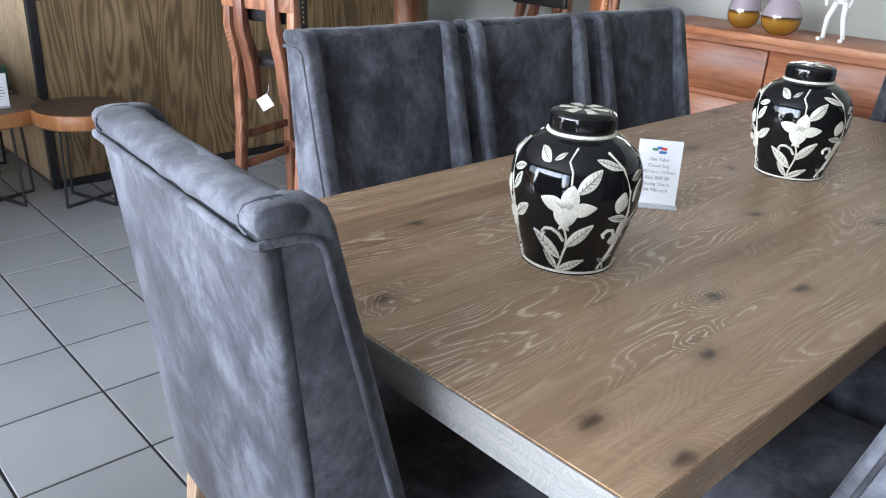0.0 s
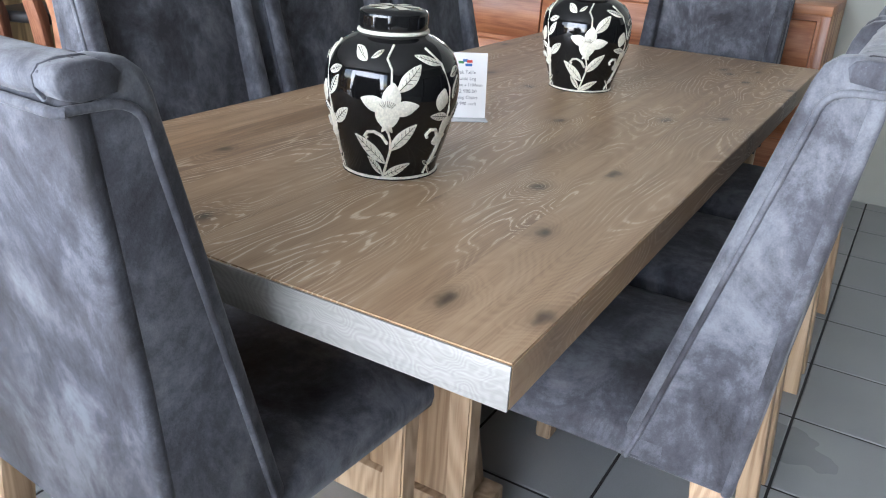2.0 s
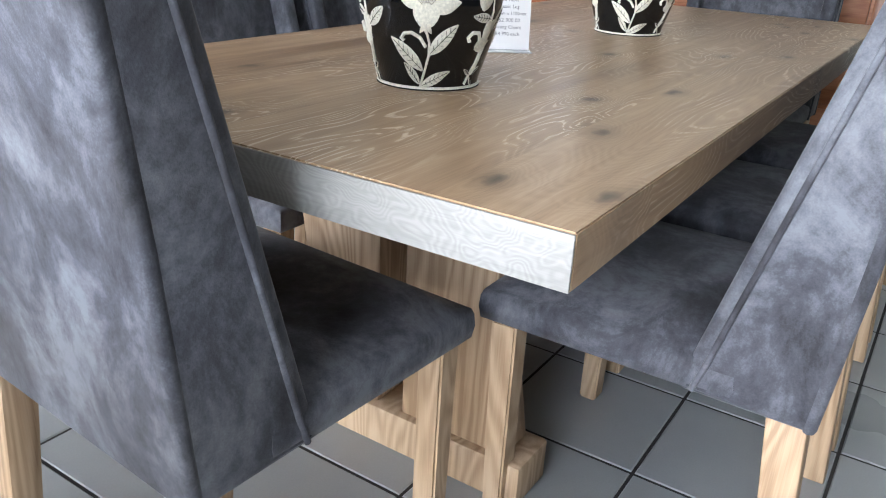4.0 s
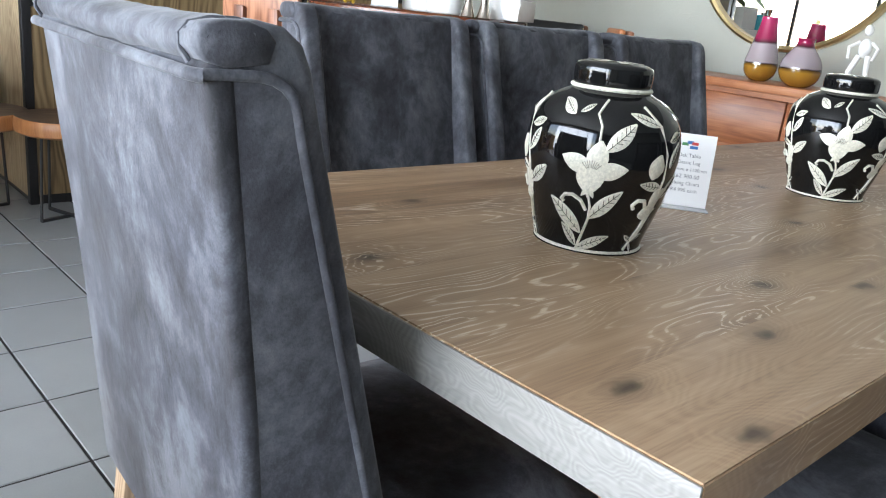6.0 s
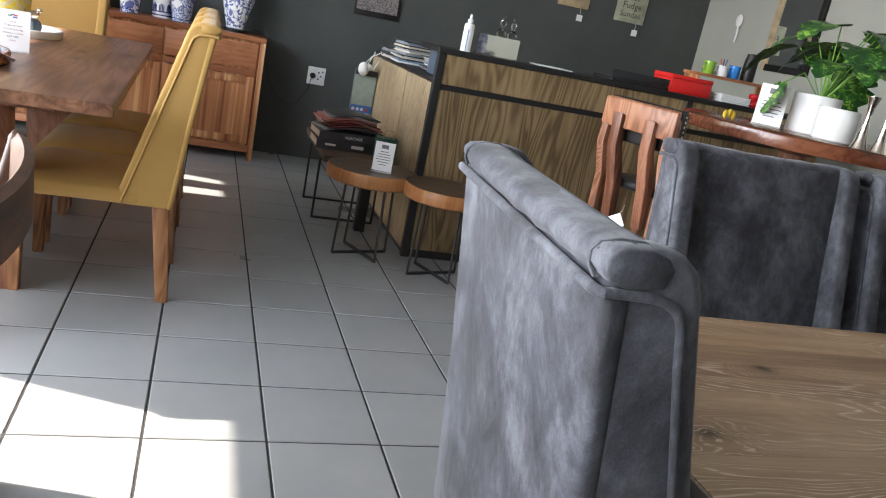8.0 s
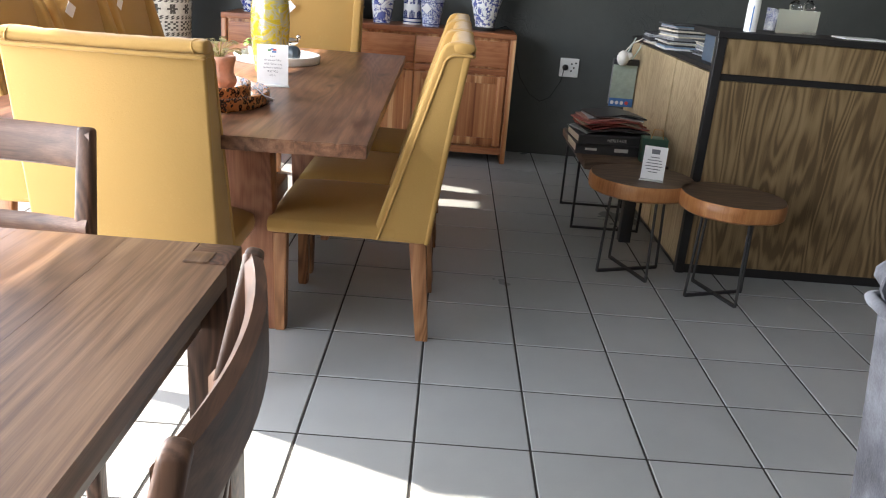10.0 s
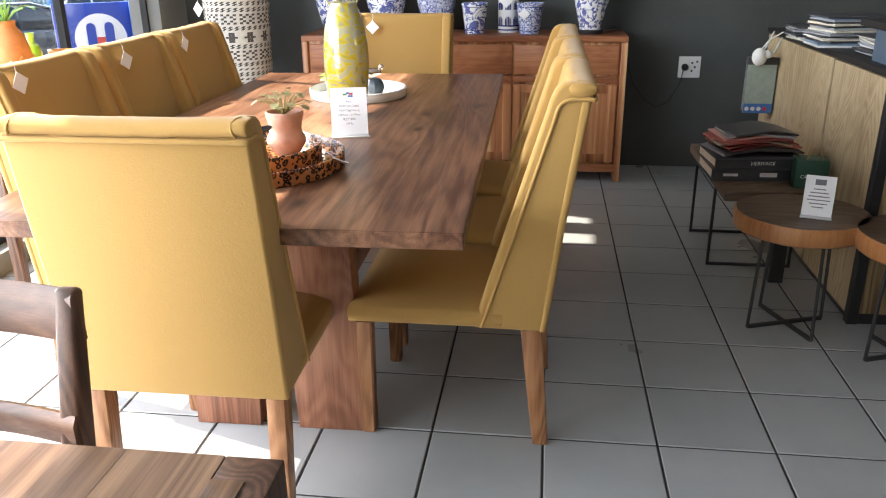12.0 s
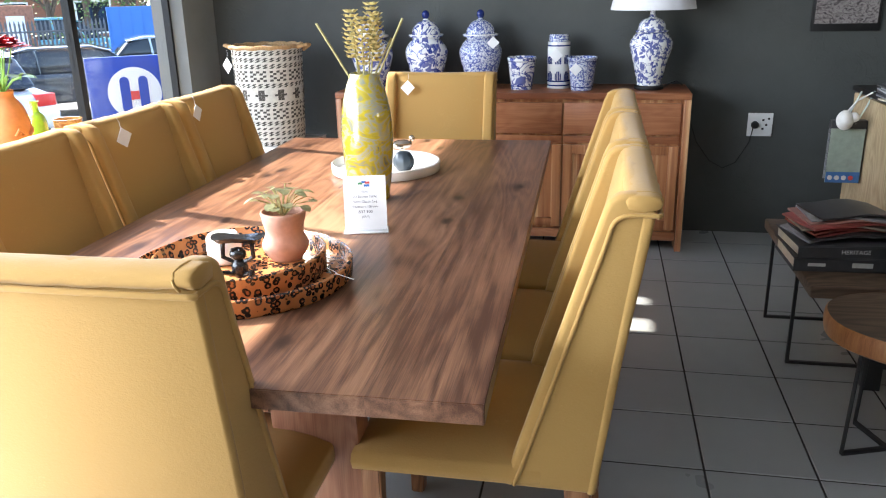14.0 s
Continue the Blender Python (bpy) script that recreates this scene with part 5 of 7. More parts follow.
def lidded_jar(x, y, k, mat, label):
    j = thing("ginger_jar", label, "vase", pose(x, y, ZS), "blue and white pots on the sideboard")
    bm = bmesh.new()
    lathe(bm, smooth_profile([(0.0, 0.0), (0.072 * k, 0.0), (0.070 * k, 0.012), (0.098 * k, 0.09), (0.122 * k, 0.18), (0.120 * k, 0.225), (0.092 * k, 0.268), (0.080 * k, 0.278), (0.084 * k, 0.29), (0.07 * k, 0.291)], 4), 44, cap=False)
    part("body", bm, mat, j, angle=70)
    bm = bmesh.new()
    lathe(bm, smooth_profile([(0.099 * k, 0.292), (0.100 * k, 0.300), (0.084 * k, 0.304), (0.078 * k, 0.335), (0.050 * k, 0.370), (0.018 * k, 0.384), (0.014 * k, 0.392)], 3), 40)
    lid = part("lid", bm, mat, j, angle=60)
    bm = bmesh.new()
    lathe(bm, smooth_profile([(0.010 * k, 0.388), (0.021 * k, 0.405), (0.020 * k, 0.425), (0.010 * k, 0.436), (0.0, 0.438)], 4), 24, cap=False)
    part("knob", bm, COBALT, lid, "round cobalt blue knob")
    for z, r in ((0.014, 0.0735 * k), (0.302, 0.1 * k)):
        bm = bmesh.new()
        tube(bm, [(r * math.cos(t), r * math.sin(t), z) for t in [2 * math.pi * q / 40 for q in range(40)]], 0.003, 6, closed=True)
        part("painted_band", bm, COBALT if z < 0.1 else WHITE_CHINA, j)


lidded_jar(-1.03, 3.38, 1.0, CHINA_A, "blue and white leaf-painted lidded jar on the sideboard")
lidded_jar(-0.705, 3.40, 1.0, CHINA_A, "blue and white leaf-painted lidded jar on the sideboard")
lidded_jar(-0.385, 3.40, 1.0, CHINA_B, "blue scroll-painted lidded jar on the sideboard")
price_tag(pose(-0.735, 3.28, ZS + 0.235, 0, 0, 5), 0.05)
price_tag(pose(-0.30, 3.305, ZS + 0.26, 0, 0, 12), 0.05)


def flower_pot(x, y, mat, label):
    p = thing("plant_pot", label, "plant pot", pose(x, y, ZS), "blue and white pots on the sideboard")
    bm = bmesh.new()
    lathe(bm, [(0.0, 0.0), (0.058, 0.0), (0.061, 0.012), (0.080, 0.165), (0.083, 0.168), (0.084, 0.178), (0.079, 0.180), (0.074, 0.165), (0.058, 0.02), (0.0, 0.02)], 44, cap=False)
    part("body", bm, mat, p, angle=50)
    for z, r in ((0.02, 0.0622), (0.158, 0.0795)):
        bm = bmesh.new()
        tube(bm, [(r * math.cos(t), r * math.sin(t), z) for t in [2 * math.pi * q / 40 for q in range(40)]], 0.002, 6, closed=True)
        part("painted_band", bm, COBALT, p)


flower_pot(-0.14, 3.33, CHINA_A, "blue and white pot with painted leaves on the sideboard")
flower_pot(0.198, 3.31, CHINA_B, "blue and white scroll-painted pot on the sideboard")
price_tag(pose(0.165, 3.222, ZS + 0.12, 0, 0, 8), 0.05)


def tall_bottle():
    b = thing("bottle", "tall blue and white canister with painted arches on the sideboard", "bottle", pose(0.062, 3.42, ZS), "blue and white pots on the sideboard")
    bm = bmesh.new()
    lathe(bm, smooth_profile([(0.0, 0.0), (0.062, 0.0), (0.064, 0.01), (0.064, 0.235), (0.060, 0.25), (0.052, 0.255)], 3), 40, cap=False)
    part("body", bm, WHITE_CHINA, b, angle=60)
    for k in range(8):
        a = k * 45
        for z in (0.06, 0.15):
            bm = bmesh.new()
            for dx in (-0.014, -0.005, 0.005, 0.014):
                h = 0.055 - 0.016 * abs(dx) / 0.014
                box(bm, 0.0645, 0.0658, dx - 0.003, dx + 0.003, z - 0.015, z - 0.015 + h)
            bmesh.ops.transform(bm, matrix=pose(0, 0, 0, 0, 0, a), verts=bm.verts)
            part("painted_arch", bm, COBALT, b, smooth=False)
    for z in (0.012, 0.036, 0.232):
        bm = bmesh.new()
        lathe(bm, [(0.0643, z), (0.0655, z + 0.004), (0.0643, z + 0.008)], 40, cap=False)
        part("painted_band", bm, COBALT, b)
    bm = bmesh.new()
    lathe(bm, [(0.055, 0.2555), (0.056, 0.262), (0.056, 0.29), (0.05, 0.298), (0.0, 0.299)], 36, cap=False)
    part("lid", bm, CHINA_B, b, angle=50)
    price_tag(pose(0.05, 3.348, ZS + 0.185, 0, 0, 5), 0.055)


tall_bottle()
SHADE = plain("white_lampshade_cloth", (0.72, 0.72, 0.76), 0.8, grain=0.04, Transmission_Weight=0.0)


def table_lamp():
    l = thing("table_lamp", "blue and white china table lamp with white drum shade", "lamp", pose(0.565, 3.36, ZS))
    bm = bmesh.new()
    lathe(bm, [(0.078, 0.0), (0.08, 0.004), (0.08, 0.018), (0.074, 0.022)], 40)
    part("foot", bm, BLACK_TOP, l, "black round foot")
    bm = bmesh.new()
    lathe(bm, smooth_profile([(0.066, 0.0225), (0.066, 0.04), (0.072, 0.06), (0.094, 0.15), (0.114, 0.225), (0.112, 0.26), (0.086, 0.298), (0.070, 0.306)], 4), 44)
    part("body", bm, CHINA_C, l, angle=70)
    bm = bmesh.new()
    lathe(bm, smooth_profile([(0.087, 0.307), (0.088, 0.316), (0.074, 0.32), (0.070, 0.348), (0.05, 0.372), (0.02, 0.384), (0.012, 0.42)], 3), 40)
    part("lid", bm, CHINA_C, l, angle=60)
    bm = bmesh.new()
    lathe(bm, [(0.226, 0.425), (0.175, 0.68), (0.173, 0.68), (0.224, 0.425)], 56, cap=False)
    part("shade", bm, SHADE, l, "white pleated drum shade", angle=50)
    bm = bmesh.new()
    tube(bm, [(0, 0, 0.415), (0, 0, 0.60)], 0.008, 8)
    part("stem", bm, GOLD, l)


table_lamp()
CABLE = plain("black_cable", (0.012, 0.012, 0.012), 0.5, bump=0.0)
bm = bmesh.new()
tube(bm, [(0.64, 3.40, ZS + 0.006), (0.72, 3.47, ZS + 0.03), (0.79, 3.575, ZS - 0.02), (0.815, 3.590, 0.70), (0.87, 3.592, 0.55), (0.95, 3.592, 0.44), (1.03, 3.592, 0.395), (1.10, 3.592, 0.43), (1.165, 3.592, 0.55), (1.18, 3.588, 0.635), (1.185, 3.575, 0.655)], 0.0035, 6)
solo("lamp_cable", bm, CABLE, "thin black lamp cable hanging along the dark wall", "cable")


def wall_socket():
    s = thing("wall_socket", "white double wall socket with a black plug in it", "socket")
    bm = bmesh.new()
    box(bm, 1.148, 1.285, 3.588, 3.60, 0.588, 0.722, bevel=0.003)
    part("plate", bm, WHITE_CHINA, s)
    bm = bmesh.new()
    lathe(bm, [(0.022, 0.0), (0.020, 0.02), (0.012, 0.028)], 20)
    bmesh.ops.transform(bm, matrix=pose(1.188, 3.588, 0.655, 90, 0, 0), verts=bm.verts)
    part("plug", bm, CABLE, s, "round black plug")
    for x, z in ((1.232, 0.682), (1.25, 0.655), (1.232, 0.632), (1.262, 0.69)):
        bm = boxes((x - 0.006, x + 0.006, 3.5868, 3.5885, z - 0.006, z + 0.006))
        part("contact", bm, CABLE, s, smooth=False)


wall_socket()


# ---- woven basket on a low stand ----
BASKET_WHITE = plain("white_palm_strip", (0.62, 0.60, 0.54), 0.7, scale=60)
BASKET_BLACK = plain("black_palm_strip", (0.075, 0.068, 0.06), 0.7, scale=60)
STRAW = plain("tan_straw", (0.42, 0.25, 0.11), 0.75, scale=90, grain=0.3, bump=0.4)


def basket():
    b = thing("basket", "tall woven laundry basket in white and black bands", "basket", pose(-1.60, 3.17, 0.60))
    rows, cols = 46, 66
    bands = "//././/././/.XXXXX.//.DDDDD.//.XXXXX.//.//.//.//"[:rows]

    def dark(i, j):
        kind = bands[i] if i < len(bands) else "."
        k = i - bands.index(kind * 5, max(0, i - 4)) if kind in "XD" else 0
        if kind == "/":
            return j % 2 == 0
        if kind == "X":
            c = j % 6
            return (k in (0, 4) and c in (0, 2, 4)) or (k in (1, 3) and c in (1, 3)) or (k == 2 and c in (0, 4))
        if kind == "D":
            return abs((j % 6) - 2.5) <= 2.1 - abs(k - 2) * 0.8
        return False

    bms = {True: bmesh.new(), False: bmesh.new()}
    H = 0.545
    for i in range(rows):
        for j in range(cols):
            z0, z1 = H * i / rows, H * (i + 1) / rows
            r = 0.182 + 0.018 * (i / rows)
            lift = 0.003 if (i + j) % 2 else 0.0
            bm = bms[dark(i, j)]
            skew = 0.9 if bands[i] == "/" else 0.1
            vs = []
            for z, q in ((z0, 0.0), (z1, skew)):
                for jj in (j, j + 1):
                    a = 2 * math.pi * (jj + q) / cols
                    vs.append(bm.verts.new(((r + lift) * math.cos(a), (r + lift) * math.sin(a), z)))
            bm.faces.new((vs[0], vs[1], vs[3], vs[2]))
    part("white_weave", bms[False], BASKET_WHITE, b, "white palm weave", smooth=False)
    part("black_weave", bms[True], BASKET_BLACK, b, "black palm weave", smooth=False)
    bm = bmesh.new()
    lathe(bm, [(0.178, 0.0), (0.19, H - 0.01)], 48)
    part("lining", bm, BASKET_WHITE, b)
    bm = bmesh.new()
    tube(bm, [(0.203 * math.cos(t), 0.203 * math.sin(t), H + 0.006 + 0.003 * math.sin(13 * t)) for t in [2 * math.pi * k / 60 for k in range(60)]], 0.012, 8, closed=True)
    part("rim", bm, STRAW, b, "tan straw rim")
    for s in (-1, 1):
        bm = bmesh.new()
        tube(bm, [(s * 0.205, -0.05, H), (s * 0.25, -0.02, H + 0.012), (s * 0.255, 0.02, H + 0.01), (s * 0.205, 0.05, H - 0.02)], 0.010, 8)
        part("handle", bm, STRAW, b, "straw loop handle")


basket()
price_tag(pose(-1.80, 3.06, 1.05, 0, 0, -30), 0.065)
st = thing("side_table", "low black metal side table under the basket", "side table", pose(-1.60, 3.17, 0))
bm = bmesh.new()
box(bm, -0.24, 0.24, -0.24, 0.24, 0.565, 0.598, bevel=0.004)
part("top", bm, WHITE_CHINA, st, "pale top")
for sx in (-1, 1):
    for sy in (-1, 1):
        bm = bmesh.new()
        box(bm, sx * 0.21 - 0.012, sx * 0.21 + 0.012, sy * 0.21 - 0.012, sy * 0.21 + 0.012, 0, 0.565)
        part("leg", bm, BLACK_METAL, st, smooth=False)


# ---- things by the shop window ----
TERRA = plain("orange_terracotta", (0.56, 0.22, 0.075), 0.6, scale=40)
LIME = plain("lime_green_glass", (0.36, 0.62, 0.05), 0.12, bump=0.0, Transmission_Weight=0.3)
ROSE = plain("red_petal", (0.50, 0.015, 0.03), 0.55, grain=0.35)
con = thing("console_table", "narrow dark wood console table along the shop window", "table", pose(-1.86, 1.45, 0))
bm = bmesh.new()
box(bm, -0.17, 0.17, -0.55, 0.55, 0.825, 0.86, bevel=0.003)
part("top", bm, WALNUT_DARK, con)
for sx in (-1, 1):
    for sy in (-1, 1):
        bm = bmesh.new()
        box(bm, sx * 0.14 - 0.02, sx * 0.14 + 0.02, sy * 0.50 - 0.02, sy * 0.50 + 0.02, 0, 0.825, bevel=0.003)
        part("leg", bm, WALNUT_DARK_LEG, con)
rv = thing("vase", "orange terracotta vase with face relief by the window", "vase", pose(-1.86, 1.33, 0.861))
bm = bmesh.new()
lathe(bm, smooth_profile([(0.0, 0), (0.05, 0), (0.075, 0.06), (0.085, 0.13), (0.07, 0.20), (0.045, 0.24), (0.048, 0.262), (0.042, 0.26)], 4), 36, cap=False)
part("body", bm, TERRA, rv, angle=70)
bm = bmesh.new()
for s in (-1, 1):
    tube(bm, [(0.07, s * 0.03, 0.10), (0.088, s * 0.012, 0.105), (0.08, s * 0.035, 0.125), (0.072, s * 0.045, 0.105)], 0.006, 6)
part("relief", bm, TERRA, rv)


def rose_bunch():
    f = thing("flower_bunch", "bunch of red roses in the terracotta vase", "flowers", pose(-1.86, 1.345, 1.08))
    rnd = random.Random(21)
    for k in range(7):
        a = k * 2.4
        r = 0.085 * math.sqrt((k + 0.4) / 7)
        c = Vector((r * math.cos(a), r * math.sin(a), 0.20 - 0.25 * r + 0.03 * rnd.random()))
        bm = bmesh.new()
        tube(bm, [(0, 0, 0.02), c * 0.6, c], 0.0025, 5)
        stem = part("stem", bm, SUCC, f)
        bm = bmesh.new()
        for ring in range(4):
            n = 4 + ring
            for q in range(n):
                t = 2 * math.pi * q / n + ring * 0.7
                rad = 0.014 + 0.014 * ring
                up = 0.034 - 0.011 * ring
                d = Vector((math.cos(t), math.sin(t), 0))
                s = Vector((-math.sin(t), math.cos(t), 0))
                w = 0.022 + 0.009 * ring
                rows = [[c + d * (rad * u) + s * (w * v * (0.6 + 0.6 * u)) + Vector((0, 0, up * math.sin(u * 1.7) - 0.01 * u * v * v)) for v in (-0.6, 0, 0.6)] for u in (0.1, 0.6, 1.05)]
                vv = [[bm.verts.new(p) for p in row] for row in rows]
                for i in range(2):
                    for j in range(2):
                        bm.faces.new((vv[i][j], vv[i][j + 1], vv[i + 1][j + 1], vv[i + 1][j]))
        part("bloom", bm, ROSE, stem, "red petals", angle=80)
    leaf_fan(f, pose(0, 0, 0.03), random.Random(4), 8, 0.12, 0.09, 0.06, SUCC, SUCC, False)


rose_bunch()
bm = bmesh.new()
lathe(bm, smooth_profile([(0.0, 0), (0.04, 0), (0.042, 0.02), (0.04, 0.10), (0.03, 0.14), (0.016, 0.155), (0.016, 0.19), (0.021, 0.195)], 3), 28, cap=False)
solo("bottle", bm, LIME, "lime green glass bottle by the window", "bottle", pose(-1.90, 1.545, 0.8605))
bm = bmesh.new()
lathe(bm, [(0.0, 0), (0.045, 0), (0.05, 0.01), (0.055, 0.115), (0.057, 0.12), (0.050, 0.12), (0.046, 0.02), (0.0, 0.02)], 32, cap=False)
solo("plant_pot", bm, art_glass("patterned_orange_glaze", [(0.60, 0.33, 0.10), (0.66, 0.42, 0.16), (0.30, 0.10, 0.03), (0.66, 0.42, 0.16)], 30.0, 0.2), "small patterned orange pot by the window", "plant pot", pose(-1.80, 1.60, 0.8605))

# ---- on the counter ----
SPINES = [plain("magazine_" + n, c, 0.4, grain=0.1, scale=40) for n, c in (("white", (0.66, 0.66, 0.64)), ("grey", (0.30, 0.31, 0.33)), ("red", (0.33, 0.07, 0.06)), ("dark", (0.05, 0.05, 0.055)), ("blue", (0.18, 0.26, 0.36)), ("cream", (0.62, 0.57, 0.46)))]


def paper_stack(name, cx, cy, z, n, w, d, seed, label, thick=0.006, rz=0.0, group=""):
    rnd = random.Random(seed)
    for k in range(n):
        bm = bmesh.new()
        t = thick * (0.7 + 0.6 * rnd.random())
        box(bm, -w / 2, w / 2, -d / 2, d / 2, 0, t, bevel=0.001, seg=1)
        solo(name, bm, SPINES[rnd.choice((0, 1, 1, 3, 4, 5, 3, 1, 3))], label, name, pose(cx + rnd.uniform(-0.015, 0.015), cy + rnd.uniform(-0.015, 0.015), z, 0, 0, rz + rnd.uniform(-9, 9)), group=group, smooth=False)
        z += t + 0.0004
    return z


paper_stack("magazine", 1.585, 2.30, 0.9625, 8, 0.27, 0.20, 5, "thin magazine in a pile on the counter wing", thick=0.007, group="magazines on the counter wing", rz=4)
paper_stack("magazine", 1.615, 2.055, 0.9625, 16, 0.29, 0.21, 2, "thin magazine in a pile on the counter wing", thick=0.0075, group="magazines on the counter wing", rz=6)
paper_stack("magazine", 1.69, 1.72, 0.9625, 12, 0.22, 0.28, 7, "thin magazine in a pile on the counter wing", group="magazines on the counter wing", rz=-4)
bm = bmesh.new()
for r in ((1.535, 1.545, 1.31, 1.55, 0.963, 1.085), (1.545, 1.62, 1.31, 1.318, 0.963, 1.085), (1.545, 1.62, 1.542, 1.55, 0.963, 1.085), (1.545, 1.62, 1.318, 1.542, 0.963, 0.968)):
    box(bm, *r)
solo("document_tray", bm, plain("slate_blue_plastic", (0.07, 0.10, 0.14), 0.4), "slate blue plastic document tray on the counter wing", "tray", smooth=False)

ZC = 1.1145
sp = thing("spray_bottle", "white pump bottle with blue print on the counter", "bottle", pose(1.665, 1.36, ZC))
bm = bmesh.new()
lathe(bm, smooth_profile([(0.0, 0), (0.026, 0), (0.027, 0.01), (0.027, 0.12), (0.022, 0.138), (0.014, 0.142)], 3), 28, cap=False)
part("body", bm, WHITE_CHINA, sp, angle=60)
bm = bmesh.new()
lathe(bm, [(0.014, 0.143), (0.014, 0.16), (0.008, 0.163), (0.006, 0.185), (0.0, 0.187)], 20, cap=False)
part("nozzle", bm, WHITE_CHINA, sp)
bm = bmesh.new()
slab(bm, [(0.05, 0.004), (0.055, 0.004), (0.055, 0.11), (0.05, 0.11)], 0.0268, 0.028, 0)
bmesh.ops.transform(bm, matrix=pose(0, 0, 0, 0, 0, -110) @ pose(0, -0.0525, 0), verts=bm.verts)
part("printed_strip", bm, INK_BLUE, sp, smooth=False)
MIRRORED = Mat("mirrored_box", 0.06, 1.0).colour((0.75, 0.76, 0.74)).m
bm = bmesh.new()
for r in ((0, 0.19, 0, 0.004, 0, 0.105), (0, 0.19, 0.106, 0.11, 0, 0.105), (0, 0.004, 0.004, 0.106, 0, 0.105), (0.186, 0.19, 0.004, 0.106, 0, 0.105), (0.004, 0.186, 0.004, 0.106, 0, 0.004)):
    box(bm, *r)
solo("mirrored_box", bm, MIRRORED, "open mirrored silver box holding glass bottles", "box", pose(1.765, 1.33, ZC, 0, 0, 6), smooth=False)
CLEAR = Mat("clear_glass", 0.02, Transmission_Weight=1.0, IOR=1.4).colour((0.93, 0.92, 0.88)).m
for x, k in ((1.855, 1.0), (1.915, 0.85)):
    d = thing("perfume_bottle", "small clear glass perfume bottle with ball stopper", "bottle", pose(x, 1.39, ZC + 0.0045), "perfume bottles in the mirrored box")
    bm = bmesh.new()
    lathe(bm, smooth_profile([(0.0, 0), (0.02, 0.0), (0.024, 0.04), (0.022, 0.09), (0.026, 0.12), (0.012, 0.142), (0.010, 0.150)], 3), 24, cap=False)
    part("body", bm, CLEAR, d, angle=70)
    bm = bmesh.new()
    lathe(bm, smooth_profile([(0.008, 0.151), (0.017 * k, 0.168), (0.012 * k, 0.184), (0.005, 0.190), (0.011 * k, 0.200), (0.0, 0.211)], 3), 20, cap=False)
    part("stopper", bm, CLEAR, d, angle=70)
bm = bmesh.new()
box(bm, 2.08, 2.28, 1.33, 1.47, ZC, ZC + 0.006)
solo("paper_sheet", bm, PAPER, "loose white papers on the counter", "paper", smooth=False)
lp = thing("laptop", "black laptop lying half open on the counter", "laptop", pose(2.70, 1.44, ZC))
bm = bmesh.new()
box(bm, -0.18, 0.18, -0.12, 0.12, 0, 0.016, bevel=0.003)
part("base", bm, BLACK_TOP, lp)
bm = bmesh.new()
box(bm, -0.18, 0.18, -0.115, -0.105, 0.018, 0.062, bevel=0.003)
part("lid", bm, BLACK_METAL, lp)
RED = plain("red_cardboard", (0.62, 0.018, 0.016), 0.4, grain=0.06)
rb = thing("cash_box", "bright red box on the counter", "box", pose(3.02, 1.42, ZC))
bm = bmesh.new()
box(bm, -0.135, 0.135, -0.10, 0.10, 0, 0.075, bevel=0.004)
part("body", bm, RED, rb)
bm = bmesh.new()
box(bm, -0.137, 0.137, -0.102, 0.102, 0.076, 0.10, bevel=0.004)
part("lid", bm, RED, rb)
bm = bmesh.new()
for k in range(5):
    box(bm, 3.22, 3.42, 1.30, 1.44, ZC + 0.009 * k, ZC + 0.009 * k + 0.0075, bevel=0.001, seg=1)
solo("paper_pad", bm, PAPER, "stack of white paper pads on the counter", "paper", smooth=False)
for k, x in enumerate((3.46, 3.53)):
    bm = bmesh.new()
    lathe(bm, smooth_profile([(0.0, 0), (0.026, 0), (0.032, 0.02), (0.026, 0.04), (0.033, 0.06), (0.024, 0.075), (0.0, 0.077)], 3), 24, cap=False)
    solo("red_jar", bm, Mat("red_glass", 0.08).colour((0.45, 0.012, 0.015)).m if k == 0 else bpy.data.materials["red_glass"], "small shiny red jar on the counter", "jar", pose(x, 1.33 + 0.02 * k, ZC), group="red jars")
# raised shelf behind the counter with mugs
sh = thing("desk_shelf", "raised brown wooden shelf at the back of the counter", "shelf", pose(3.40, 1.52, ZC))
bm = bmesh.new()
box(bm, -0.28, 0.28, -0.06, 0.08, 0.12, 0.138, bevel=0.002)
part("board", bm, KIAAT, sh)
for s in (-1, 1):
    bm = bmesh.new()
    box(bm, s * 0.26 - 0.008, s * 0.26 + 0.008, -0.06, 0.08, 0, 0.12)
    part("end", bm, KIAAT_V, sh, smooth=False)


def mug(x, y, z, mat, label, r=0.034, h=0.075):
    m = thing("mug", label, "mug", pose(x, y, z, 0, 0, 200), "mugs on the desk shelf")
    bm = bmesh.new()
    lathe(bm, [(0.0, 0), (r - 0.003, 0), (r, 0.004), (r, h), (r - 0.003, h + 0.001), (r - 0.004, h - 0.002), (r - 0.005, 0.006), (0.0, 0.006)], 28, cap=False)
    part("body", bm, mat, m, angle=50)
    bm = bmesh.new()
    tube(bm, [(r - 0.001, 0, h * 0.78), (r + 0.018, 0, h * 0.74), (r + 0.022, 0, h * 0.45), (r - 0.001, 0, h * 0.22)], 0.004, 8)
    part("handle", bm, mat, m)


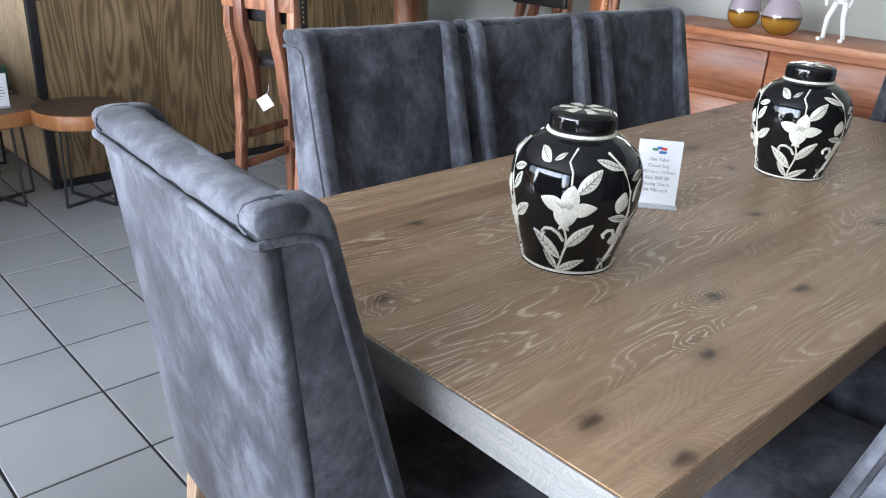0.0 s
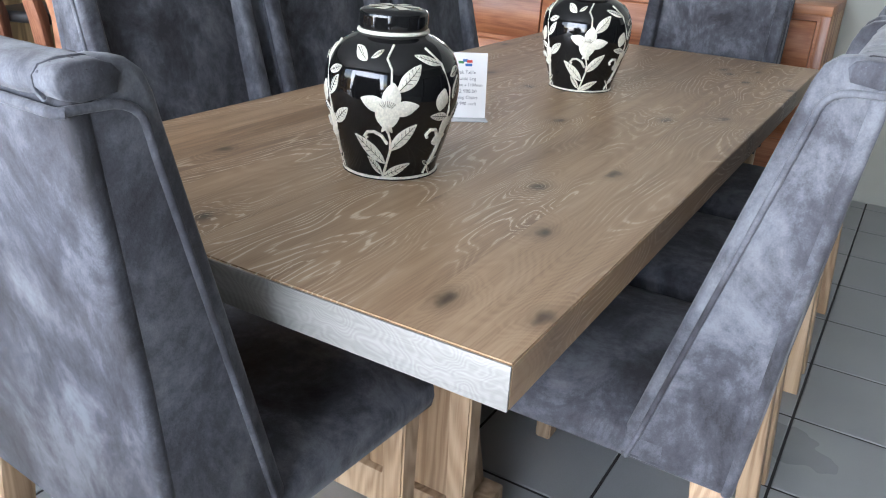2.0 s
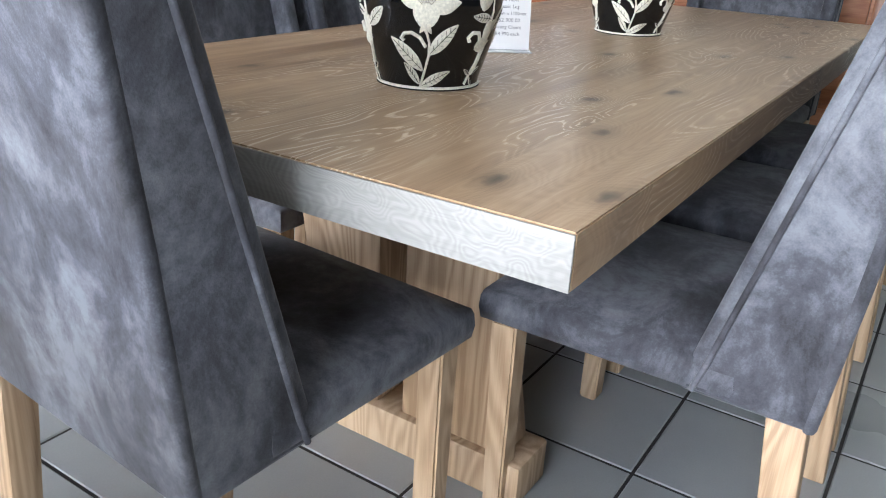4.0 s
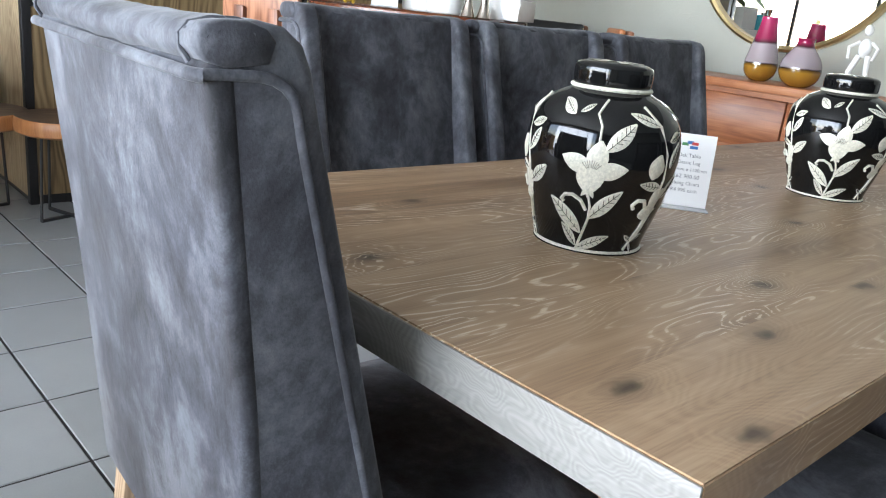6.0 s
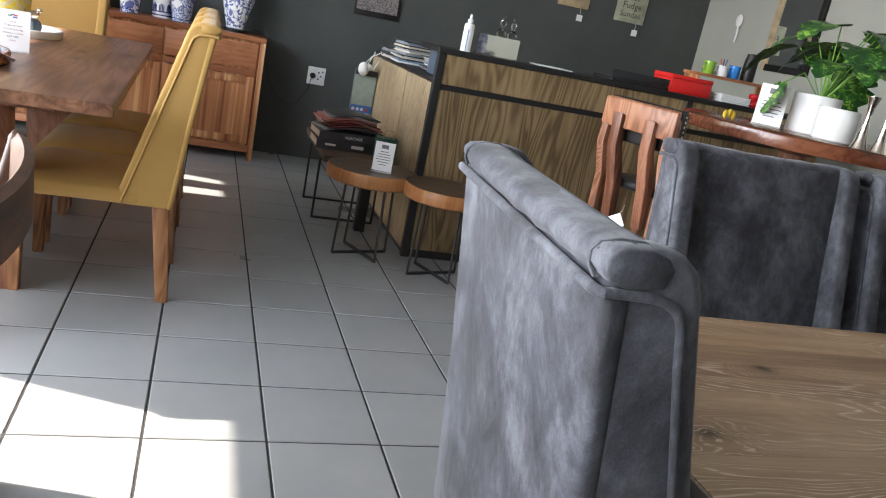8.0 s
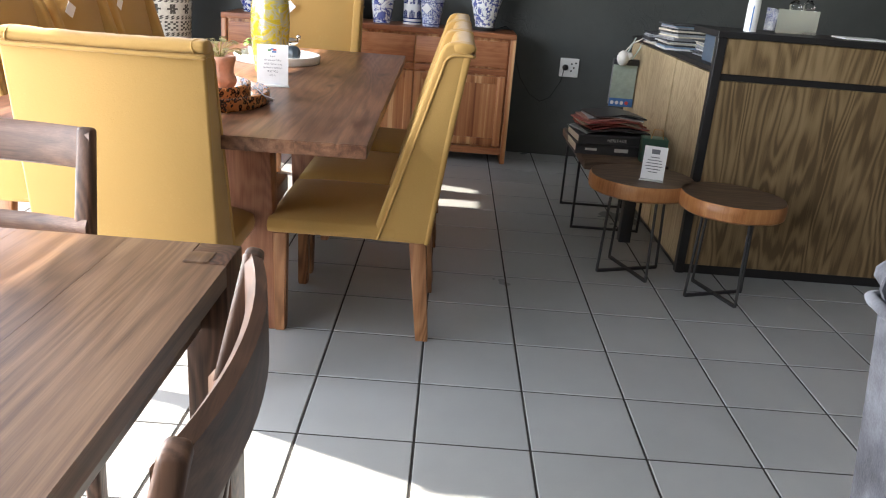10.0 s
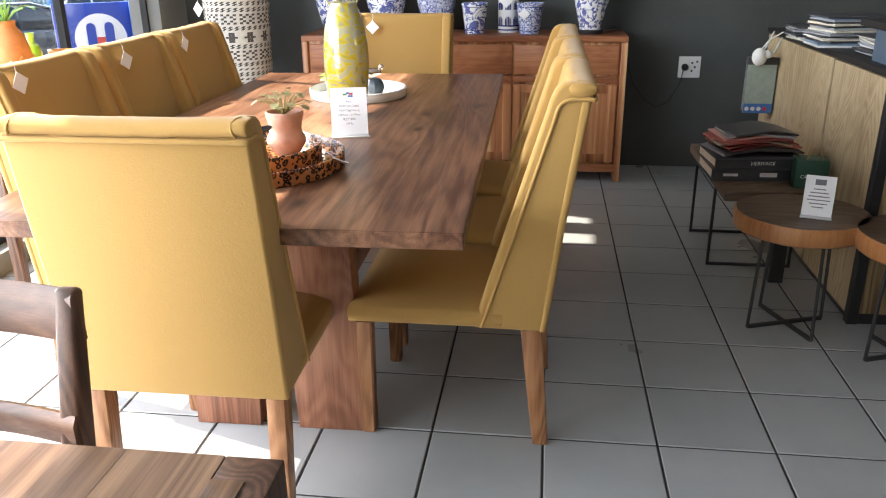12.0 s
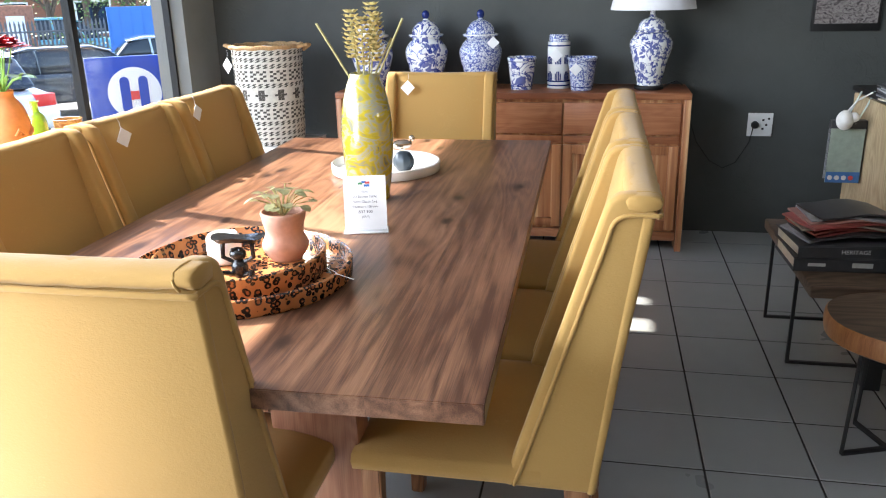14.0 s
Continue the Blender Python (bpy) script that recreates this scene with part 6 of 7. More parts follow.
ZM = ZC + 0.1385
mug(3.24, 1.53, ZM, plain("lime_glaze", (0.22, 0.42, 0.05), 0.2), "lime green mug on the desk shelf")
mug(3.33, 1.53, ZM, WHITE_CHINA, "white mug holding pens on the desk shelf", 0.036, 0.062)
mug(3.42, 1.53, ZM, plain("sky_blue_glaze", (0.03, 0.20, 0.55), 0.2), "bright blue mug on the desk shelf")
for k, (dx, col) in enumerate(((-0.012, INK_RED), (0.0, CABLE), (0.012, INK_BLUE))):
    bm = bmesh.new()
    tube(bm, [(3.33 + dx * 0.5, 1.53, ZM + 0.008), (3.33 + dx * 1.8, 1.528, ZM + 0.10)], 0.003, 6)
    solo("pen", bm, col, "pen standing in the white mug", "pen", group="pens in the mug")
bm = bmesh.new()
lathe(bm, [(0.0, 0), (0.038, 0), (0.040, 0.01), (0.040, 0.125), (0.034, 0.14), (0.034, 0.16), (0.0, 0.165)], 28, cap=False)
solo("flask", bm, BLACK_TOP, "black travel flask on the desk shelf", "flask", pose(3.52, 1.53, ZM))

# ---- things hanging from the counter's end ----
bag = thing("gift_bag", "green and blue paper bag hung on the counter end", "bag", pose(1.490, 2.665, 0.60, 0, 0, 0))
for k, (mat, x0, x1, y0, y1, z0, z1) in enumerate(((plain("pale_green_paper", (0.30, 0.36, 0.30), 0.6), -0.145, 0.0, -0.040, -0.034, -0.05, 0.20), (INK_BLUE, -0.145, 0.0, -0.0425, -0.0405, -0.05, 0.0), (SPINES[3], -0.145, 0.006, -0.033, 0.012, 0.195, 0.235))):
    bm = bmesh.new()
    box(bm, x0, x1, y0, y1, z0, z1)
    part("panel", bm, mat, bag, smooth=False)
for k in range(5):
    bm = bmesh.new()
    box(bm, -0.143, 0.001 + 0.001 * k, -0.033 + 0.009 * k, -0.026 + 0.009 * k, -0.045 + 0.004 * (k % 3), 0.194)
    part("sample_card", bm, (plain("brown_sample", (0.06, 0.045, 0.035), 0.8) if k == 0 else SPINES[3] if k % 2 else SPINES[1]), bag, smooth=False)
for k in range(4):
    bm = bmesh.new()
    lathe(bm, [(0.011, 0.0), (0.011, 0.001)], 20)
    bmesh.ops.transform(bm, matrix=pose(-0.127 + 0.03 * k, -0.0425, -0.027, 90, 0, 0), verts=bm.verts)
    part("printed_disc", bm, INK_RED if k == 3 else SPINES[0], bag, smooth=False)
for x in (-0.10, -0.045):
    bm = bmesh.new()
    tube(bm, [(x, -0.03, 0.22), (x + 0.04, -0.01, 0.29), (x + 0.075, 0.01, 0.362)], 0.004, 6)
    part("handle", bm, plain("mint_ribbon", (0.50, 0.58, 0.55), 0.7), bag, "mint ribbon handle")
bm = bmesh.new()
bmesh.ops.create_uvsphere(bm, u_segments=20, v_segments=12, radius=0.045, matrix=pose(1.385, 2.585, 0.845) @ Matrix.Diagonal((0.8, 1, 1, 1)))
bmesh.ops.create_uvsphere(bm, u_segments=12, v_segments=8, radius=0.022, matrix=pose(1.42, 2.575, 0.86))
tube(bm, [(1.39, 2.59, 0.88), (1.43, 2.60, 0.93), (1.492, 2.61, 0.966)], 0.004, 6)
solo("hanging_ornament", bm, plain("white_felt", (0.66, 0.65, 0.62), 0.9, bump=0.4), "white soft ornament hanging at the counter end", "ornament")

# ---- catalogues and bag on the low slab table ----
ZB = 0.4455
for k, (t, col, lab) in enumerate(((0.052, SPINES[3], "thick black ring-bound fabric catalogue"), (0.046, SPINES[3], "thick black ring-bound fabric catalogue"))):
    c = thing("catalogue", lab + " on the low slab table", "book", pose(1.21, 1.80, ZB + (0.0525 if k else 0), 0, 0, 2 + 3 * k), "fabric catalogues")
    bm = bmesh.new()
    box(bm, -0.20, 0.17, -0.14, 0.14, 0, 0.004, bevel=0.001, seg=1)
    box(bm, -0.20, 0.17, -0.14, 0.14, t - 0.004, t, bevel=0.001, seg=1)
    box(bm, -0.198, 0.17, -0.14, -0.135, 0.0045, t - 0.0045)
    part("cover", bm, col, c, smooth=False)
    bm = bmesh.new()
    box(bm, -0.19, 0.165, -0.133, 0.132, 0.005, t - 0.005)
    part("pages", bm, SPINES[5], c, smooth=False)
    if k:
        text_mesh("lettering", "HERITAGE", 0.022, PAPER, c, pose(0.0, -0.1405, t / 2, 90, 0, 0))
    else:
        for r in ((-0.15, -0.09, -0.1408, -0.1402, 0.02, 0.032), (0.0, 0.07, -0.1408, -0.1402, 0.018, 0.036)):
            part("printed_bar", boxes(r), SPINES[0], c, smooth=False)
ztop = ZB + 0.0525 + 0.0465


def swatch_pile():
    """Loose cloth samples, each a sagging sheet."""
    z = ztop
    rnd = random.Random(12)
    mats = [SPINES[1], SPINES[3], SPINES[2], plain("brick_cloth", (0.28, 0.07, 0.05), 0.85, bump=0.4), plain("taupe_cloth", (0.30, 0.24, 0.19), 0.85, bump=0.4), SPINES[2], plain("dusty_pink_cloth", (0.42, 0.22, 0.19), 0.85, bump=0.4)]
    for k in range(9):
        bm = bmesh.new()
        n = 10
        w, d = 0.17 - 0.004 * k, 0.11
        top, bot = [], []
        ph = rnd.random() * 6
        for i in range(n + 1):
            a = -1 + 2 * i / n
            row_t, row_b = [], []
            for j in range(5):
                b = -1 + j / 2
                zz = 0.012 * (1 - a * a) + 0.004 * math.sin(4 * a + ph) * (0.4 + 0.6 * abs(b)) + 0.004
                row_t.append(bm.verts.new((a * w, b * d, zz + 0.007)))
                row_b.append(bm.verts.new((a * w, b * d, zz)))
            top.append(row_t), bot.append(row_b)
        for g in (top, bot):
            for i in range(n):
                for j in range(4):
                    bm.faces.new((g[i][j], g[i + 1][j], g[i + 1][j + 1], g[i][j + 1]))
        edge_t = [top[i][0] for i in range(n + 1)] + [top[n][j] for j in range(1, 5)] + [top[i][4] for i in range(n - 1, -1, -1)] + [top[0][j] for j in range(3, 0, -1)]
        edge_b = [bot[i][0] for i in range(n + 1)] + [bot[n][j] for j in range(1, 5)] + [bot[i][4] for i in range(n - 1, -1, -1)] + [bot[0][j] for j in range(3, 0, -1)]
        for i in range(len(edge_t)):
            bm.faces.new((edge_t[i], edge_t[(i + 1) % len(edge_t)], edge_b[(i + 1) % len(edge_b)], edge_b[i]))
        solo("fabric_sample", bm, mats[k % len(mats)], "loose fabric sample in a pile on the catalogues", "fabric sample", pose(1.20 + 0.02 * math.sin(k), 1.82 + rnd.uniform(-0.02, 0.02), z - 0.002, 0, 0, 12 + rnd.uniform(-10, 10)), group="fabric samples")
        z += 0.0095


swatch_pile()
gb = thing("carrier_bag", "dark green gift bag with white lettering beside the catalogues", "bag", pose(1.40, 1.60, ZB, 0, 0, -6))
bm = bmesh.new()
box(bm, -0.07, 0.055, -0.045, 0.045, 0, 0.12, bevel=0.003)
part("body", bm, plain("bottle_green_paper", (0.02, 0.075, 0.05), 0.5), gb)
text_mesh("lettering", "CAREFREE", 0.020, PAPER, gb, pose(-0.005, -0.0458, 0.05, 90, 0, 0))
bm = bmesh.new()
tube(bm, [(-0.03, -0.03, 0.118), (-0.02, -0.03, 0.165), (0.02, -0.03, 0.165), (0.03, -0.03, 0.118)], 0.003, 6)
part("handle", bm, STRAW, gb, "cord handle")


# ---- on the high round table ----
ZT = 1.0645
WHITE_POT = plain("matt_white_pot", (0.74, 0.74, 0.73), 0.5, grain=0.03)


def white_pot(name, x, y, r, h, label):
    bm = bmesh.new()
    lathe(bm, [(0.0, 0), (r - 0.006, 0), (r, 0.006), (r, h - 0.003), (r - 0.003, h), (r - 0.006, h - 0.002), (r - 0.007, h * 0.75), (0.0, h * 0.74)], 48, cap=False)
    return solo(name, bm, WHITE_POT, label, "plant pot", pose(x, y, ZT), group="white pots on the high table")


white_pot("plant_pot", 3.17, 0.49, 0.108, 0.185, "large plain white cylinder pot on the high table")
white_pot("plant_pot", 3.11, 0.265, 0.088, 0.145, "plain white cylinder pot on the high table")
GREEN_LEAF = Mat("variegated_leaf", 0.4)
_v = GREEN_LEAF.coords((1, 1, 1))
GREEN_LEAF.colour(GREEN_LEAF.ramp(GREEN_LEAF.noise(_v, 26.0, 3, 0.6, 1.2), [(0.42, (0.012, 0.05, 0.012)), (0.56, (0.03, 0.13, 0.02)), (0.64, (0.26, 0.40, 0.06))]))


def split_leaf(bm, base, way, size, droop):
    """A broad lobed leaf with deep cuts along its margin."""
    way = way.normalized()
    side = way.cross(Vector((0, 0, 1))).normalized()
    up = side.cross(way)
    n = 14
    rows = []
    for i in range(n + 1):
        t = i / n
        w = size * 0.46 * math.sin(math.pi * min(0.985, 0.10 + 0.9 * t)) ** 0.7
        cut = 0.62 if i % 4 == 3 and 2 < i < 13 else 1.0
        mid = base + way * (size * t) + Vector((0, 0, -droop * size * t * t))
        rows.append([bm.verts.new(mid + side * (w * s * (cut if abs(s) == 1 else 1)) + up * (0.10 * w * abs(s))) for s in (-1, -0.5, 0, 0.5, 1)])
    for a, b in zip(rows, rows[1:]):
        for k in range(4):
            bm.faces.new((a[k], a[k + 1], b[k + 1], b[k]))


def potted_plant():
    p = thing("house_plant", "lush green cut-leaved artificial plant in the white pot", "plant", pose(3.17, 0.47, ZT + 0.152))
    rnd = random.Random(14)
    for k in range(17):
        a = k * 2.399
        el = 0.40 + 0.95 * (1 - k / 17) + 0.15 * rnd.random()
        L = 0.16 + 0.19 * rnd.random()
        d = Vector((math.cos(a) * math.cos(el), math.sin(a) * math.cos(el), math.sin(el)))
        tip = d * L + Vector((0.05, -0.04, 0.06))
        bm = bmesh.new()
        tube(bm, [(0, 0, 0), tip * 0.5 + Vector((0, 0, 0.04)), tip], 0.003, 6)
        st = part("stalk", bm, SUCC, p)
        bm = bmesh.new()
        split_leaf(bm, tip, Vector((d.x, d.y, 0.05 * d.z)), 0.18 + 0.09 * rnd.random(), 0.45 + 0.6 * rnd.random())
        part("leaf", bm, GREEN_LEAF.m, st, angle=80)
    bm = bmesh.new()
    tube(bm, [(0, 0, 0), (-0.12, 0.02, 0.12), (-0.21, 0.03, 0.06)], 0.003, 6)
    st = part("stalk", bm, SUCC, p)
    bm = bmesh.new()
    split_leaf(bm, Vector((-0.21, 0.03, 0.06)), Vector((-0.4, 0.05, -1)), 0.17, 0.0)
    part("leaf", bm, GREEN_LEAF.m, st, angle=80)


potted_plant()
for k, (x, y, h) in enumerate(((3.06, 0.045, 0.22), (3.11, -0.01, 0.24))):
    bm = bmesh.new()
    lathe(bm, smooth_profile([(0.0, 0), (0.034, 0), (0.034, 0.006), (0.022, 0.05), (0.013, h * 0.55), (0.016, h * 0.8), (0.027, h), (0.023, h)], 4), 28, cap=False)
    solo("candlestick", bm, PEWTER, "waisted warm silver candlestick on the high table", "candlestick", pose(x, y, ZT), group="silver candlesticks")
WRAP = Mat("clear_wrap", 0.1, Transmission_Weight=0.7, IOR=1.2).colour((0.85, 0.86, 0.84)).m
wb = thing("gift_set", "white boxes wrapped in clear film on the high table", "box", pose(3.33, 0.04, ZT, 0, 0, 25))
for k, r in enumerate(((-0.13, 0.13, -0.09, 0.09, 0.0, 0.10), (-0.06, 0.05, -0.05, 0.05, 0.1005, 0.24))):
    bm = bmesh.new()
    box(bm, *r, bevel=0.006)
    part("box", bm, WHITE_CHINA, wb)
bm = bmesh.new()
box(bm, -0.10, -0.065, -0.055, 0.02, 0.1005, 0.20, bevel=0.004)
part("label_strip", bm, plain("turquoise_print", (0.05, 0.38, 0.50), 0.5), wb)
YEL = plain("yellow_petal", (0.62, 0.42, 0.03), 0.5)
yo = thing("flower_ornament", "small yellow flower ornament on the high table", "ornament", pose(2.72, 0.50, ZT))
for k in range(3):
    bm = bmesh.new()
    bmesh.ops.create_uvsphere(bm, u_segments=12, v_segments=8, radius=0.018, matrix=pose(0.022 * (k - 1), 0.0, 0.02 + (0.008 if k == 1 else 0)) @ Matrix.Diagonal((0.7, 0.5, 1.1, 1)))
    part("petal", bm, YEL, yo)

# ---- on the drawer sideboard ----
BAND = Mat("banded_art_glass", 0.06)
_c = BAND.n("TexCoord")
_s = BAND.n("SeparateXYZ")
BAND.link(_c.outputs["Object"], _s.inputs[0])
_z = BAND.math("ADD", BAND.math("MULTIPLY", _s.outputs[2], 3.2), BAND.math("MULTIPLY", BAND.noise(BAND.coords((1, 1, 1)), 9.0, 2), 0.05))
BAND.colour(BAND.ramp(_z, [(0.0, (0.20, 0.085, 0.01)), (0.24, (0.30, 0.15, 0.02)), (0.29, (0.035, 0.015, 0.006)), (0.31, (0.30, 0.25, 0.27)), (0.57, (0.34, 0.28, 0.31)), (0.60, (0.06, 0.012, 0.02)), (0.66, (0.26, 0.012, 0.06)), (1.0, (0.42, 0.03, 0.12))]))
BAND.b.inputs["Coat Weight"].default_value = 0.6
for k, (x, y, prof, lab) in enumerate((
    (4.19, -0.835, [(0.0, 0), (0.035, 0), (0.068, 0.03), (0.078, 0.075), (0.066, 0.14), (0.046, 0.23), (0.037, 0.29), (0.039, 0.295), (0.033, 0.292)], "tall plum and amber banded glass vase on the sideboard"),
    (4.12, -1.06, [(0.0, 0), (0.04, 0), (0.078, 0.03), (0.092, 0.075), (0.080, 0.125), (0.045, 0.175), (0.036, 0.20), (0.040, 0.215), (0.034, 0.212)], "squat plum and amber banded glass vase on the sideboard"))):
    bm = bmesh.new()
    lathe(bm, smooth_profile(prof, 4), 44, cap=False)
    solo("vase", bm, BAND.m, lab, "vase", pose(x, y, 0.9155), group="banded glass vases")


def white_figure():
    """A white sitting figurine with long thin limbs."""
    bm = bmesh.new()
    bmesh.ops.create_uvsphere(bm, u_segments=16, v_segments=10, radius=0.028, matrix=pose(0, 0, 0.20) @ Matrix.Diagonal((0.8, 1, 1.5, 1)))
    bmesh.ops.create_uvsphere(bm, u_segments=16, v_segments=10, radius=0.020, matrix=pose(-0.004, 0, 0.275) @ Matrix.Diagonal((1, 0.9, 1.2, 1)))
    for s in (-1, 1):
        tube(bm, [(0, s * 0.02, 0.165), (-0.03, s * 0.035, 0.10), (-0.01, s * 0.045, 0.012), (-0.05, s * 0.05, 0.008)], 0.013, 10, taper=0.75)
        tube(bm, [(0, s * 0.026, 0.225), (-0.02, s * 0.06, 0.20), (-0.035, s * 0.05, 0.15)], 0.008, 8, taper=0.8)
    solo("figurine", bm, WHITE_CHINA, "white ceramic sitting figurine on the sideboard", "figurine", pose(4.16, -1.30, 0.9155))


white_figure()

# ---- pictures, mirrors and ornaments on the walls ----
mir = thing("round_mirror", "large round mirror in a thin brushed gold frame", "mirror", pose(4.462, -0.79, 1.60, 0, -90, 0))
bm = bmesh.new()
lathe(bm, [(0.0, 0.004), (0.52, 0.004)], 72, cap=False)
part("mirror_glass", bm, MIRROR, mir, "silvered glass")
bm = bmesh.new()
R = 0.53
rim_profile = [(R - 0.016, 0.002), (R - 0.016, 0.03), (R, 0.036), (R + 0.012, 0.03), (R + 0.014, 0.0)]
lathe(bm, rim_profile, 72, cap=False)
part("mirror_frame", bm, GOLD, mir, "brushed gold rim")


def wreath():
    w = thing("wreath", "dried green and rusty twig wreath on the pale wall", "wreath", pose(4.455, 0.225, 1.53, 0, -90, 0))
    rnd = random.Random(31)
    mats = [plain("dry_moss", (0.14, 0.13, 0.045), 0.9, grain=0.4), plain("rust_twig", (0.20, 0.10, 0.06), 0.9, grain=0.4)]
    bms = [bmesh.new(), bmesh.new()]
    for k in range(2600):
        a = rnd.random() * 2 * math.pi
        rr = 0.165 + rnd.gauss(0, 0.026)
        z = 0.008 + abs(rnd.gauss(0, 0.018))
        c = Vector((rr * math.cos(a), rr * math.sin(a), z))
        d = Vector((math.cos(a) * rnd.gauss(0, 1) - math.sin(a) * 0.9, math.sin(a) * rnd.gauss(0, 1) + math.cos(a) * 0.9, rnd.gauss(0.3, 0.5))).normalized()
        s = d.orthogonal().normalized() * 0.0022
        L = 0.018 + 0.022 * rnd.random()
        bm = bms[0 if rnd.random() < (0.75 if rr < 0.175 else 0.45) else 1]
        bm.faces.new([bm.verts.new(p) for p in (c - s, c + s, c + d * L * 0.6 + s * 1.6, c + d * L, c + d * L * 0.6 - s * 1.6)])
    part("moss", bms[0], mats[0], w, "mossy twigs", smooth=False)
    part("rust_foliage", bms[1], mats[1], w, "rusty twigs", smooth=False)
    bm = bmesh.new()
    tube(bm, [(0.165 * math.cos(t), 0.165 * math.sin(t), 0.014) for t in [2 * math.pi * q / 40 for q in range(40)]], 0.012, 8, closed=True)
    part("ring", bm, STRAW, w)


wreath()
BROWN_POT = plain("brown_tin", (0.085, 0.045, 0.03), 0.6)
hp = thing("wall_planter", "brown wall pot with small grey-green foliage", "plant pot", pose(4.40, 0.70, 1.62))
bm = bmesh.new()
lathe(bm, [(0.0, 0), (0.045, 0), (0.065, 0.12), (0.068, 0.122), (0.066, 0.13), (0.06, 0.128)], 28, cap=False)
part("pot", bm, BROWN_POT, hp, angle=50)
leaf_fan(hp, pose(0, 0, 0.11), random.Random(6), 40, 0.085, 0.10, 0.03, plain("grey_green_leaf", (0.22, 0.27, 0.20), 0.7, grain=0.3), STALK)
hw = thing("wall_planter", "white wall pot with trailing white foliage", "plant pot", pose(4.40, 0.42, 1.83))
bm = bmesh.new()
lathe(bm, [(0.0, 0), (0.04, 0), (0.055, 0.11), (0.05, 0.11)], 28, cap=False)
part("pot", bm, WHITE_POT, hw)
leaf_fan(hw, pose(0, 0, 0.09), random.Random(9), 20, 0.09, 0.08, 0.03, WHITE_POT, STALK)
# white hanging bird figure beside the mirror
bm = bmesh.new()
bmesh.ops.create_uvsphere(bm, u_segments=14, v_segments=10, radius=0.035, matrix=pose(0, 0, 0.05) @ Matrix.Diagonal((0.6, 1.1, 0.8, 1)))
for s in (-1, 1):
    tube(bm, [(0, s * 0.012, 0.03), (-0.01, s * 0.02, -0.02), (0, s * 0.016, -0.06), (-0.02, s * 0.02, -0.075)], 0.007, 7, taper=0.7)
tube(bm, [(0, 0.02, 0.06), (0, 0.06, 0.10), (0, 0.055, 0.14)], 0.010, 8, taper=0.5)
solo("wall_ornament", bm, WHITE_CHINA, "white ceramic hanging figure beside the round mirror", "ornament", pose(4.44, -0.27, 1.56))


def wall_sign(x0, x1, z0, z1, ground, words, label, tilt=0.0):
    s = thing("wall_sign", label, "sign", pose((x0 + x1) / 2, 3.598, (z0 + z1) / 2, 0, tilt, 0), "wooden signs on the dark wall")
    w, h = (x1 - x0) / 2, (z1 - z0) / 2
    bm = bmesh.new()
    box(bm, -w, w, -0.014, 0, -h, h, bevel=0.002)
    part("board", bm, ground, s)
    for k, (t, size) in enumerate(words):
        text_mesh("lettering", t, size, CABLE, s, pose(0, -0.0146, h - 0.05 - 0.07 * k, 90, 0, 0))
    bm = bmesh.new()
    tube(bm, [(w * 0.5, -0.016, -h), (w * 0.5 + 0.004, -0.018, -h - 0.05)], 0.0015, 5)
    part("string", bm, PAPER, s)
    bm = bmesh.new()
    box(bm, w * 0.5 - 0.022, w * 0.5 + 0.03, -0.019, -0.017, -h - 0.10, -h - 0.05)
    part("tag", bm, PAPER, s, "white price tag", smooth=False)


AGED = plain("aged_cream_paint", (0.36, 0.36, 0.26), 0.7, scale=12, grain=0.3)
AGED2 = plain("aged_tan_paint", (0.40, 0.30, 0.18), 0.7, scale=12, grain=0.3)
wall_sign(3.60, 3.88, 1.545, 1.80, AGED, (("Hot", 0.07), ("Fudge", 0.075), ("Sundae", 0.07)), "aged cream wooden ice cream sign on the dark wall")
wall_sign(3.07, 3.35, 1.57, 1.80, AGED2, (("Soda", 0.06),), "aged tan wooden sign on the dark wall")
pic = thing("wall_picture", "dark abstract framed picture hung on the dark wall", "picture", pose(1.60, 3.598, 1.36))
bm = bmesh.new()
box(bm, -0.175, 0.175, -0.02, 0, -0.185, 0.185, bevel=0.003)
part("frame", bm, BLACK_TOP, pic)
bm = bmesh.new()
box(bm, -0.16, 0.16, -0.0215, -0.0195, -0.145, 0.175)
part("print", bm, art_glass("marbled_print", [(0.03, 0.025, 0.025), (0.12, 0.10, 0.10), (0.30, 0.27, 0.26), (0.08, 0.06, 0.06)], 22.0, 0.3), pic, smooth=False)
# narrow standing mirror on the pale wall by the counter, with a rack of slats
nm = thing("wall_mirror", "narrow rectangular mirror with wooden frame on the pale wall", "mirror", pose(4.466, 2.40, 1.72))
bm = bmesh.new()
box(bm, -0.012, 0, -0.21, 0.21, -0.30, 0.36)
part("mirror_glass", bm, MIRROR, nm, smooth=False)
for k, r in enumerate(((-0.26, -0.21, -0.35, 0.41), (0.21, 0.26, -0.35, 0.41), (-0.21, 0.21, -0.35, -0.30), (-0.21, 0.21, 0.36, 0.41))):
    bm = bmesh.new()
    box(bm, -0.025, -0.001, r[0], r[1], r[2], r[3], bevel=0.003)
    part("mirror_frame", bm, AGED2 if k == 1 else BLACK_TOP, nm)
bm = bmesh.new()
lathe(bm, [(0.0, 0.0), (0.03, 0.004), (0.036, 0.012), (0.02, 0.02)], 20)
for v in bm.verts:
    v.co.y *= 1.4
tube(bm, [(0, -0.04, 0.006), (0.004, -0.12, 0.006), (0, -0.17, 0.004)], 0.009, 8, taper=0.7)
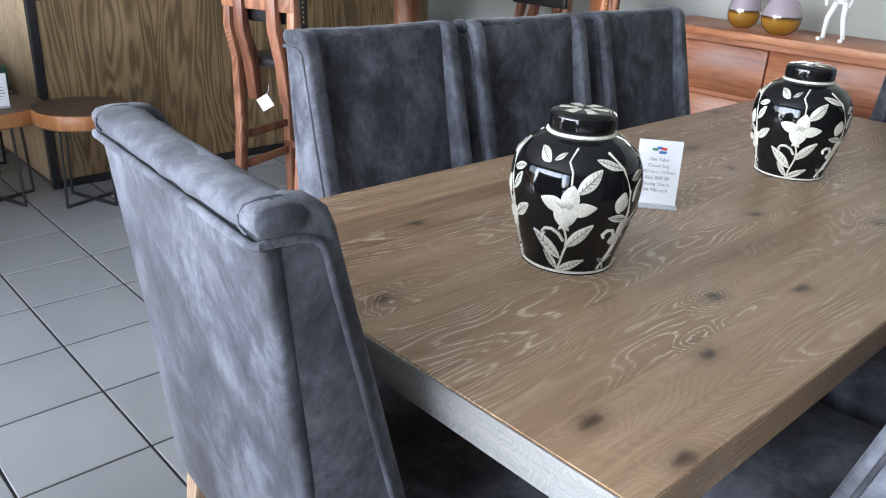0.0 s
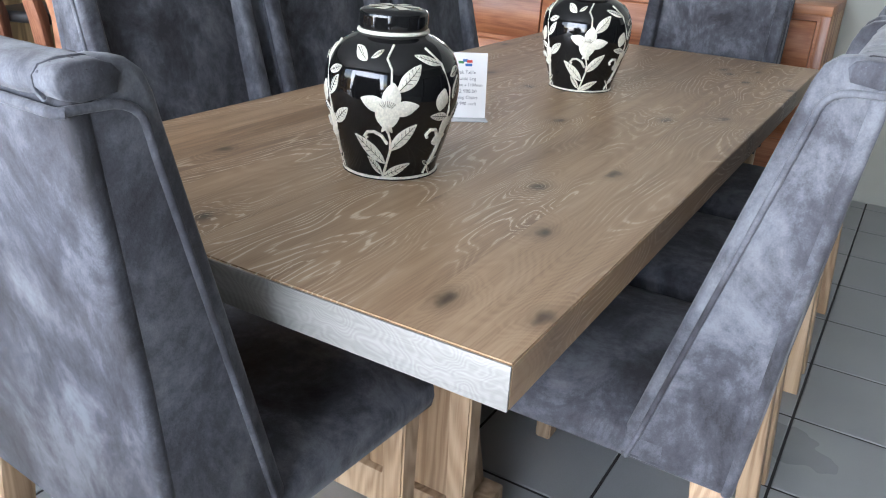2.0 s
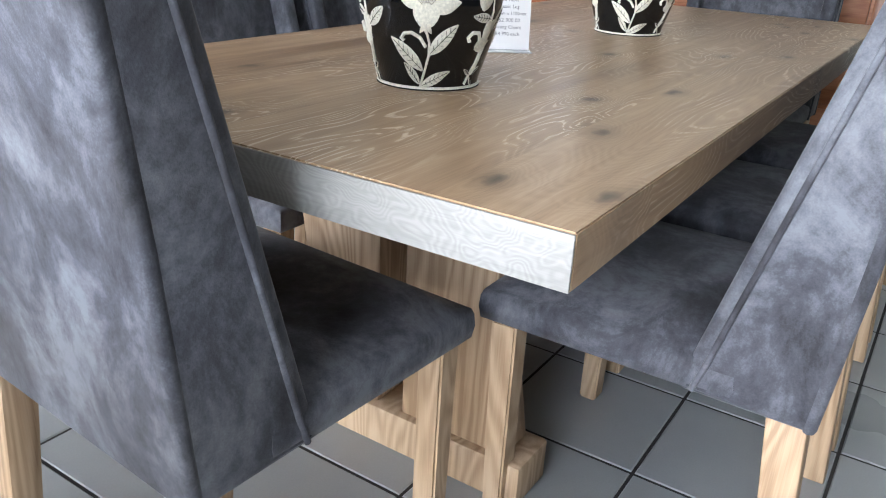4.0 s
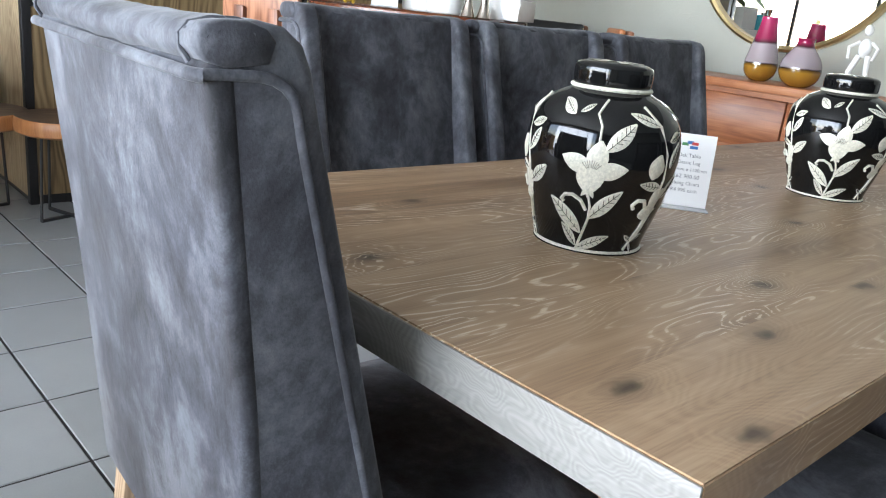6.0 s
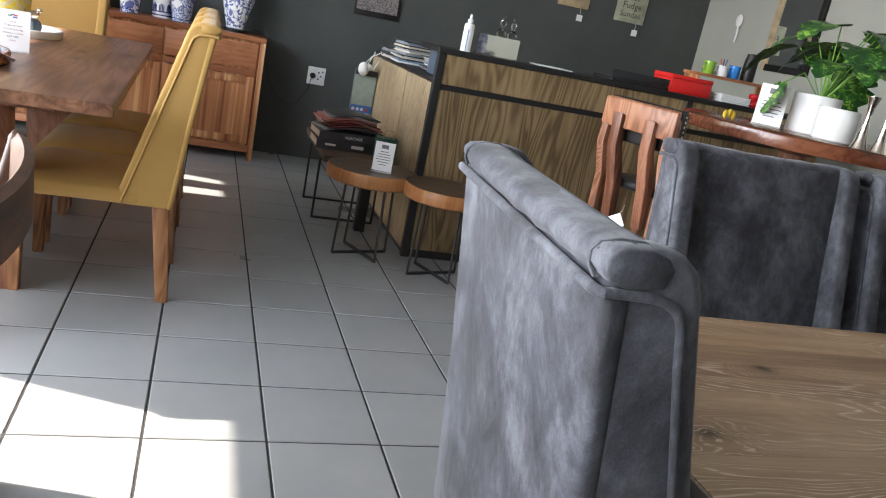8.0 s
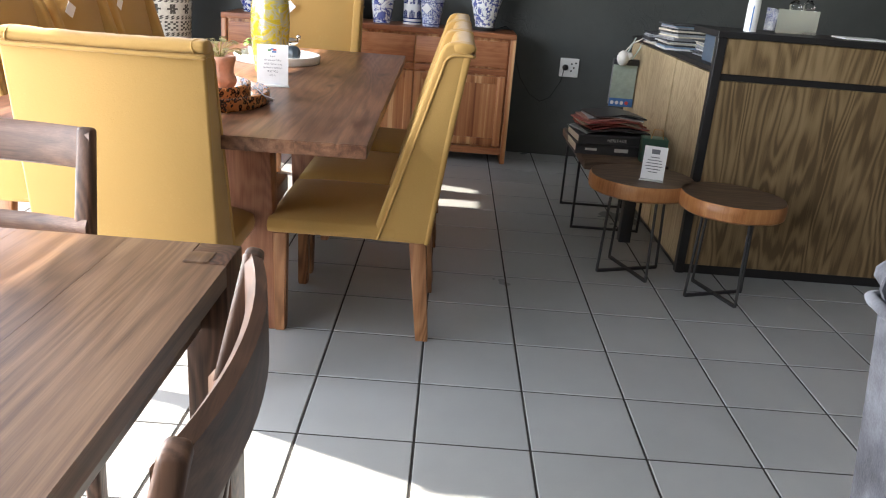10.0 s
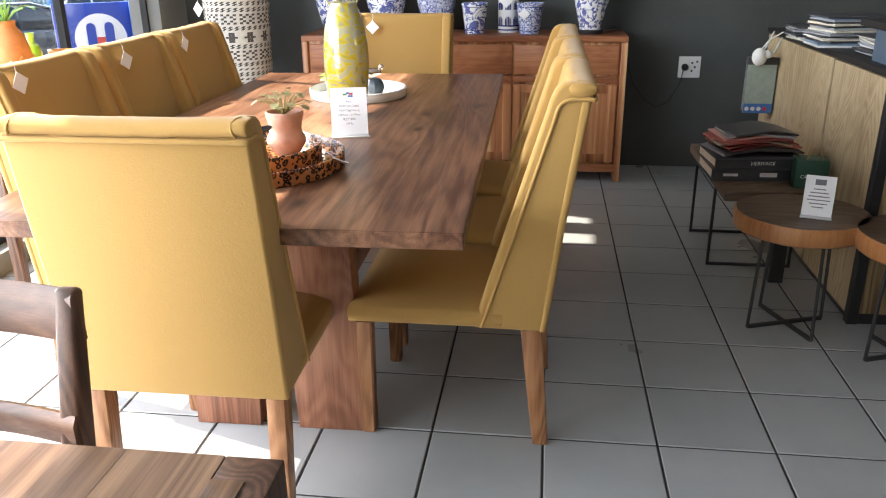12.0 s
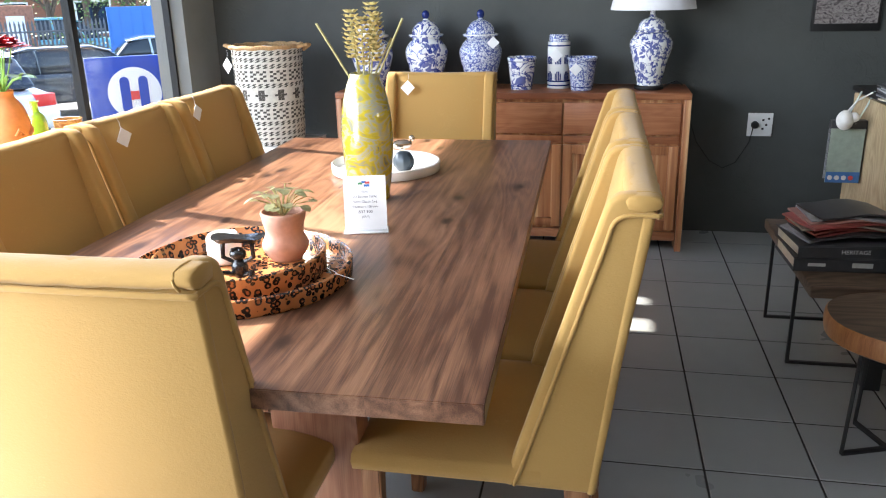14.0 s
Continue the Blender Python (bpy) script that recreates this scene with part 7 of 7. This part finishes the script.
solo("wall_ornament", bm, WHITE_CHINA, "white ceramic spoon ornament on the pale wall", "ornament", pose(4.455, 3.08, 1.72, 90, 0, -80))
for k, (y, z) in enumerate(((1.30, 1.36),)):
    bm = bmesh.new()
    box(bm, 4.452, 4.469, y - 0.07, y + 0.07, z - 0.06, z + 0.06, bevel=0.003)
    solo("wall_socket", bm, WHITE_CHINA, "white wall box switch on the pale wall", "switch")

# ---- outside the shop window ----
GROUND = plaster("grey_paving", (0.19, 0.185, 0.175), (0.27, 0.26, 0.245), 3.0, 0.4, 0.85)
BLUE_BOARD = plain("blue_sign_paint", (0.02, 0.06, 0.36), 0.35, scale=6, grain=0.05)
BLUE_WALL = plain("blue_sheet_wall", (0.03, 0.15, 0.46), 0.5, scale=4, grain=0.06)
BRICK = plain("red_brick", (0.30, 0.13, 0.08), 0.85, scale=18, grain=0.3)
LEAF_FAR = plain("outdoor_foliage", (0.10, 0.18, 0.04), 0.6, scale=9, grain=0.5)
BARK = plain("bark", (0.10, 0.07, 0.05), 0.9, scale=20, grain=0.3)
OUT = -1.05
bm = bmesh.new()
a, b = -400, 400
vs = [bm.verts.new(p) for p in ((a, a, OUT), (b, a, OUT), (b, b, OUT), (a, b, OUT))]
bm.faces.new(vs)
tagged(part("ground", bm, GROUND, smooth=False), "pale grey paving and road outside", "ground", kind="structure")

sg = thing("sign_board", "blue board with a white disc standing outside the window", "sign", pose(-2.95, 3.91, -0.16, 0, 0, -53))
bm = bmesh.new()
box(bm, -0.02, 0.02, -0.30, 0.32, 0.45, 1.20, bevel=0.004)
part("board", bm, BLUE_BOARD, sg)
bm = bmesh.new()
lathe(bm, [(0.18, 0.0), (0.18, 0.004)], 48)
bmesh.ops.transform(bm, matrix=pose(0.0205, 0.0, 0.945, 0, 90, 0), verts=bm.verts)
part("disc", bm, PAPER, sg, "white disc")
for y in (-0.062, 0.062):
    bm = bmesh.new()
    slab(bm, arc(y, 0.84, 0.032, 180, 360, 8) + arc(y, 1.03, 0.032, 0, 180, 8), 0.025, 0.029, 0)
    part("bar", bm, BLUE_BOARD, sg, smooth=False)
bm = boxes((0.025, 0.029, -0.029, 0.029, 0.90, 0.96))
part("bar", bm, INK_RED, sg, smooth=False)
for y in (-0.26, 0.28):
    bm = boxes((-0.02, 0.02, y - 0.02, y + 0.02, OUT + 0.16, 0.45))
    part("leg", bm, ALU, sg, smooth=False)

CAR_WHITE = plain("white_car_paint", (0.72, 0.73, 0.74), 0.12, grain=0.02, bump=0.0, Coat_Weight=0.8)
CAR_DARK = plain("dark_grey_car_paint", (0.035, 0.04, 0.045), 0.12, grain=0.03, bump=0.0, Coat_Weight=0.8)
CAR_GLASS = plain("dark_car_glass", (0.015, 0.02, 0.024), 0.04, bump=0.0)
TYRE = plain("tyre_rubber", (0.015, 0.015, 0.015), 0.8)


def car(m, paint, label):
    c = thing("car", label, "car", m, "parked cars")
    lower = [(-2.05, 0.30), (-2.1, 0.55), (-2.0, 0.82), (-1.2, 0.94), (1.2, 0.92), (1.95, 0.80), (2.1, 0.60), (2.08, 0.30)]
    bm = bmesh.new()
    slab(bm, lower, -0.86, 0.86, 1, 0.09, 3)
    part("body", bm, paint, c, angle=50)
    bm = bmesh.new()
    cabin = [(-1.75, 0.90), (-1.35, 1.32), (-0.9, 1.44), (0.3, 1.44), (0.75, 1.30), (1.25, 0.90)]
    slab(bm, cabin, -0.74, 0.74, 1, 0.08, 3)
    for v in bm.verts:
        v.co.y *= 1.0 - 0.16 * max(0, v.co.z - 0.95)
    part("cabin_glass", bm, CAR_GLASS, c, "dark windows", angle=50)
    bm = bmesh.new()
    slab(bm, [(-1.36, 1.36), (-0.92, 1.462), (0.32, 1.462), (0.76, 1.33), (0.3, 1.40), (-0.9, 1.40)], -0.67, 0.67, 1, 0.02, 2)
    part("roof", bm, paint, c, angle=50)
    for s in (-1, 1):
        for x in (-0.75, 0.05, 0.80):
            bm = bmesh.new()
            tube(bm, [(x, s * 0.745, 0.92), (x - 0.05 * (1 if x < 0.5 else 6), s * 0.675, 1.42 if x < 0.5 else 1.32)], 0.03, 6)
            part("pillar", bm, paint, c)
        for x in (-1.3, 1.3):
            bm = bmesh.new()
            lathe(bm, smooth_profile([(0.20, -0.09), (0.30, -0.1), (0.32, -0.06), (0.32, 0.06), (0.30, 0.1), (0.20, 0.09)], 2), 28)
            bmesh.ops.transform(bm, matrix=pose(x, s * 0.80, 0.32, 90, 0, 0), verts=bm.verts)
            w = part("wheel", bm, TYRE, c, angle=50)
            bm = bmesh.new()
            lathe(bm, [(0.19, 0), (0.18, 0.012), (0.05, 0.02)], 20)
            bmesh.ops.transform(bm, matrix=pose(x, s * 0.895, 0.32, 90 if s < 0 else -90, 0, 0), verts=bm.verts)
            part("rim", bm, CHROME, w)
    for s in (-1, 1):
        bm = bmesh.new()
        box(bm, -2.09, -1.9, s * 0.66 - 0.14, s * 0.66 + 0.14, 0.66, 0.84, bevel=0.02)
        part("tail_light", bm, RED, c, "red tail light")
    return c


CAR_SILVER = plain("silver_blue_car_paint", (0.33, 0.40, 0.46), 0.15, metal=0.4, grain=0.02, bump=0.0, Coat_Weight=0.8)
CAR_TEAL = plain("turquoise_car_paint", (0.12, 0.36, 0.42), 0.2, grain=0.02, bump=0.0, Coat_Weight=0.8)
car(pose(-11.2, 14.8, OUT, 0, 0, 37), CAR_DARK, "dark grey car parked outside the window")
car(pose(-10.9, 18.8, OUT, 0, 0, 37), CAR_SILVER, "silver blue car parked beside the sheet wall")
car(pose(-11.3, 10.95, OUT, 0, 0, 155) @ Matrix.Scale(1.12, 4), CAR_WHITE, "white car parked outside the window")
car(pose(-17.8, 23.0, OUT, 0, 0, 37) @ Matrix.Scale(1.25, 4), CAR_TEAL, "turquoise van parked behind the fence")


FENCE_STEEL = plain("grey_fence_steel", (0.09, 0.10, 0.11), 0.5, 0.3)


def palisade():
    f = thing("fence", "dark steel palisade fence across the road", "fence")
    x0, y0, x1, y1 = -19.6, 15.5, -14.05, 20.35
    n = 66
    for z in (-0.6, 0.5):
        b2 = bmesh.new()
        tube(b2, [(x0, y0, z), (x1, y1, z)], 0.025, 6)
        part("rail", b2, FENCE_STEEL, f)
    slab_bm = bmesh.new()
    slab(slab_bm, [(-0.027, OUT), (0.027, OUT), (0.027, 0.72), (0.0, 0.82), (-0.027, 0.72)], -0.008, 0.008, 1)
    me = finish("pale", slab_bm, FENCE_STEEL, False)
    for k in range(n + 1):
        t = k / n
        p = new("pale", me)
        p.parent = f
        p.matrix_local = pose(x0 + (x1 - x0) * t, y0 + (y1 - y0) * t, 0, 0, 0, 41)


palisade()
wb2 = thing("sheet_wall", "tall blue sheet metal wall beside the fence", "wall", pose(-13.0, 21.3, OUT, 0, 0, 41))
bm = bmesh.new()
box(bm, -1.32, 5.0, -0.04, 0.04, 0, 2.16, bevel=0.01)
part("sheet", bm, BLUE_WALL, wb2)
for k in range(19):
    bm = bmesh.new()
    box(bm, -1.3 + 0.32 * k, -1.26 + 0.32 * k, -0.055, -0.041, 0.02, 2.14)
    part("rib", bm, BLUE_WALL, wb2, smooth=False)
bl = thing("street_banner", "tall blue banner pole outside the window", "banner", pose(-2.69, 4.01, OUT, 0, 0, -53))
bm = bmesh.new()
box(bm, -0.03, 0.03, -0.055, 0.055, 0, 3.6, bevel=0.01)
part("pole", bm, BLUE_WALL, bl)

hs = thing("house", "red brick house with tiled roof across the road", "house", pose(-28, 33, OUT, 0, 0, 40))
bm = bmesh.new()
box(bm, -6, 6, -4, 4, 0, 2.9)
part("wall", bm, BRICK, hs, smooth=False)
bm = bmesh.new()
slab(bm, [(-4.6, 2.85), (4.6, 2.85), (0, 5.0)], -6.4, 6.4, 0)
part("roof", bm, plain("grey_roof_tiles", (0.16, 0.15, 0.14), 0.8, scale=6, grain=0.2), hs, smooth=False)
for x in (-3.6, 0.4, 3.8):
    bm = boxes((x - 0.7, x + 0.7, -4.03, -3.98, 0.9, 2.2))
    w = part("window", bm, CAR_GLASS, hs, smooth=False)
    bm = boxes((x - 0.78, x + 0.78, -4.06, -4.0, 0.82, 0.9), (x - 0.78, x - 0.70, -4.06, -4.0, 0.9, 2.2), (x + 0.70, x + 0.78, -4.06, -4.0, 0.9, 2.2), (x - 0.78, x + 0.78, -4.06, -4.0, 2.2, 2.28))
    part("frame", bm, PAPER, w, smooth=False)
gp = thing("gate_pillar", "red brick gate pillar with a pale meter box", "pillar", pose(-17.3, 20.75, OUT, 0, 0, 37))
bm = bmesh.new()
box(bm, -0.5, 0.5, -0.35, 0.35, 0, 2.25, bevel=0.01)
part("shaft", bm, BRICK, gp)
bm = boxes((-0.25, 0.25, -0.37, -0.35, 1.1, 1.95))
part("box_door", bm, PAPER, gp, smooth=False)


def tree(x, y, h, r, seed):
    t = thing("tree", "leafy green street tree across the road", "tree", pose(x, y, OUT), "trees across the road")
    rnd = random.Random(seed)
    bm = bmesh.new()
    tube(bm, [(0, 0, 0), (0.06, 0.03, h * 0.3), (0.0, 0.08, h * 0.6)], 0.16, 8, taper=0.55)
    limbs = []
    for k in range(7):
        a = k * 0.9 + rnd.random()
        e = Vector((r * 0.7 * math.cos(a), r * 0.7 * math.sin(a), h * (0.6 + 0.28 * rnd.random())))
        tube(bm, [(0, 0.04, h * (0.3 + 0.04 * k)), e * 0.5 + Vector((0, 0, h * 0.25)), e], 0.06, 6, taper=0.3)
        limbs.append(e)
    part("trunk", bm, BARK, t)
    bm = bmesh.new()
    for k in range(2400):
        c = rnd.choice(limbs) + Vector((rnd.gauss(0, r * 0.28), rnd.gauss(0, r * 0.28), rnd.gauss(0, h * 0.10)))
        d = Vector((rnd.gauss(0, 1), rnd.gauss(0, 1), rnd.gauss(0, 0.6))).normalized()
        s = d.orthogonal().normalized()
        q = 0.07 + 0.06 * rnd.random()
        bm.faces.new([bm.verts.new(p) for p in (c, c + d * q * 0.5 + s * q * 0.4, c + d * q, c + d * q * 0.5 - s * q * 0.4)])
    part("crown", bm, LEAF_FAR, t, smooth=False)


for row in ((-20.5, 26.5, 4.6, 2.0, 1), (-17.5, 27.5, 4.2, 1.9, 2), (-24.5, 24.0, 4.6, 2.1, 3), (-15.0, 26.0, 4.4, 1.9, 4), (-22.0, 31.0, 6.0, 2.6, 5)):
    tree(*row)
bm = bmesh.new()
rnd = random.Random(77)
for k in range(2600):
    t = rnd.random()
    c = Vector((-20.0 + 5.7 * t + rnd.gauss(0, 0.3), 15.7 + 5.0 * t + rnd.gauss(0, 0.3), OUT + 0.05 + abs(rnd.gauss(0, 0.42)) * (1 + 0.7 * math.sin(9 * t))))
    d = Vector((rnd.gauss(0, 1), rnd.gauss(0, 1), rnd.gauss(0.4, 0.6))).normalized()
    s = d.orthogonal().normalized()
    q = 0.06 + 0.06 * rnd.random()
    bm.faces.new([bm.verts.new(p) for p in (c, c + d * q * 0.5 + s * q * 0.35, c + d * q, c + d * q * 0.5 - s * q * 0.35)])
tagged(part("shrubs", bm, LEAF_FAR, smooth=False), "low green shrubs along the fence", "shrubs", kind="stuff")


# ---- floor ----
def floor():
    bm = boxes((X0 - 0.25, X1 + 0.25, Y0 - 0.22, Y1 + 0.22, -1.15, -0.003))
    fl = tagged(part("floor", bm, GROUT, smooth=False), "grey ceramic floor tiles with dark joints", "floor", kind="structure")

    def tile_bm(bm, cx, cy, a=S - 0.007, b=S - 0.007):
        r = 0.0025
        lo = [bm.verts.new((cx + sx * a / 2, cy + sy * b / 2, -0.0025)) for sx, sy in ((-1, -1), (1, -1), (1, 1), (-1, 1))]
        hi = [bm.verts.new((cx + sx * (a / 2 - r), cy + sy * (b / 2 - r), 0.0)) for sx, sy in ((-1, -1), (1, -1), (1, 1), (-1, 1))]
        bm.faces.new(hi)
        for k in range(4):
            bm.faces.new((lo[k], lo[(k + 1) % 4], hi[(k + 1) % 4], hi[k]))

    one = bmesh.new()
    tile_bm(one, 0, 0)
    me = finish("tile", one, TILE, False)
    rest = bmesh.new()
    count = 0
    for i in range(-7, 14):
        for j in range(-17, 11):
            cx, cy = (i + 0.5) * S, (j + 0.5) * S
            if not (X0 - 0.1 < cx < X1 + 0.1 and Y0 - 0.1 < cy < Y1 + 0.1):
                continue
            if -1.4 < cx < 2.75 and -3.4 < cy < 3.5 and count < 290 and not (cx > 1.7 and cy > 1.4):
                ob = new("tile", me)
                ob.parent = fl
                ob.location = (cx, cy, 0)
                count += 1
            else:
                tile_bm(rest, cx, cy)
    tagged(part("tiles", rest, TILE, fl, smooth=False), kind="stuff")


floor()
